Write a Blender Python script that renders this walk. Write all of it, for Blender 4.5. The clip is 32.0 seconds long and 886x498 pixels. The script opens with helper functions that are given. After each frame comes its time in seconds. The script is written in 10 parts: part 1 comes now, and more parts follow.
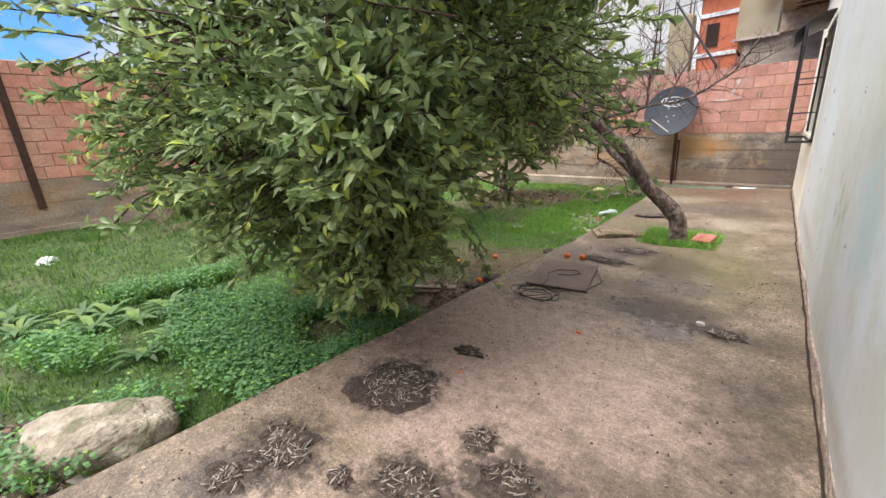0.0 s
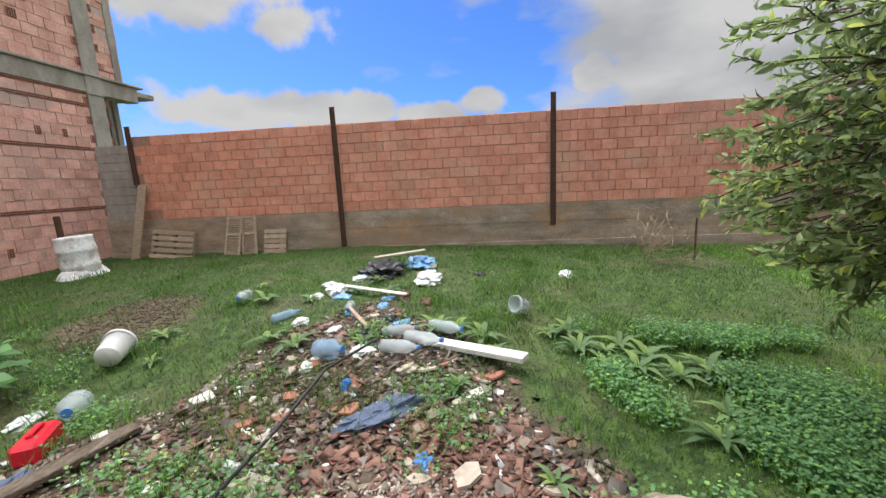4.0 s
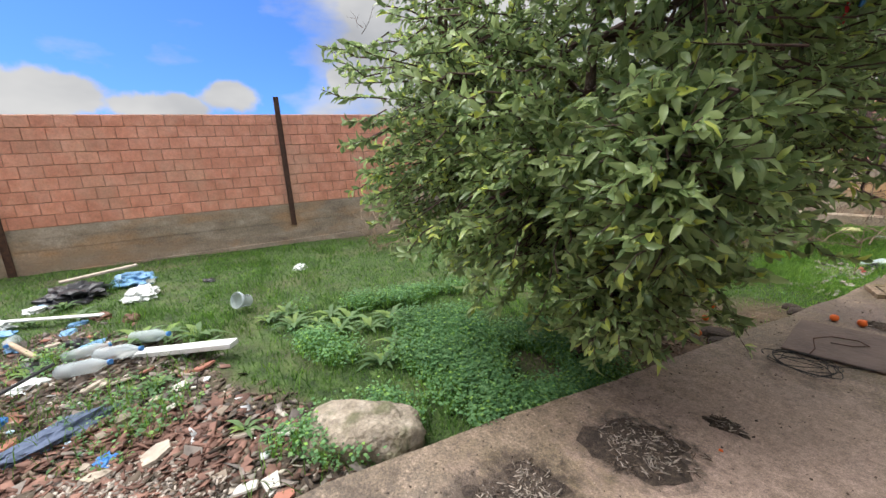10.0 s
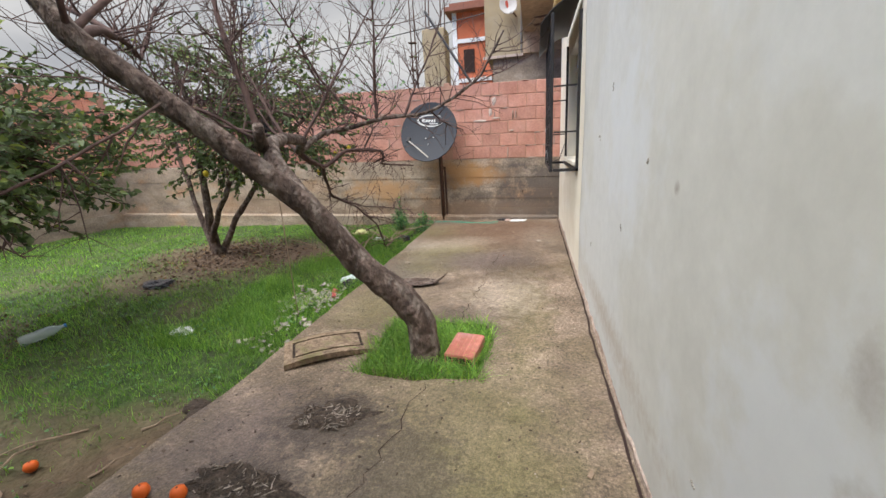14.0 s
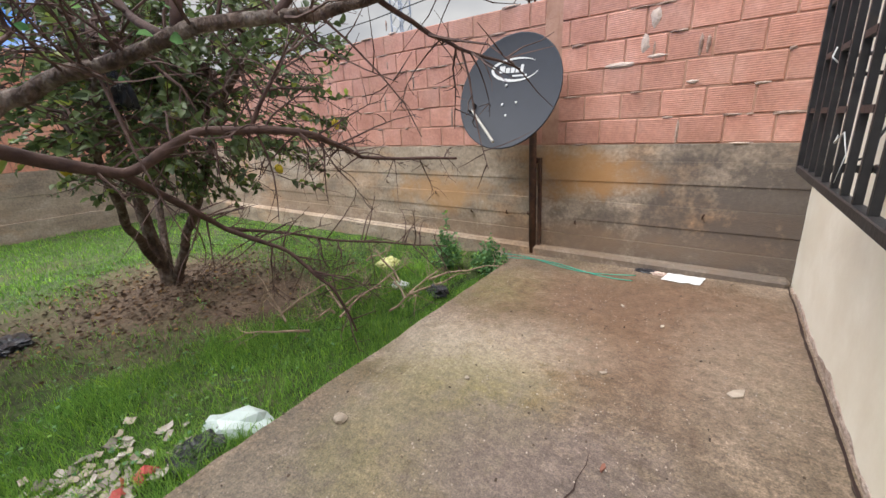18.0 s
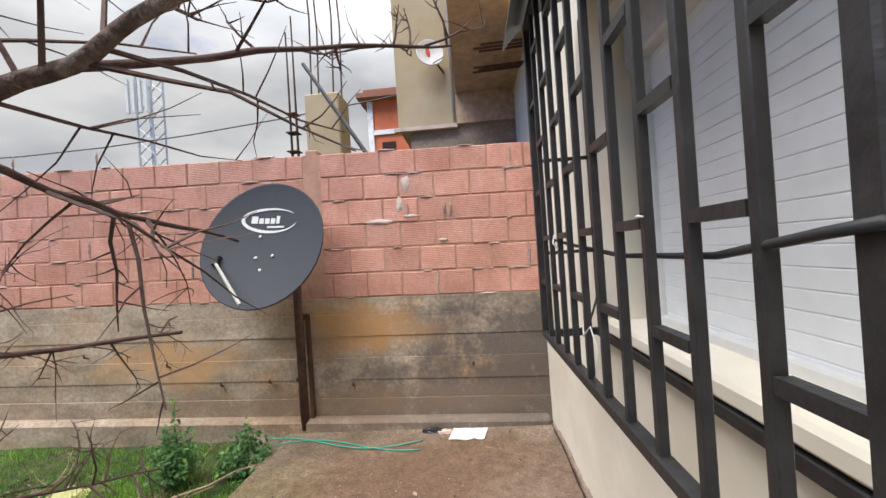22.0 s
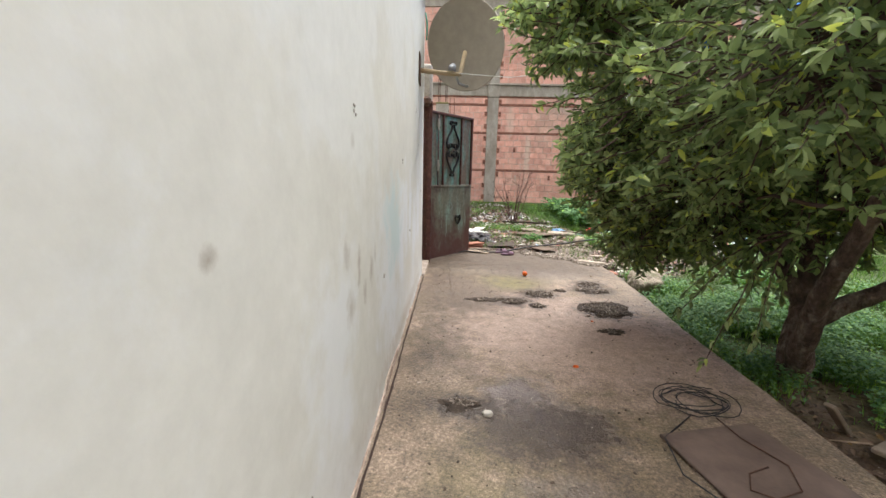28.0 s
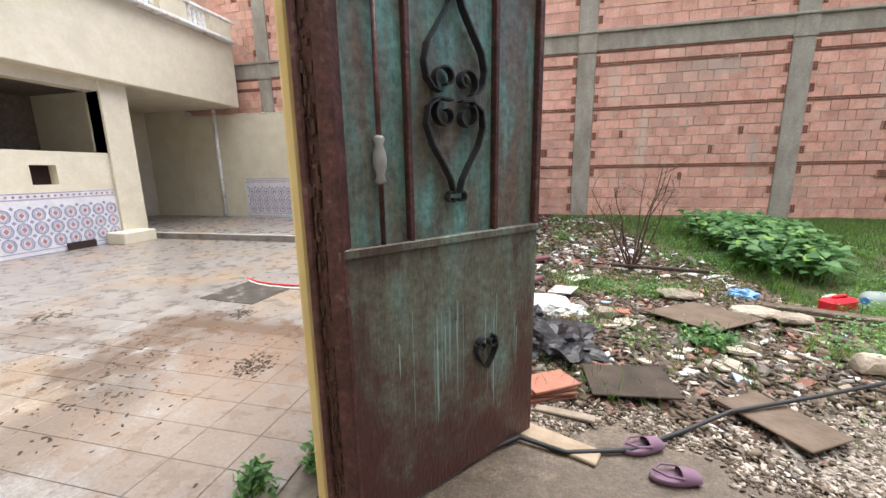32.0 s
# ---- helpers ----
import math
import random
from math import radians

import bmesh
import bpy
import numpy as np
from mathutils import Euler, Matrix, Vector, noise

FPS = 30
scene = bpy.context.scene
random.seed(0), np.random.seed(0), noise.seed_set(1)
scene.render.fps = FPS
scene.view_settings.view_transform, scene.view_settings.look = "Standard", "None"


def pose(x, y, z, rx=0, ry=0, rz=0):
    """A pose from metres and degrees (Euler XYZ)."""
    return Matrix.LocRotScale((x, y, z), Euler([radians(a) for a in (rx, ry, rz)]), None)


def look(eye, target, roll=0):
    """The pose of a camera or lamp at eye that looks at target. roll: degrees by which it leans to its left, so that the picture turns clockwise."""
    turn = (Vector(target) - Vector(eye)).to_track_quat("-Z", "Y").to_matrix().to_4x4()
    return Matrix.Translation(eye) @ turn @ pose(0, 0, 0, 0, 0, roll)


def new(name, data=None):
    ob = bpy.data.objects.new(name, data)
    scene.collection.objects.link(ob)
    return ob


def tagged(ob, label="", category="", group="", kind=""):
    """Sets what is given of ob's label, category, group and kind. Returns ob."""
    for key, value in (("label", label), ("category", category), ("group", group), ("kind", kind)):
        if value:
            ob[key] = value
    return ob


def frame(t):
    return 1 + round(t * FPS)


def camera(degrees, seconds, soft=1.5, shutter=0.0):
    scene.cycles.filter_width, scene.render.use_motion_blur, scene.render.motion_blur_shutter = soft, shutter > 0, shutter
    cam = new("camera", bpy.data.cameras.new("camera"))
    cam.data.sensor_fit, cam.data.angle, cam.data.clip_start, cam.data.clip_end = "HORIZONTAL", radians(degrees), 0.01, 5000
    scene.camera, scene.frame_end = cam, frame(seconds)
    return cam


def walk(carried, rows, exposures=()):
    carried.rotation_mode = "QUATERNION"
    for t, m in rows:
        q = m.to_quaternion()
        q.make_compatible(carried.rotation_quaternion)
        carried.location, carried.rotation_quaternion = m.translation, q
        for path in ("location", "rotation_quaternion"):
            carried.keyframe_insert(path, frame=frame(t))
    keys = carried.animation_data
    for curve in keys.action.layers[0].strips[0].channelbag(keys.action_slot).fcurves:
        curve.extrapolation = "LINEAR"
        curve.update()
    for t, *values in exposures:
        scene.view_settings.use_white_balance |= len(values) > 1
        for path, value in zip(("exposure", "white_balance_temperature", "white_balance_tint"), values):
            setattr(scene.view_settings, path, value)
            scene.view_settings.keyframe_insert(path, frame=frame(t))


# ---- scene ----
cam = camera(97.8, 32.0)
PATH = [
    (0, (-0.365, 3.081, 1.449), (-1.615, 4.533, 0.877), -3.5),
    (0.5, (-0.428, 3.057, 1.483), (-1.424, 4.691, 0.903), -3.6),
    (1, (-0.578, 3.043, 1.52), (-1.515, 4.726, 0.983), -3.8),
    (1.5, (-0.797, 2.979, 1.569), (-1.783, 4.666, 1.143), -3.8),
    (2, (-1.015, 2.857, 1.516), (-2.18, 4.443, 1.157), -3.2),
    (2.5, (-1.229, 2.62, 1.519), (-2.653, 3.985, 1.189), -2.8),
    (3, (-1.279, 2.502, 1.551), (-2.975, 3.5, 1.194), -4.1),
    (3.5, (-1.486, 2.267, 1.589), (-3.411, 2.684, 1.245), -2.6),
    (4, (-1.509, 2.101, 1.64), (-3.471, 1.918, 1.297), -2.8),
    (4.5, (-1.392, 1.941, 1.679), (-3.213, 1.187, 1.34), -2.6),
    (6.5, (-1.404, 1.941, 1.72), (-1.817, -0.002, 1.483), -1.5),
    (7, (-1.421, 1.981, 1.692), (-1.813, 0.033, 1.461), -1.5),
    (7.5, (-1.493, 2.038, 1.688), (-1.924, 0.099, 1.456), -1.5),
    (8, (-1.49, 2.108, 1.651), (-2.426, 0.357, 1.412), -1.6),
    (8.5, (-1.411, 2.239, 1.641), (-3.085, 1.181, 1.358), -2.8),
    (9, (-1.147, 2.397, 1.487), (-3.096, 2.058, 1.19), -3.1),
    (9.5, (-0.988, 2.586, 1.454), (-2.924, 2.964, 1.128), -3.8),
    (10, (-0.758, 2.664, 1.565), (-2.5, 3.562, 1.167), -4.2),
    (10.5, (-0.674, 2.91, 1.502), (-2.081, 4.272, 1.094), -4.1),
    (11, (-0.632, 3.242, 1.472), (-1.575, 4.952, 1.042), -3.9),
    (11.5, (-0.535, 3.615, 1.482), (-1.146, 5.465, 1.03), -3.4),
    (12, (-0.469, 4.089, 1.464), (-1.014, 5.951, 0.977), -4.0),
    (12.5, (-0.464, 4.578, 1.44), (-0.99, 6.438, 0.928), -3.5),
    (13, (-0.421, 5.122, 1.403), (-0.913, 6.992, 0.893), -3.4),
    (13.5, (-0.426, 5.661, 1.393), (-0.909, 7.532, 0.878), -3.5),
    (14, (-0.433, 6.206, 1.348), (-0.892, 8.085, 0.84), -3.4),
    (14.5, (-0.458, 6.762, 1.288), (-0.912, 8.644, 0.788), -3.5),
    (15, (-0.484, 7.221, 1.311), (-0.943, 9.095, 0.784), -3.3),
    (15.5, (-0.489, 7.687, 1.336), (-1.002, 9.544, 0.798), -2.9),
    (17.5, (-0.486, 9.289, 1.321), (-1.549, 10.887, 0.759), -3.7),
    (18, (-0.561, 9.556, 1.309), (-1.688, 11.104, 0.729), -3.6),
    (18.5, (-0.64, 9.779, 1.334), (-1.959, 11.173, 0.771), -3.2),
    (19, (-0.731, 9.943, 1.339), (-2.284, 11.091, 0.82), -3.7),
    (19.5, (-0.684, 10.031, 1.357), (-2.348, 11.024, 0.861), -3.4),
    (20, (-0.564, 10.055, 1.482), (-2.151, 11.157, 0.967), -3.5),
    (20.5, (-0.558, 10.095, 1.475), (-1.509, 11.818, 1.119), -3.7),
    (21, (-0.572, 10.067, 1.479), (-1.063, 11.998, 1.314), -3.8),
    (21.5, (-0.581, 10.057, 1.472), (-0.819, 12.042, 1.417), -3.8),
    (22, (-0.595, 10.067, 1.468), (-0.738, 12.062, 1.48), -3.8),
    (22.5, (-0.613, 10.178, 1.441), (-0.852, 12.164, 1.48), -3.9),
    (23, (-0.656, 10.336, 1.419), (-1.426, 12.181, 1.471), -4.3),
    (23.5, (-0.826, 10.248, 1.402), (-2.329, 11.565, 1.474), -3.7),
    (24, (-0.784, 10.099, 1.431), (-2.705, 10.652, 1.474), -2.7),
    (24.5, (-0.711, 9.969, 1.443), (-2.71, 9.917, 1.454), -2.0),
    (25, (-0.631, 9.911, 1.401), (-2.532, 9.29, 1.408), -1.2),
    (25.5, (-0.59, 9.838, 1.406), (-2.234, 8.7, 1.353), -1.3),
    (26, (-0.498, 9.674, 1.391), (-1.737, 8.109, 1.27), -0.5),
    (26.5, (-0.433, 9.466, 1.399), (-1.208, 7.632, 1.215), -0.4),
    (28.5, (-0.381, 7.637, 1.313), (-0.278, 5.684, 0.897), 1.4),
    (29, (-0.41, 7.15, 1.32), (-0.306, 5.197, 0.903), 1.0),
    (29.5, (-0.523, 6.48, 1.269), (-0.42, 4.527, 0.853), 0.8),
    (30, (-0.558, 5.851, 1.226), (-0.457, 3.899, 0.803), 0.9),
    (30.5, (-0.611, 5.241, 1.239), (-0.521, 3.293, 0.797), 0.9),
    (31, (-0.688, 4.684, 1.27), (-0.592, 2.733, 0.84), 0.7),
    (31.5, (-0.749, 4.071, 1.335), (-0.59, 2.13, 0.882), 0.9),
    (32, (-0.66, 3.53, 1.38), (-0.205, 1.62, 0.985), -0.9),
]
walk(cam, [(t, look(eye, target, roll)) for t, eye, target, roll in PATH], [(0, 1.38, 6500, 10), (1, 1.38, 6500, 10), (2, 1.4, 6500, 10), (3, 1.42, 6500, 10), (4, 0.98, 6500, 10), (7, 0.95, 6500, 10), (9, 0.9, 6500, 10), (10, 1.15, 6500, 10), (11, 1.42, 6500, 10), (12, 1.4, 6500, 10), (13, 1.2, 6500, 10), (14, 1.1, 6500, 10), (15, 0.93, 6500, 10), (18, 1.15, 6500, 10), (20, 1.15, 6500, 10), (22, 1.15, 6500, 10), (23, 1.08, 6700, 10), (24, 1.05, 7200, 10), (25, 1.17, 8200, 10), (26, 1.22, 7800, 10), (29, 1.42, 6500, 10), (30, 1.3, 6500, 10), (31, 1.28, 6500, 10), (32, 1.35, 6500, 10)])

# ---- world, sun, exposure ----
world = bpy.data.worlds.new("sky")
scene.world = world
world.use_nodes = True
wn, wl = world.node_tree.nodes, world.node_tree.links
sky = wn.new("ShaderNodeTexSky")
sky.sky_type = "NISHITA"
sky.sun_disc = False
sky.sun_elevation = radians(60)
sky.sun_rotation = radians(214)
wcoord = wn.new("ShaderNodeTexCoord")
wmap = wn.new("ShaderNodeMapping")
wmap.inputs["Scale"].default_value = (1.0, 1.0, 2.3)
wmap.inputs["Location"].default_value = (0.35, 0.1, 0.0)
cloud = wn.new("ShaderNodeTexNoise")
cloud.inputs["Scale"].default_value = 2.1
cloud.inputs["Detail"].default_value = 9.0
cloud.inputs["Roughness"].default_value = 0.52
veil = wn.new("ShaderNodeSeparateXYZ")
veil_ramp = wn.new("ShaderNodeMapRange")
veil_ramp.inputs["From Min"].default_value = -0.15
veil_ramp.inputs["From Max"].default_value = 0.55
veil_ramp.inputs["To Min"].default_value = 0.0
veil_ramp.inputs["To Max"].default_value = 0.32
cloud_sum = wn.new("ShaderNodeMath")
cloud_ramp = wn.new("ShaderNodeValToRGB")
cloud_ramp.color_ramp.elements[0].position = 0.56
cloud_ramp.color_ramp.elements[1].position = 0.70
shade = wn.new("ShaderNodeTexNoise")
shade.inputs["Scale"].default_value = 3.0
shade.inputs["Detail"].default_value = 4.0
shade_ramp = wn.new("ShaderNodeValToRGB")
shade_ramp.color_ramp.elements[0].color = (3.0, 3.1, 3.3, 1)
shade_ramp.color_ramp.elements[0].position = 0.35
shade_ramp.color_ramp.elements[1].color = (4.6, 4.6, 4.6, 1)
shade_ramp.color_ramp.elements[1].position = 0.6
sky_gain = wn.new("ShaderNodeMix")
sky_gain.data_type = "RGBA"
sky_gain.blend_type = "MULTIPLY"
sky_gain.inputs["Factor"].default_value = 1.0
sky_gain.inputs["B"].default_value = (0.25, 0.46, 0.88, 1)
sky_mix = wn.new("ShaderNodeMix")
sky_mix.data_type = "RGBA"
wl.new(wcoord.outputs["Generated"], wmap.inputs["Vector"])
wl.new(wmap.outputs[0], cloud.inputs["Vector"])
wl.new(wmap.outputs[0], shade.inputs["Vector"])
wl.new(wcoord.outputs["Generated"], veil.inputs[0])
wl.new(veil.outputs["Y"], veil_ramp.inputs["Value"])
wl.new(cloud.outputs["Fac"], cloud_sum.inputs[0])
wl.new(veil_ramp.outputs[0], cloud_sum.inputs[1])
zenith = wn.new("ShaderNodeMapRange")
zenith.inputs["From Min"].default_value, zenith.inputs["From Max"].default_value = 0.5, 0.85
zenith.inputs["To Min"].default_value, zenith.inputs["To Max"].default_value = 0.0, 0.35
cloud_top = wn.new("ShaderNodeMath")
wl.new(veil.outputs["Z"], zenith.inputs["Value"])
wl.new(cloud_sum.outputs[0], cloud_top.inputs[0])
wl.new(zenith.outputs[0], cloud_top.inputs[1])
# single heaped clouds over the west wall: direction, half sizes, weight
puff = wn.new("ShaderNodeTexNoise")
puff.inputs["Scale"].default_value = 7.0
puff.inputs["Detail"].default_value = 8.0
puff.inputs["Roughness"].default_value = 0.55
wl.new(wcoord.outputs["Generated"], puff.inputs["Vector"])
heap = None
for place, half, weight in (((-0.77, -0.52, 0.40), (0.16, 0.22, 0.10), 1.0), ((-0.86, -0.40, 0.345), (0.10, 0.12, 0.055), 0.8), ((-0.82, -0.54, 0.17), (0.2, 0.17, 0.055), 1.0), ((-0.93, -0.33, 0.175), (0.2, 0.2, 0.042), 0.95),
                            ((-0.975, -0.12, 0.165), (0.2, 0.13, 0.035), 0.85), ((-0.978, 0.02, 0.19), (0.2, 0.07, 0.042), 0.9), ((-0.94, 0.26, 0.22), (0.2, 0.08, 0.06), 0.85), ((-0.91, 0.36, 0.22), (0.2, 0.09, 0.06), 0.85), ((-0.75, 0.32, 0.55), (0.2, 0.16, 0.10), 0.9)):
    off = wn.new("ShaderNodeVectorMath")
    off.operation = "SUBTRACT"
    off.inputs[1].default_value = place
    wl.new(wcoord.outputs["Generated"], off.inputs[0])
    rel = wn.new("ShaderNodeVectorMath")
    rel.operation = "DIVIDE"
    rel.inputs[1].default_value = half
    wl.new(off.outputs[0], rel.inputs[0])
    dist = wn.new("ShaderNodeVectorMath")
    dist.operation = "LENGTH"
    wl.new(rel.outputs[0], dist.inputs[0])
    fall = wn.new("ShaderNodeMapRange")
    fall.inputs["From Min"].default_value, fall.inputs["From Max"].default_value = 0.0, 1.7
    fall.inputs["To Min"].default_value, fall.inputs["To Max"].default_value = 0.62 * weight, 0.0
    wl.new(dist.outputs["Value"], fall.inputs["Value"])
    if heap is None:
        heap = fall.outputs[0]
    else:
        top = wn.new("ShaderNodeMath")
        top.operation = "MAXIMUM"
        wl.new(heap, top.inputs[0])
        wl.new(fall.outputs[0], top.inputs[1])
        heap = top.outputs[0]
lumpy = wn.new("ShaderNodeMath")
lumpy.operation = "MULTIPLY_ADD"
lumpy.inputs[1].default_value = 0.75
wl.new(puff.outputs["Fac"], lumpy.inputs[0])
wl.new(heap, lumpy.inputs[2])
heap_ramp = wn.new("ShaderNodeMapRange")
heap_ramp.interpolation_type = "SMOOTHSTEP"
heap_ramp.inputs["From Min"].default_value, heap_ramp.inputs["From Max"].default_value = 0.62, 0.74
wl.new(lumpy.outputs[0], heap_ramp.inputs["Value"])
wl.new(cloud_top.outputs[0], cloud_ramp.inputs["Fac"])
all_clouds = wn.new("ShaderNodeMath")
all_clouds.operation = "MAXIMUM"
wl.new(cloud_ramp.outputs["Color"], all_clouds.inputs[0])
wl.new(heap_ramp.outputs[0], all_clouds.inputs[1])
overcast = wn.new("ShaderNodeMapRange")
overcast.inputs["From Min"].default_value, overcast.inputs["From Max"].default_value = 0.4, 0.95
overcast.inputs["To Min"].default_value, overcast.inputs["To Max"].default_value = 0.64, 3.4
cloud_gain = wn.new("ShaderNodeVectorMath")
cloud_gain.operation = "SCALE"
wl.new(veil.outputs["Z"], overcast.inputs["Value"])
wl.new(overcast.outputs[0], cloud_gain.inputs["Scale"])
wl.new(shade.outputs["Fac"], shade_ramp.inputs["Fac"])
wl.new(sky.outputs[0], sky_gain.inputs["A"])
wl.new(all_clouds.outputs[0], sky_mix.inputs["Factor"])
wl.new(sky_gain.outputs["Result"], sky_mix.inputs["A"])
wl.new(shade_ramp.outputs["Color"], cloud_gain.inputs[0])
wl.new(cloud_gain.outputs[0], sky_mix.inputs["B"])
wl.new(sky_mix.outputs["Result"], wn["Background"].inputs["Color"])
wn["Background"].inputs["Strength"].default_value = 0.11

sun = new("sun", bpy.data.lights.new("sun", "SUN"))
sun.data.energy = 2.1
sun.data.angle = radians(45)
sun.data.color = (1.0, 0.985, 0.965)
sun.matrix_world = look((0, 0, 30), (0.276 * 20, 0.409 * 20, 30 - 0.87 * 20))

# ---- tools ----
rng = np.random.default_rng(7)
rnd = random.Random(11)


class Build:
    """Collects vertices and faces of one mesh."""

    def __init__(self):
        self.v, self.f = [], []

    def add(self, verts, faces):
        n = len(self.v)
        self.v += [tuple(p) for p in verts]
        self.f += [tuple(i + n for i in q) for q in faces]
        return self

    def box(self, x0, x1, y0, y1, z0, z1, m=None, bevel=0.0):
        b = min(bevel, (x1 - x0) / 3, (y1 - y0) / 3, (z1 - z0) / 3)
        if b <= 0:
            v = [Vector((x, y, z)) for z in (z0, z1) for y in (y0, y1) for x in (x0, x1)]
            f = [(0, 2, 3, 1), (4, 5, 7, 6), (0, 1, 5, 4), (2, 6, 7, 3), (0, 4, 6, 2), (1, 3, 7, 5)]
        else:
            v, f = [], []
            for sx, sy, sz in [(i, j, k) for k in (0, 1) for j in (0, 1) for i in (0, 1)]:
                c = (x1 if sx else x0, y1 if sy else y0, z1 if sz else z0)
                g = (-b if sx else b, -b if sy else b, -b if sz else b)
                v += [Vector((c[0], c[1] + g[1], c[2] + g[2])), Vector((c[0] + g[0], c[1], c[2] + g[2])), Vector((c[0] + g[0], c[1] + g[1], c[2]))]
            ix = lambda i, j, k, a: (i + 2 * j + 4 * k) * 3 + a
            for s in (0, 1):
                quad = [ix(s, 0, 0, 0), ix(s, 1, 0, 0), ix(s, 1, 1, 0), ix(s, 0, 1, 0)]
                f.append(quad if s else quad[::-1])
                quad = [ix(0, s, 0, 1), ix(1, s, 0, 1), ix(1, s, 1, 1), ix(0, s, 1, 1)]
                f.append(quad[::-1] if s else quad)
                quad = [ix(0, 0, s, 2), ix(1, 0, s, 2), ix(1, 1, s, 2), ix(0, 1, s, 2)]
                f.append(quad if s else quad[::-1])
            for j in (0, 1):
                for k in (0, 1):
                    f.append((ix(0, j, k, 1), ix(1, j, k, 1), ix(1, j, k, 2), ix(0, j, k, 2)) if j == k else (ix(0, j, k, 2), ix(1, j, k, 2), ix(1, j, k, 1), ix(0, j, k, 1)))
                    f.append((ix(j, 0, k, 0), ix(j, 0, k, 2), ix(j, 1, k, 2), ix(j, 1, k, 0)) if j == k else (ix(j, 0, k, 0), ix(j, 1, k, 0), ix(j, 1, k, 2), ix(j, 0, k, 2)))
                    f.append((ix(j, k, 0, 0), ix(j, k, 1, 0), ix(j, k, 1, 1), ix(j, k, 0, 1)) if j == k else (ix(j, k, 0, 1), ix(j, k, 1, 1), ix(j, k, 1, 0), ix(j, k, 0, 0)))
            for i, j, k in [(i, j, k) for k in (0, 1) for j in (0, 1) for i in (0, 1)]:
                t = (ix(i, j, k, 0), ix(i, j, k, 1), ix(i, j, k, 2))
                f.append(t if (i + j + k) % 2 else t[::-1])
        if m is not None:
            v = [m @ p for p in v]
        return self.add(v, f)

    def tube(self, pts, radii, sides=6, cap=True):
        pts = [Vector(p) for p in pts]
        if not hasattr(radii, "__len__"):
            radii = [radii] * len(pts)
        n0, ref = len(self.v), None
        for i, p in enumerate(pts):
            d = (pts[min(i + 1, len(pts) - 1)] - pts[max(i - 1, 0)])
            d = d.normalized() if d.length > 1e-9 else Vector((0, 0, 1))
            if ref is None:
                ref = d.cross(Vector((0.3, 0.9, 0.2)))
            a = (ref - d * ref.dot(d)).normalized()
            b = d.cross(a)
            ref = a
            for k in range(sides):
                t = 2 * math.pi * k / sides
                self.v.append(tuple(p + (a * math.cos(t) + b * math.sin(t)) * radii[i]))
        for i in range(len(pts) - 1):
            for k in range(sides):
                q = n0 + i * sides
                self.f.append((q + k, q + (k + 1) % sides, q + sides + (k + 1) % sides, q + sides + k))
        if cap:
            self.f.append(tuple(n0 + k for k in range(sides))[::-1])
            self.f.append(tuple(n0 + (len(pts) - 1) * sides + k for k in range(sides)))
        return self

    def gnarl(self, pts, radii, sides=12, amp=0.16, scale=9.0):
        """A tube with a knobbly, uneven skin."""
        pts = [Vector(p) for p in pts]
        path, rad = [], []
        for i in range(len(pts) - 1):
            n = max(2, int((pts[i + 1] - pts[i]).length / 0.035))
            for k in range(n):
                path.append(pts[i].lerp(pts[i + 1], k / n))
                rad.append(radii[i] + (radii[i + 1] - radii[i]) * k / n)
        path.append(pts[-1])
        rad.append(radii[-1])
        soft = [path[0]] + [(path[i - 1] + path[i] * 2 + path[i + 1]) / 4 for i in range(1, len(path) - 1)] + [path[-1]]
        n0 = len(self.v)
        self.tube(soft, rad, sides)
        for i, c in enumerate(soft):
            for k in range(sides):
                v = Vector(self.v[n0 + i * sides + k])
                q = Vector((v.x * scale, v.y * scale, v.z * scale * 0.6))
                self.v[n0 + i * sides + k] = tuple(c + (v - c) * (1 + amp * noise.noise(q) + amp * 0.6 * noise.noise(q * 2.7)))
        return self

    def lathe(self, profile, sides=14, m=None, squash=1.0):
        v = []
        for r, z in profile:
            for k in range(sides):
                t = 2 * math.pi * k / sides
                v.append(Vector((r * math.cos(t), r * math.sin(t) * squash, z)))
        if m is not None:
            v = [m @ p for p in v]
        f = []
        for i in range(len(profile) - 1):
            for k in range(sides):
                q = i * sides
                f.append((q + k, q + (k + 1) % sides, q + sides + (k + 1) % sides, q + sides + k))
        f.append(tuple(range(sides))[::-1])
        f.append(tuple((len(profile) - 1) * sides + k for k in range(sides)))
        return self.add(v, f)

    def ribbon(self, pts, normal, depth, thick):
        """A flat bar on edge along pts: depth along normal."""
        n = Vector(normal).normalized()
        pts = [Vector(p) for p in pts]
        n0 = len(self.v)
        for i, p in enumerate(pts):
            d = (pts[min(i + 1, len(pts) - 1)] - pts[max(i - 1, 0)]).normalized()
            s = d.cross(n).normalized() * thick / 2
            for q in (p - s, p + s, p + s + n * depth, p - s + n * depth):
                self.v.append(tuple(q))
        for i in range(len(pts) - 1):
            for k in range(4):
                q = n0 + 4 * i
                self.f.append((q + k, q + (k + 1) % 4, q + 4 + (k + 1) % 4, q + 4 + k))
        self.f += [(n0 + 3, n0 + 2, n0 + 1, n0), tuple(n0 + 4 * (len(pts) - 1) + k for k in range(4))]
        return self

    def mesh(self, name, material, smooth=False):
        me = bpy.data.meshes.new(name)
        me.from_pydata(self.v, [], self.f)
        me.update()
        if smooth:
            me.shade_smooth()
        if material:
            me.materials.append(material)
        return me


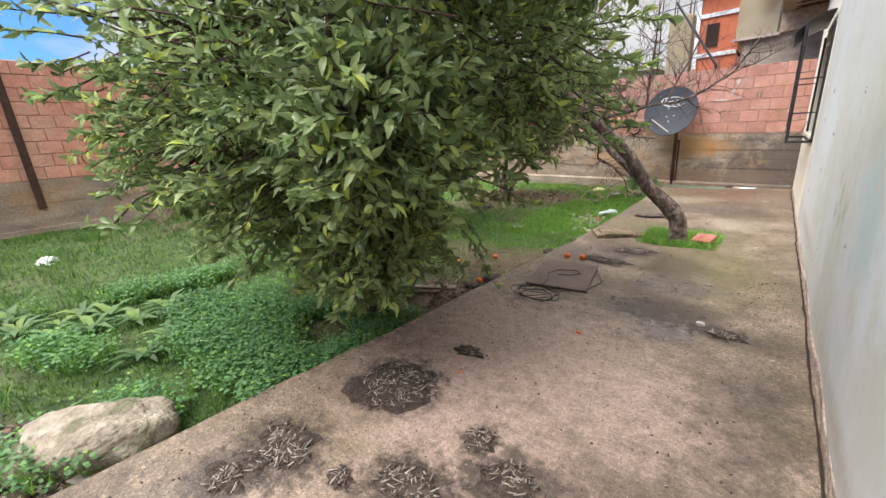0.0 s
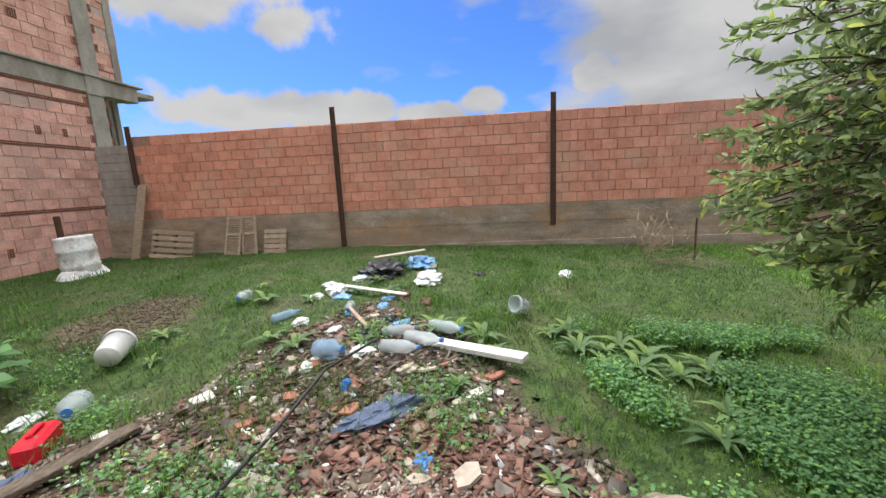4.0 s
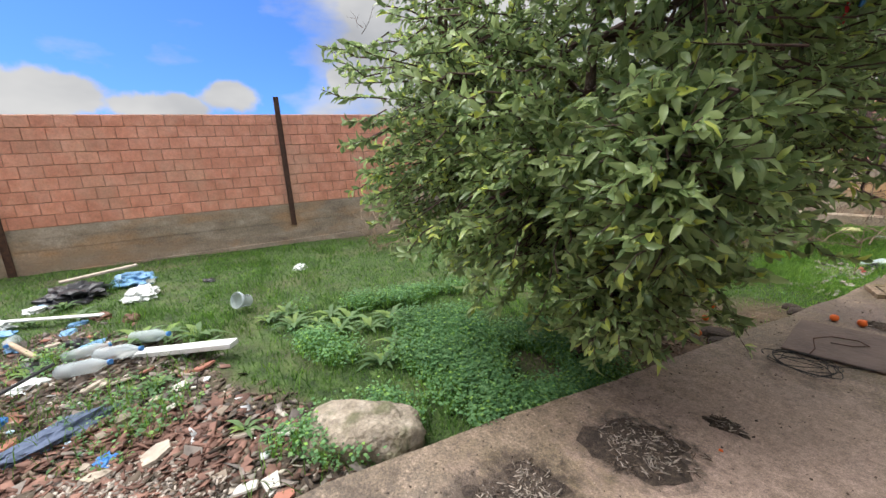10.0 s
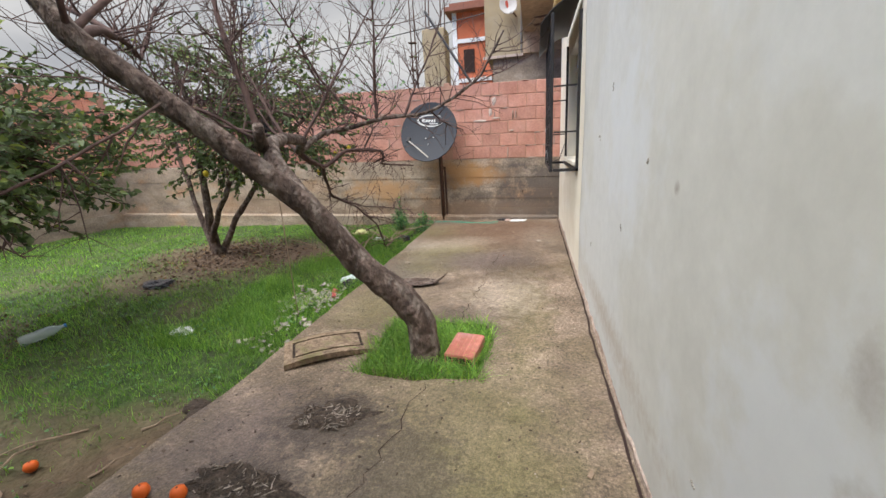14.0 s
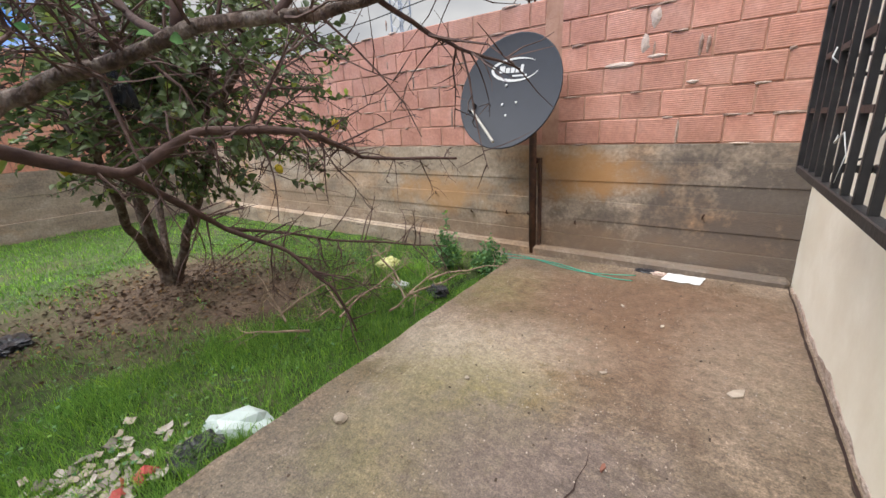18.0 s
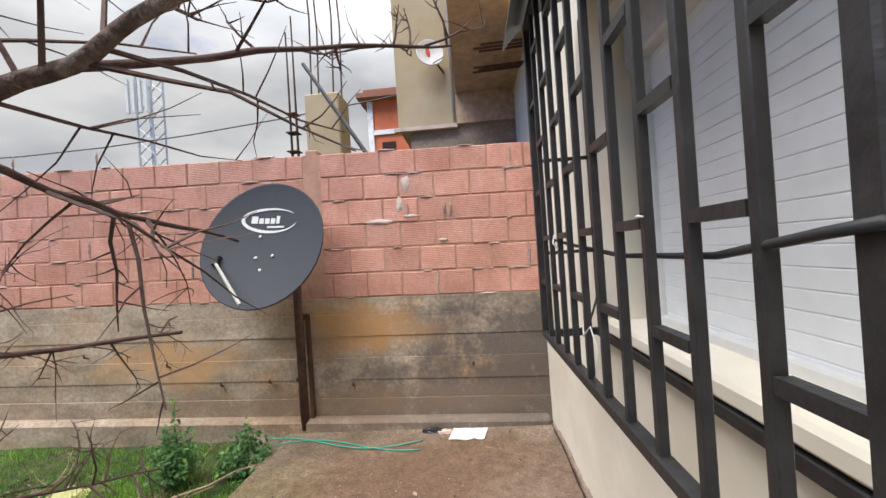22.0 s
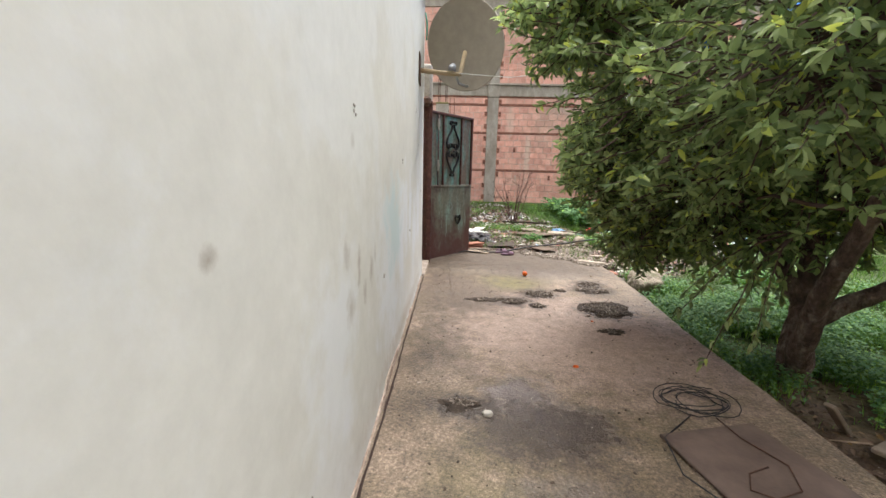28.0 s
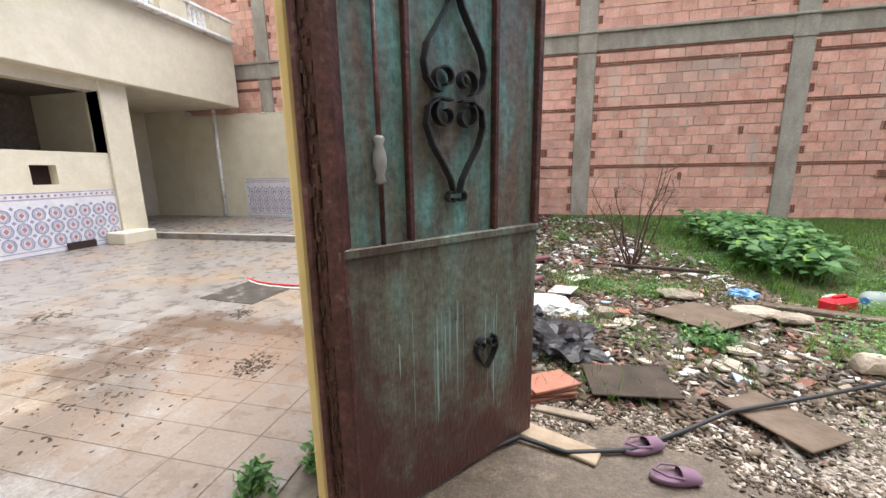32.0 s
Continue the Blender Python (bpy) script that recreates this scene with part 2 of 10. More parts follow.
def array_mesh(name, verts, faces_flat, per_face, material, smooth=False):
    """A mesh from numpy arrays, all faces with the same number of corners."""
    me = bpy.data.meshes.new(name)
    nf = len(faces_flat) // per_face
    me.vertices.add(len(verts))
    me.vertices.foreach_set("co", np.asarray(verts, dtype=np.float32).ravel())
    me.loops.add(len(faces_flat))
    me.loops.foreach_set("vertex_index", np.asarray(faces_flat, dtype=np.int32))
    me.polygons.add(nf)
    me.polygons.foreach_set("loop_start", np.arange(0, nf * per_face, per_face, dtype=np.int32))
    me.update(calc_edges=True)
    if smooth:
        me.shade_smooth()
    me.materials.append(material)
    return me


def thing(name, label, category, group="", m=None, kind=""):
    ob = new(name)
    ob.empty_display_size = 0.1
    if m is not None:
        ob.matrix_basis = m
    return tagged(ob, label, category, group, kind)


def part(name, b, material, parent, label="", smooth=False):
    ob = new(name, b.mesh(name, material, smooth) if isinstance(b, Build) else b)
    ob.parent = parent
    if label:
        ob["label"] = label
    return ob


def solid(name, b, material, label="", category="", kind="", group="", smooth=False, m=None):
    ob = new(name, b.mesh(name, material, smooth) if isinstance(b, Build) else b)
    if m is not None:
        ob.matrix_basis = m
    return tagged(ob, label, category, group, kind)


def lerp_table(v, table):
    return float(np.interp(v, [a for a, _ in table], [b for _, b in table]))


NEAR = [(-7, 0.26), (-4.5, 0.12), (-2, 0.0), (0, -0.03), (2.3, -0.05), (3.6, -0.12), (5, -0.28), (7.5, -0.28), (9, -0.2), (11, -0.13), (13, -0.06)]
FAR = [(-7, 0.22), (-1, 0.3), (4, 0.2), (7, 0.1), (9.5, 0.0), (13, -0.05)]


def path_south(x):
    """Where the concrete path ends, near the gate."""
    return lerp_table(x, [(-2.6, 2.35), (-2.1, 1.95), (-1.5, 1.5), (-1.0, 1.38), (-0.5, 1.42), (-0.06, 1.9)])


def ground_z(x, y):
    if x > 0.35:
        return -0.35
    d = min(1.0, max(0.0, (-2.5 - x) / 6.0))
    d = d * d * (3 - 2 * d) * 0.5 + d * 0.5
    a, c = lerp_table(y, NEAR), lerp_table(y, FAR)
    z = a + (c - a) * d
    z -= 0.22 * math.exp(-((x + 4.4) / 1.2) ** 2 - ((y + 1.4) / 1.1) ** 2)
    z += 0.12 * math.exp(-((x + 5.1) / 1.5) ** 2 - ((y - 0.6) / 2.0) ** 2)
    z += 0.05 * math.exp(-((x + 4.9) / 1.1) ** 2 - ((y - 10.9) / 1.1) ** 2)
    z += 0.025 * noise.noise((x * 0.9, y * 0.9, 0.3)) + 0.012 * noise.noise((x * 3.1, y * 3.1, 2.3))
    if x > -2.5 and path_south(x) - 0.1 < y < 13.6:
        z = min(z, -0.15)
    return z


def rubble_amount(x, y):
    """1 on the rubble field south of the path, 0 on the grass."""
    edge = lerp_table(y, [(-7, -1.5), (-5, -1.9), (-2, -2.9), (-0.4, -3.9), (0.8, -5.8), (1.5, -5.6), (2.2, -4.4), (2.8, -3.5), (3.2, -2.6), (14, -2.6)])
    return min(1.0, max(0.0, (x - edge) / 0.7 + 0.5 + 0.9 * noise.noise((x * 1.1, y * 1.1, 4.0)))) if y < 3.2 and x < 0.4 else 0.0


def grass_amount(x, y):
    """1 on thick grass, 0 on bare soil, rubble and litter."""
    if x > edge_x_soft(y) - 0.03:
        return 0.0
    g = 1.0 - 0.92 * rubble_amount(x, y)
    for cx, cy, r, d in ((-3.0, 5.5, 1.0, 1.0), (-2.85, 6.6, 0.75, 1.0), (-2.75, 7.6, 0.55, 1.0), (-4.9, 10.9, 1.5, 1.1), (-3.7, 11.3, 0.6, 0.7), (-5.4, 8.1, 0.7, 0.7), (-3.6, 7.4, 0.6, 0.7), (-3.9, 9.4, 0.5, 0.5), (-5.8, -2.2, 0.8, 0.9), (-4.0, -1.9, 0.5, 0.7)):
        g -= d * max(0.0, 1 - math.hypot(x - cx, y - cy) / r) ** 0.5
    return min(1.0, max(0.0, g + 0.45 * noise.noise((x * 1.3, y * 1.3, 1.0)) + 0.2 * noise.noise((x * 4, y * 4, 8.0))))


def edge_x_soft(y):
    return lerp_table(y, [(1.2, 0.3), (1.6, -1.4), (2.3, -2.5), (3.4, -2.62), (4.9, -2.46), (7.0, -2.31), (8.1, -2.23), (13.4, -2.23)])

# ---- materials ----
def material(name, stops, scale=4.0, detail=6.0, rough=0.85, rough_var=0.1, bump=0.15, bump_scale=40.0, bump_dist=0.01, metal=0.0,
             tint=None, tint_scale=0.8, tint_amount=0.5, tint_from=0.5, tint_to=0.65, spread=0.0, stretch=(1, 1, 1), coat=0.0, rings=None, island=False, grain=0.0):
    """Noise between colour stops, large stains of a second colour, fine relief; spread: lightness changes from object to object."""
    mt = bpy.data.materials.new(name)
    mt.use_nodes = True
    n, l = mt.node_tree.nodes, mt.node_tree.links
    bsdf = n["Principled BSDF"]
    geo = n.new("ShaderNodeNewGeometry")
    mp = n.new("ShaderNodeMapping")
    mp.inputs["Scale"].default_value = stretch
    l.new(geo.outputs["Position"], mp.inputs["Vector"])
    fine = n.new("ShaderNodeTexNoise")
    fine.inputs["Scale"].default_value = scale
    fine.inputs["Detail"].default_value = detail
    fine.inputs["Roughness"].default_value = 0.6
    l.new(mp.outputs[0], fine.inputs["Vector"])
    ramp = n.new("ShaderNodeValToRGB")
    el = ramp.color_ramp.elements
    while len(el) < len(stops):
        el.new(0.5)
    for e, (p, c) in zip(el, stops):
        e.position, e.color = p, (*c, 1)
    l.new(fine.outputs["Fac"], ramp.inputs["Fac"])
    out = ramp.outputs["Color"]
    if tint:
        big = n.new("ShaderNodeTexNoise")
        big.inputs["Scale"].default_value = tint_scale
        big.inputs["Detail"].default_value = 7.0
        big.inputs["Roughness"].default_value = 0.62
        l.new(mp.outputs[0], big.inputs["Vector"])
        mr = n.new("ShaderNodeMapRange")
        mr.inputs["From Min"].default_value = tint_from
        mr.inputs["From Max"].default_value = tint_to
        mr.inputs["To Max"].default_value = tint_amount
        l.new(big.outputs["Fac"], mr.inputs["Value"])
        mix = n.new("ShaderNodeMix")
        mix.data_type = "RGBA"
        mix.inputs["B"].default_value = (*tint, 1)
        l.new(mr.outputs[0], mix.inputs["Factor"])
        l.new(out, mix.inputs["A"])
        out = mix.outputs["Result"]
    if spread:
        if island:
            source = geo.outputs["Random Per Island"]
        else:
            source = n.new("ShaderNodeObjectInfo").outputs["Random"]
        vr = n.new("ShaderNodeMapRange")
        vr.inputs["To Min"].default_value = 1 - spread
        vr.inputs["To Max"].default_value = 1 + spread
        l.new(source, vr.inputs["Value"])
        hsv = n.new("ShaderNodeHueSaturation")
        l.new(vr.outputs[0], hsv.inputs["Value"])
        l.new(out, hsv.inputs["Color"])
        out = hsv.outputs["Color"]
    if grain:
        gt = n.new("ShaderNodeTexNoise")
        gt.inputs["Scale"].default_value = bump_scale * 0.8
        gt.inputs["Detail"].default_value = 6.0
        gt.inputs["Roughness"].default_value = 0.7
        l.new(geo.outputs["Position"], gt.inputs["Vector"])
        gm = n.new("ShaderNodeMapRange")
        gm.inputs["From Min"].default_value, gm.inputs["From Max"].default_value = 0.3, 0.7
        gm.inputs["To Min"].default_value, gm.inputs["To Max"].default_value = 1 - grain, 1 + grain
        l.new(gt.outputs["Fac"], gm.inputs["Value"])
        gh = n.new("ShaderNodeHueSaturation")
        l.new(gm.outputs[0], gh.inputs["Value"])
        l.new(out, gh.inputs["Color"])
        out = gh.outputs["Color"]
    l.new(out, bsdf.inputs["Base Color"])
    rr = n.new("ShaderNodeMapRange")
    rr.inputs["To Min"].default_value = max(0.02, rough - rough_var)
    rr.inputs["To Max"].default_value = min(1.0, rough + rough_var)
    l.new(fine.outputs["Fac"], rr.inputs["Value"])
    l.new(rr.outputs[0], bsdf.inputs["Roughness"])
    bsdf.inputs["Metallic"].default_value = metal
    bsdf.inputs["Coat Weight"].default_value = coat
    bsdf.inputs["Specular IOR Level"].default_value = 0.35
    if bump:
        tex = n.new("ShaderNodeTexNoise")
        tex.inputs["Scale"].default_value = bump_scale
        tex.inputs["Detail"].default_value = 5.0
        l.new(mp.outputs[0], tex.inputs["Vector"])
        height = tex.outputs["Fac"]
        if rings:
            wave = n.new("ShaderNodeTexWave")
            wave.bands_direction = rings[0]
            wave.inputs["Scale"].default_value = rings[1]
            wave.inputs["Distortion"].default_value = 0.4
            l.new(geo.outputs["Position"], wave.inputs["Vector"])
            am = n.new("ShaderNodeMath")
            am.operation = "MULTIPLY_ADD"
            am.inputs[1].default_value = rings[2]
            l.new(wave.outputs["Fac"], am.inputs[0])
            l.new(height, am.inputs[2])
            height = am.outputs[0]
        bp = n.new("ShaderNodeBump")
        bp.inputs["Strength"].default_value = bump
        bp.inputs["Distance"].default_value = bump_dist
        l.new(height, bp.inputs["Height"])
        l.new(bp.outputs[0], bsdf.inputs["Normal"])
    return mt


def plain(name, col, rough=0.6, metal=0.0, bump=0.0, var=0.12, scale=12.0, spread=0.0, coat=0.0):
    lo = tuple(c * (1 - var) for c in col)
    hi = tuple(min(1, c * (1 + var)) for c in col)
    return material(name, [(0.3, lo), (0.7, hi)], scale=scale, rough=rough, metal=metal, bump=bump, spread=spread, coat=coat)


def leafy(name, dark, light, rough=0.5, spread=0.35, trans=0.45):
    """Leaves: colour changes from leaf to leaf, and some light comes through."""
    mt = bpy.data.materials.new(name)
    mt.use_nodes = True
    n, l = mt.node_tree.nodes, mt.node_tree.links
    bsdf = n["Principled BSDF"]
    geo = n.new("ShaderNodeNewGeometry")
    ramp = n.new("ShaderNodeValToRGB")
    el = ramp.color_ramp.elements
    el[0].position, el[0].color = 0.0, (*dark, 1)
    el[1].position, el[1].color = 0.9, (*light, 1)
    e = el.new(0.97)
    e.color = (light[0] * 1.5, light[1] * 1.35, light[2] * 0.7, 1)
    l.new(geo.outputs["Random Per Island"], ramp.inputs["Fac"])
    big = n.new("ShaderNodeTexNoise")
    big.inputs["Scale"].default_value = 1.4
    l.new(geo.outputs["Position"], big.inputs["Vector"])
    mr = n.new("ShaderNodeMapRange")
    mr.inputs["To Min"].default_value, mr.inputs["To Max"].default_value = 1 - spread, 1 + spread
    l.new(big.outputs["Fac"], mr.inputs["Value"])
    hsv = n.new("ShaderNodeHueSaturation")
    l.new(mr.outputs[0], hsv.inputs["Value"])
    l.new(ramp.outputs["Color"], hsv.inputs["Color"])
    l.new(hsv.outputs["Color"], bsdf.inputs["Base Color"])
    bsdf.inputs["Roughness"].default_value = rough
    bsdf.inputs["Specular IOR Level"].default_value = 0.4
    tr = n.new("ShaderNodeBsdfTranslucent")
    l.new(hsv.outputs["Color"], tr.inputs["Color"])
    ms = n.new("ShaderNodeMixShader")
    ms.inputs[0].default_value = trans
    l.new(bsdf.outputs[0], ms.inputs[1])
    l.new(tr.outputs[0], ms.inputs[2])
    l.new(ms.outputs[0], n["Material Output"].inputs["Surface"])
    return mt


def glassy(name, col, rough=0.15, alpha=0.45):
    """Thin crumpled clear plastic."""
    mt = bpy.data.materials.new(name)
    mt.use_nodes = True
    n, l = mt.node_tree.nodes, mt.node_tree.links
    bsdf = n["Principled BSDF"]
    bsdf.inputs["Base Color"].default_value = (*col, 1)
    bsdf.inputs["Roughness"].default_value = rough
    bsdf.inputs["Alpha"].default_value = alpha
    tex = n.new("ShaderNodeTexNoise")
    tex.inputs["Scale"].default_value = 30.0
    bp = n.new("ShaderNodeBump")
    bp.inputs["Strength"].default_value = 0.5
    bp.inputs["Distance"].default_value = 0.02
    l.new(tex.outputs["Fac"], bp.inputs["Height"])
    l.new(bp.outputs[0], bsdf.inputs["Normal"])
    return mt


M_HOUSE = material("house_plaster", [(0.25, (0.53, 0.525, 0.485)), (0.5, (0.59, 0.585, 0.545)), (0.75, (0.63, 0.625, 0.59))], scale=2.2, rough=0.8, bump=0.1, bump_scale=14, bump_dist=0.012,
                   tint=(0.62, 0.637, 0.645), tint_scale=0.55, tint_amount=0.45, tint_from=0.47, tint_to=0.52, grain=0.05)
M_CREAM = material("cream_plaster", [(0.3, (0.60, 0.55, 0.43)), (0.7, (0.69, 0.64, 0.52))], scale=3, rough=0.8, bump=0.15, bump_scale=20, tint=(0.55, 0.50, 0.40), tint_scale=1.1, tint_amount=0.35, grain=0.06)
M_YELLOW = material("yellow_plaster", [(0.3, (0.62, 0.46, 0.19)), (0.7, (0.70, 0.55, 0.27))], scale=4, bump=0.2, tint=(0.4, 0.3, 0.18), tint_amount=0.5)
M_PATH = material("path_concrete", [(0.28, (0.092, 0.068, 0.047)), (0.5, (0.185, 0.138, 0.098)), (0.72, (0.30, 0.228, 0.172))], scale=3.2, detail=11, rough=0.5, rough_var=0.3, bump=0.7, bump_scale=70, bump_dist=0.01,
                  tint=(0.13, 0.10, 0.055), tint_scale=0.9, tint_amount=0.75, tint_from=0.48, tint_to=0.66, grain=0.5)
M_KERB = material("old_concrete", [(0.3, (0.25, 0.20, 0.16)), (0.7, (0.38, 0.32, 0.27))], scale=6, bump=0.5, bump_scale=50, bump_dist=0.02, grain=0.3)
M_CONC = material("grey_concrete", [(0.25, (0.26, 0.24, 0.21)), (0.75, (0.42, 0.40, 0.36))], scale=5, rough=0.9, bump=0.35, bump_scale=45, bump_dist=0.01, tint=(0.20, 0.17, 0.14), tint_scale=1.5, tint_amount=0.6, stretch=(1, 1, 0.45), grain=0.22)
M_BASE = material("board_marked_concrete", [(0.25, (0.17, 0.135, 0.105)), (0.5, (0.33, 0.262, 0.195)), (0.75, (0.50, 0.41, 0.325))], scale=1.8, detail=11, rough=0.85, bump=0.4, bump_scale=40, bump_dist=0.012,
                  tint=(0.46, 0.24, 0.10), tint_scale=0.75, tint_amount=0.6, tint_from=0.52, tint_to=0.7, stretch=(1, 1, 2.4), grain=0.3)
M_MORTAR = material("mortar", [(0.3, (0.33, 0.175, 0.12)), (0.7, (0.45, 0.27, 0.195))], scale=9, bump=0.5, bump_scale=60, bump_dist=0.01)
M_PALE_MORTAR = material("pale_mortar", [(0.3, (0.42, 0.33, 0.28)), (0.7, (0.58, 0.48, 0.42))], scale=9, bump=0.4, bump_scale=60, bump_dist=0.01)
M_BRICK_N = material("ribbed_brick", [(0.25, (0.37, 0.165, 0.118)), (0.5, (0.485, 0.24, 0.18)), (0.8, (0.57, 0.325, 0.26))], scale=3.2, bump=0.55, bump_scale=40, bump_dist=0.006, spread=0.10, rings=("Z", 20.0, 0.45), tint=(0.30, 0.20, 0.14), tint_scale=1.3, tint_amount=0.3, grain=0.16)
M_BRICK_W = material("west_brick", [(0.25, (0.54, 0.215, 0.135)), (0.5, (0.68, 0.305, 0.205)), (0.8, (0.77, 0.40, 0.29))], scale=4.0, bump=0.7, bump_scale=30, bump_dist=0.016, spread=0.09, tint=(0.58, 0.37, 0.26), tint_scale=0.9, tint_amount=0.5, grain=0.16)
M_BRICK_S = material("pink_brick", [(0.25, (0.50, 0.255, 0.20)), (0.5, (0.66, 0.37, 0.305)), (0.8, (0.77, 0.50, 0.43))], scale=3.4, bump=0.6, bump_scale=34, bump_dist=0.014, spread=0.13, tint=(0.50, 0.36, 0.30), tint_scale=0.8, tint_amount=0.6, grain=0.16)
M_BRICK_S2 = material("pink_brick_far", [(0.25, (0.50, 0.255, 0.20)), (0.5, (0.66, 0.37, 0.305)), (0.8, (0.77, 0.50, 0.43))], scale=3.4, bump=0.6, bump_scale=34, bump_dist=0.014, spread=0.13, island=True, tint=(0.50, 0.36, 0.30), tint_scale=0.8, tint_amount=0.6, grain=0.16)
M_BRICK_W2 = material("west_brick_far", [(0.25, (0.54, 0.215, 0.135)), (0.5, (0.68, 0.305, 0.205)), (0.8, (0.77, 0.40, 0.29))], scale=4.0, bump=0.7, bump_scale=30, bump_dist=0.016, spread=0.09, island=True, tint=(0.58, 0.37, 0.26), tint_scale=0.9, tint_amount=0.5, grain=0.16)
M_BRICK_B = material("balustrade_brick", [(0.25, (0.36, 0.12, 0.085)), (0.5, (0.45, 0.165, 0.12)), (0.8, (0.53, 0.25, 0.20))], scale=3.5, bump=0.55, bump_scale=40, bump_dist=0.006, spread=0.12, rings=("Z", 28.0, 0.45), tint=(0.50, 0.42, 0.45), tint_scale=1.0, tint_amount=0.55, tint_from=0.54, tint_to=0.66, grain=0.18)
M_WALLMORTAR = material("dirty_mortar", [(0.3, (0.22, 0.14, 0.11)), (0.5, (0.33, 0.23, 0.185)), (0.7, (0.46, 0.37, 0.31))], scale=6, bump=0.7, bump_scale=50, bump_dist=0.02, grain=0.3)
# Near-black that stands in for the shade inside holes and cracks.
M_HOLE_SHADE = plain("hole_shade", (0.035, 0.02, 0.017), rough=0.95)
M_WHITE = material("whitewash", [(0.25, (0.62, 0.62, 0.61)), (0.5, (0.78, 0.785, 0.79)), (0.85, (0.84, 0.845, 0.85))], scale=7, bump=0.5, bump_scale=34, bump_dist=0.012, tint=(0.40, 0.31, 0.235), tint_scale=4.5, tint_amount=0.8, tint_from=0.52, tint_to=0.68, grain=0.22)
M_SOIL = material("soil", [(0.25, (0.075, 0.048, 0.030)), (0.5, (0.125, 0.082, 0.052)), (0.8, (0.21, 0.15, 0.10))], scale=5, detail=10, bump=0.9, bump_scale=28, bump_dist=0.04, tint=(0.17, 0.12, 0.085), tint_scale=1.1, tint_amount=0.6, tint_from=0.45, tint_to=0.6, grain=0.35)


def ground_material():
    """Brown soil, green where grass covers it, pale crumbs where rubble lies."""
    mt = M_SOIL.copy()
    mt.name = "yard_ground"
    n, l = mt.node_tree.nodes, mt.node_tree.links
    bsdf = n["Principled BSDF"]
    src = bsdf.inputs["Base Color"].links[0].from_socket
    for name, stops, scale in (("cover", ((0.022, 0.042, 0.010), (0.07, 0.115, 0.026)), 9.0), ("rubble", ((0.035, 0.024, 0.017), (0.11, 0.08, 0.056)), 22.0)):
        at = n.new("ShaderNodeAttribute")
        at.attribute_name = name
        tex = n.new("ShaderNodeTexNoise")
        tex.inputs["Scale"].default_value = scale
        tex.inputs["Detail"].default_value = 8.0
        rp = n.new("ShaderNodeValToRGB")
        rp.color_ramp.elements[0].position, rp.color_ramp.elements[0].color = 0.35, (*stops[0], 1)
        rp.color_ramp.elements[1].position, rp.color_ramp.elements[1].color = 0.68, (*stops[1], 1)
        mx = n.new("ShaderNodeMix")
        mx.data_type = "RGBA"
        pos = n.new("ShaderNodeNewGeometry")
        l.new(pos.outputs["Position"], tex.inputs["Vector"])
        l.new(tex.outputs["Fac"], rp.inputs["Fac"])
        l.new(at.outputs["Fac"], mx.inputs["Factor"])
        l.new(src, mx.inputs["A"])
        l.new(rp.outputs["Color"], mx.inputs["B"])
        src = mx.outputs["Result"]
    l.new(src, bsdf.inputs["Base Color"])
    return mt


M_GROUND = ground_material()
M_STEEL = material("rusty_post", [(0.3, (0.045, 0.025, 0.018)), (0.6, (0.10, 0.05, 0.032)), (0.8, (0.19, 0.095, 0.055))], scale=18, rough=0.8, bump=0.4, bump_scale=80)
M_BLACK = material("black_paint", [(0.3, (0.018, 0.017, 0.018)), (0.7, (0.035, 0.033, 0.034))], scale=20, rough=0.45, bump=0.15, bump_scale=60, tint=(0.09, 0.06, 0.045), tint_scale=9, tint_amount=0.35, tint_from=0.6, tint_to=0.75)
M_BARK = material("bark", [(0.3, (0.05, 0.034, 0.028)), (0.5, (0.105, 0.072, 0.058)), (0.72, (0.20, 0.145, 0.12))], scale=13, rough=0.9, bump=1.0, bump_scale=34, bump_dist=0.05, stretch=(1, 1, 0.5), tint=(0.25, 0.205, 0.175), tint_scale=9.0, tint_amount=0.75, tint_from=0.52, tint_to=0.62, grain=0.45)
M_TWIG = material("twig_bark", [(0.3, (0.05, 0.028, 0.025)), (0.7, (0.125, 0.075, 0.062))], scale=14, rough=0.85, bump=0.4, bump_scale=60)
M_DRY = plain("dry_twig", (0.30, 0.22, 0.155), 0.9, var=0.3)
M_LEAF = leafy("orange_leaf", (0.12, 0.19, 0.07), (0.40, 0.50, 0.21), rough=0.3, trans=0.5)
M_LEAF2 = leafy("lemon_leaf", (0.05, 0.08, 0.03), (0.16, 0.215, 0.08), rough=0.4)
M_WEED = leafy("weed_leaf", (0.06, 0.16, 0.058), (0.20, 0.38, 0.145), rough=0.6)
# Same grass dimmed, to offset the open sky over the south lawn.
M_GRASS_DIM = leafy("grass_blade_dim", (0.042, 0.105, 0.018), (0.14, 0.27, 0.048), rough=0.6, spread=0.45, trans=0.3)
# Same grass brightened, to offset the tree shade in the north.
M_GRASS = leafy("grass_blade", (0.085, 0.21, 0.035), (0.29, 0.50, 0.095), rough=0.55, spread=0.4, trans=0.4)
M_WOOD = material("weathered_wood", [(0.3, (0.25, 0.18, 0.12)), (0.7, (0.42, 0.33, 0.24))], scale=9, bump=0.5, bump_scale=30, spread=0.18, stretch=(1, 1, 4))
M_GREYWOOD = material("grey_wood", [(0.3, (0.17, 0.13, 0.095)), (0.7, (0.33, 0.27, 0.21))], scale=9, bump=0.5, bump_scale=30, spread=0.2)
M_CERAMIC = plain("pale_shard", (0.62, 0.58, 0.52), 0.6, spread=0.22, bump=0.2)
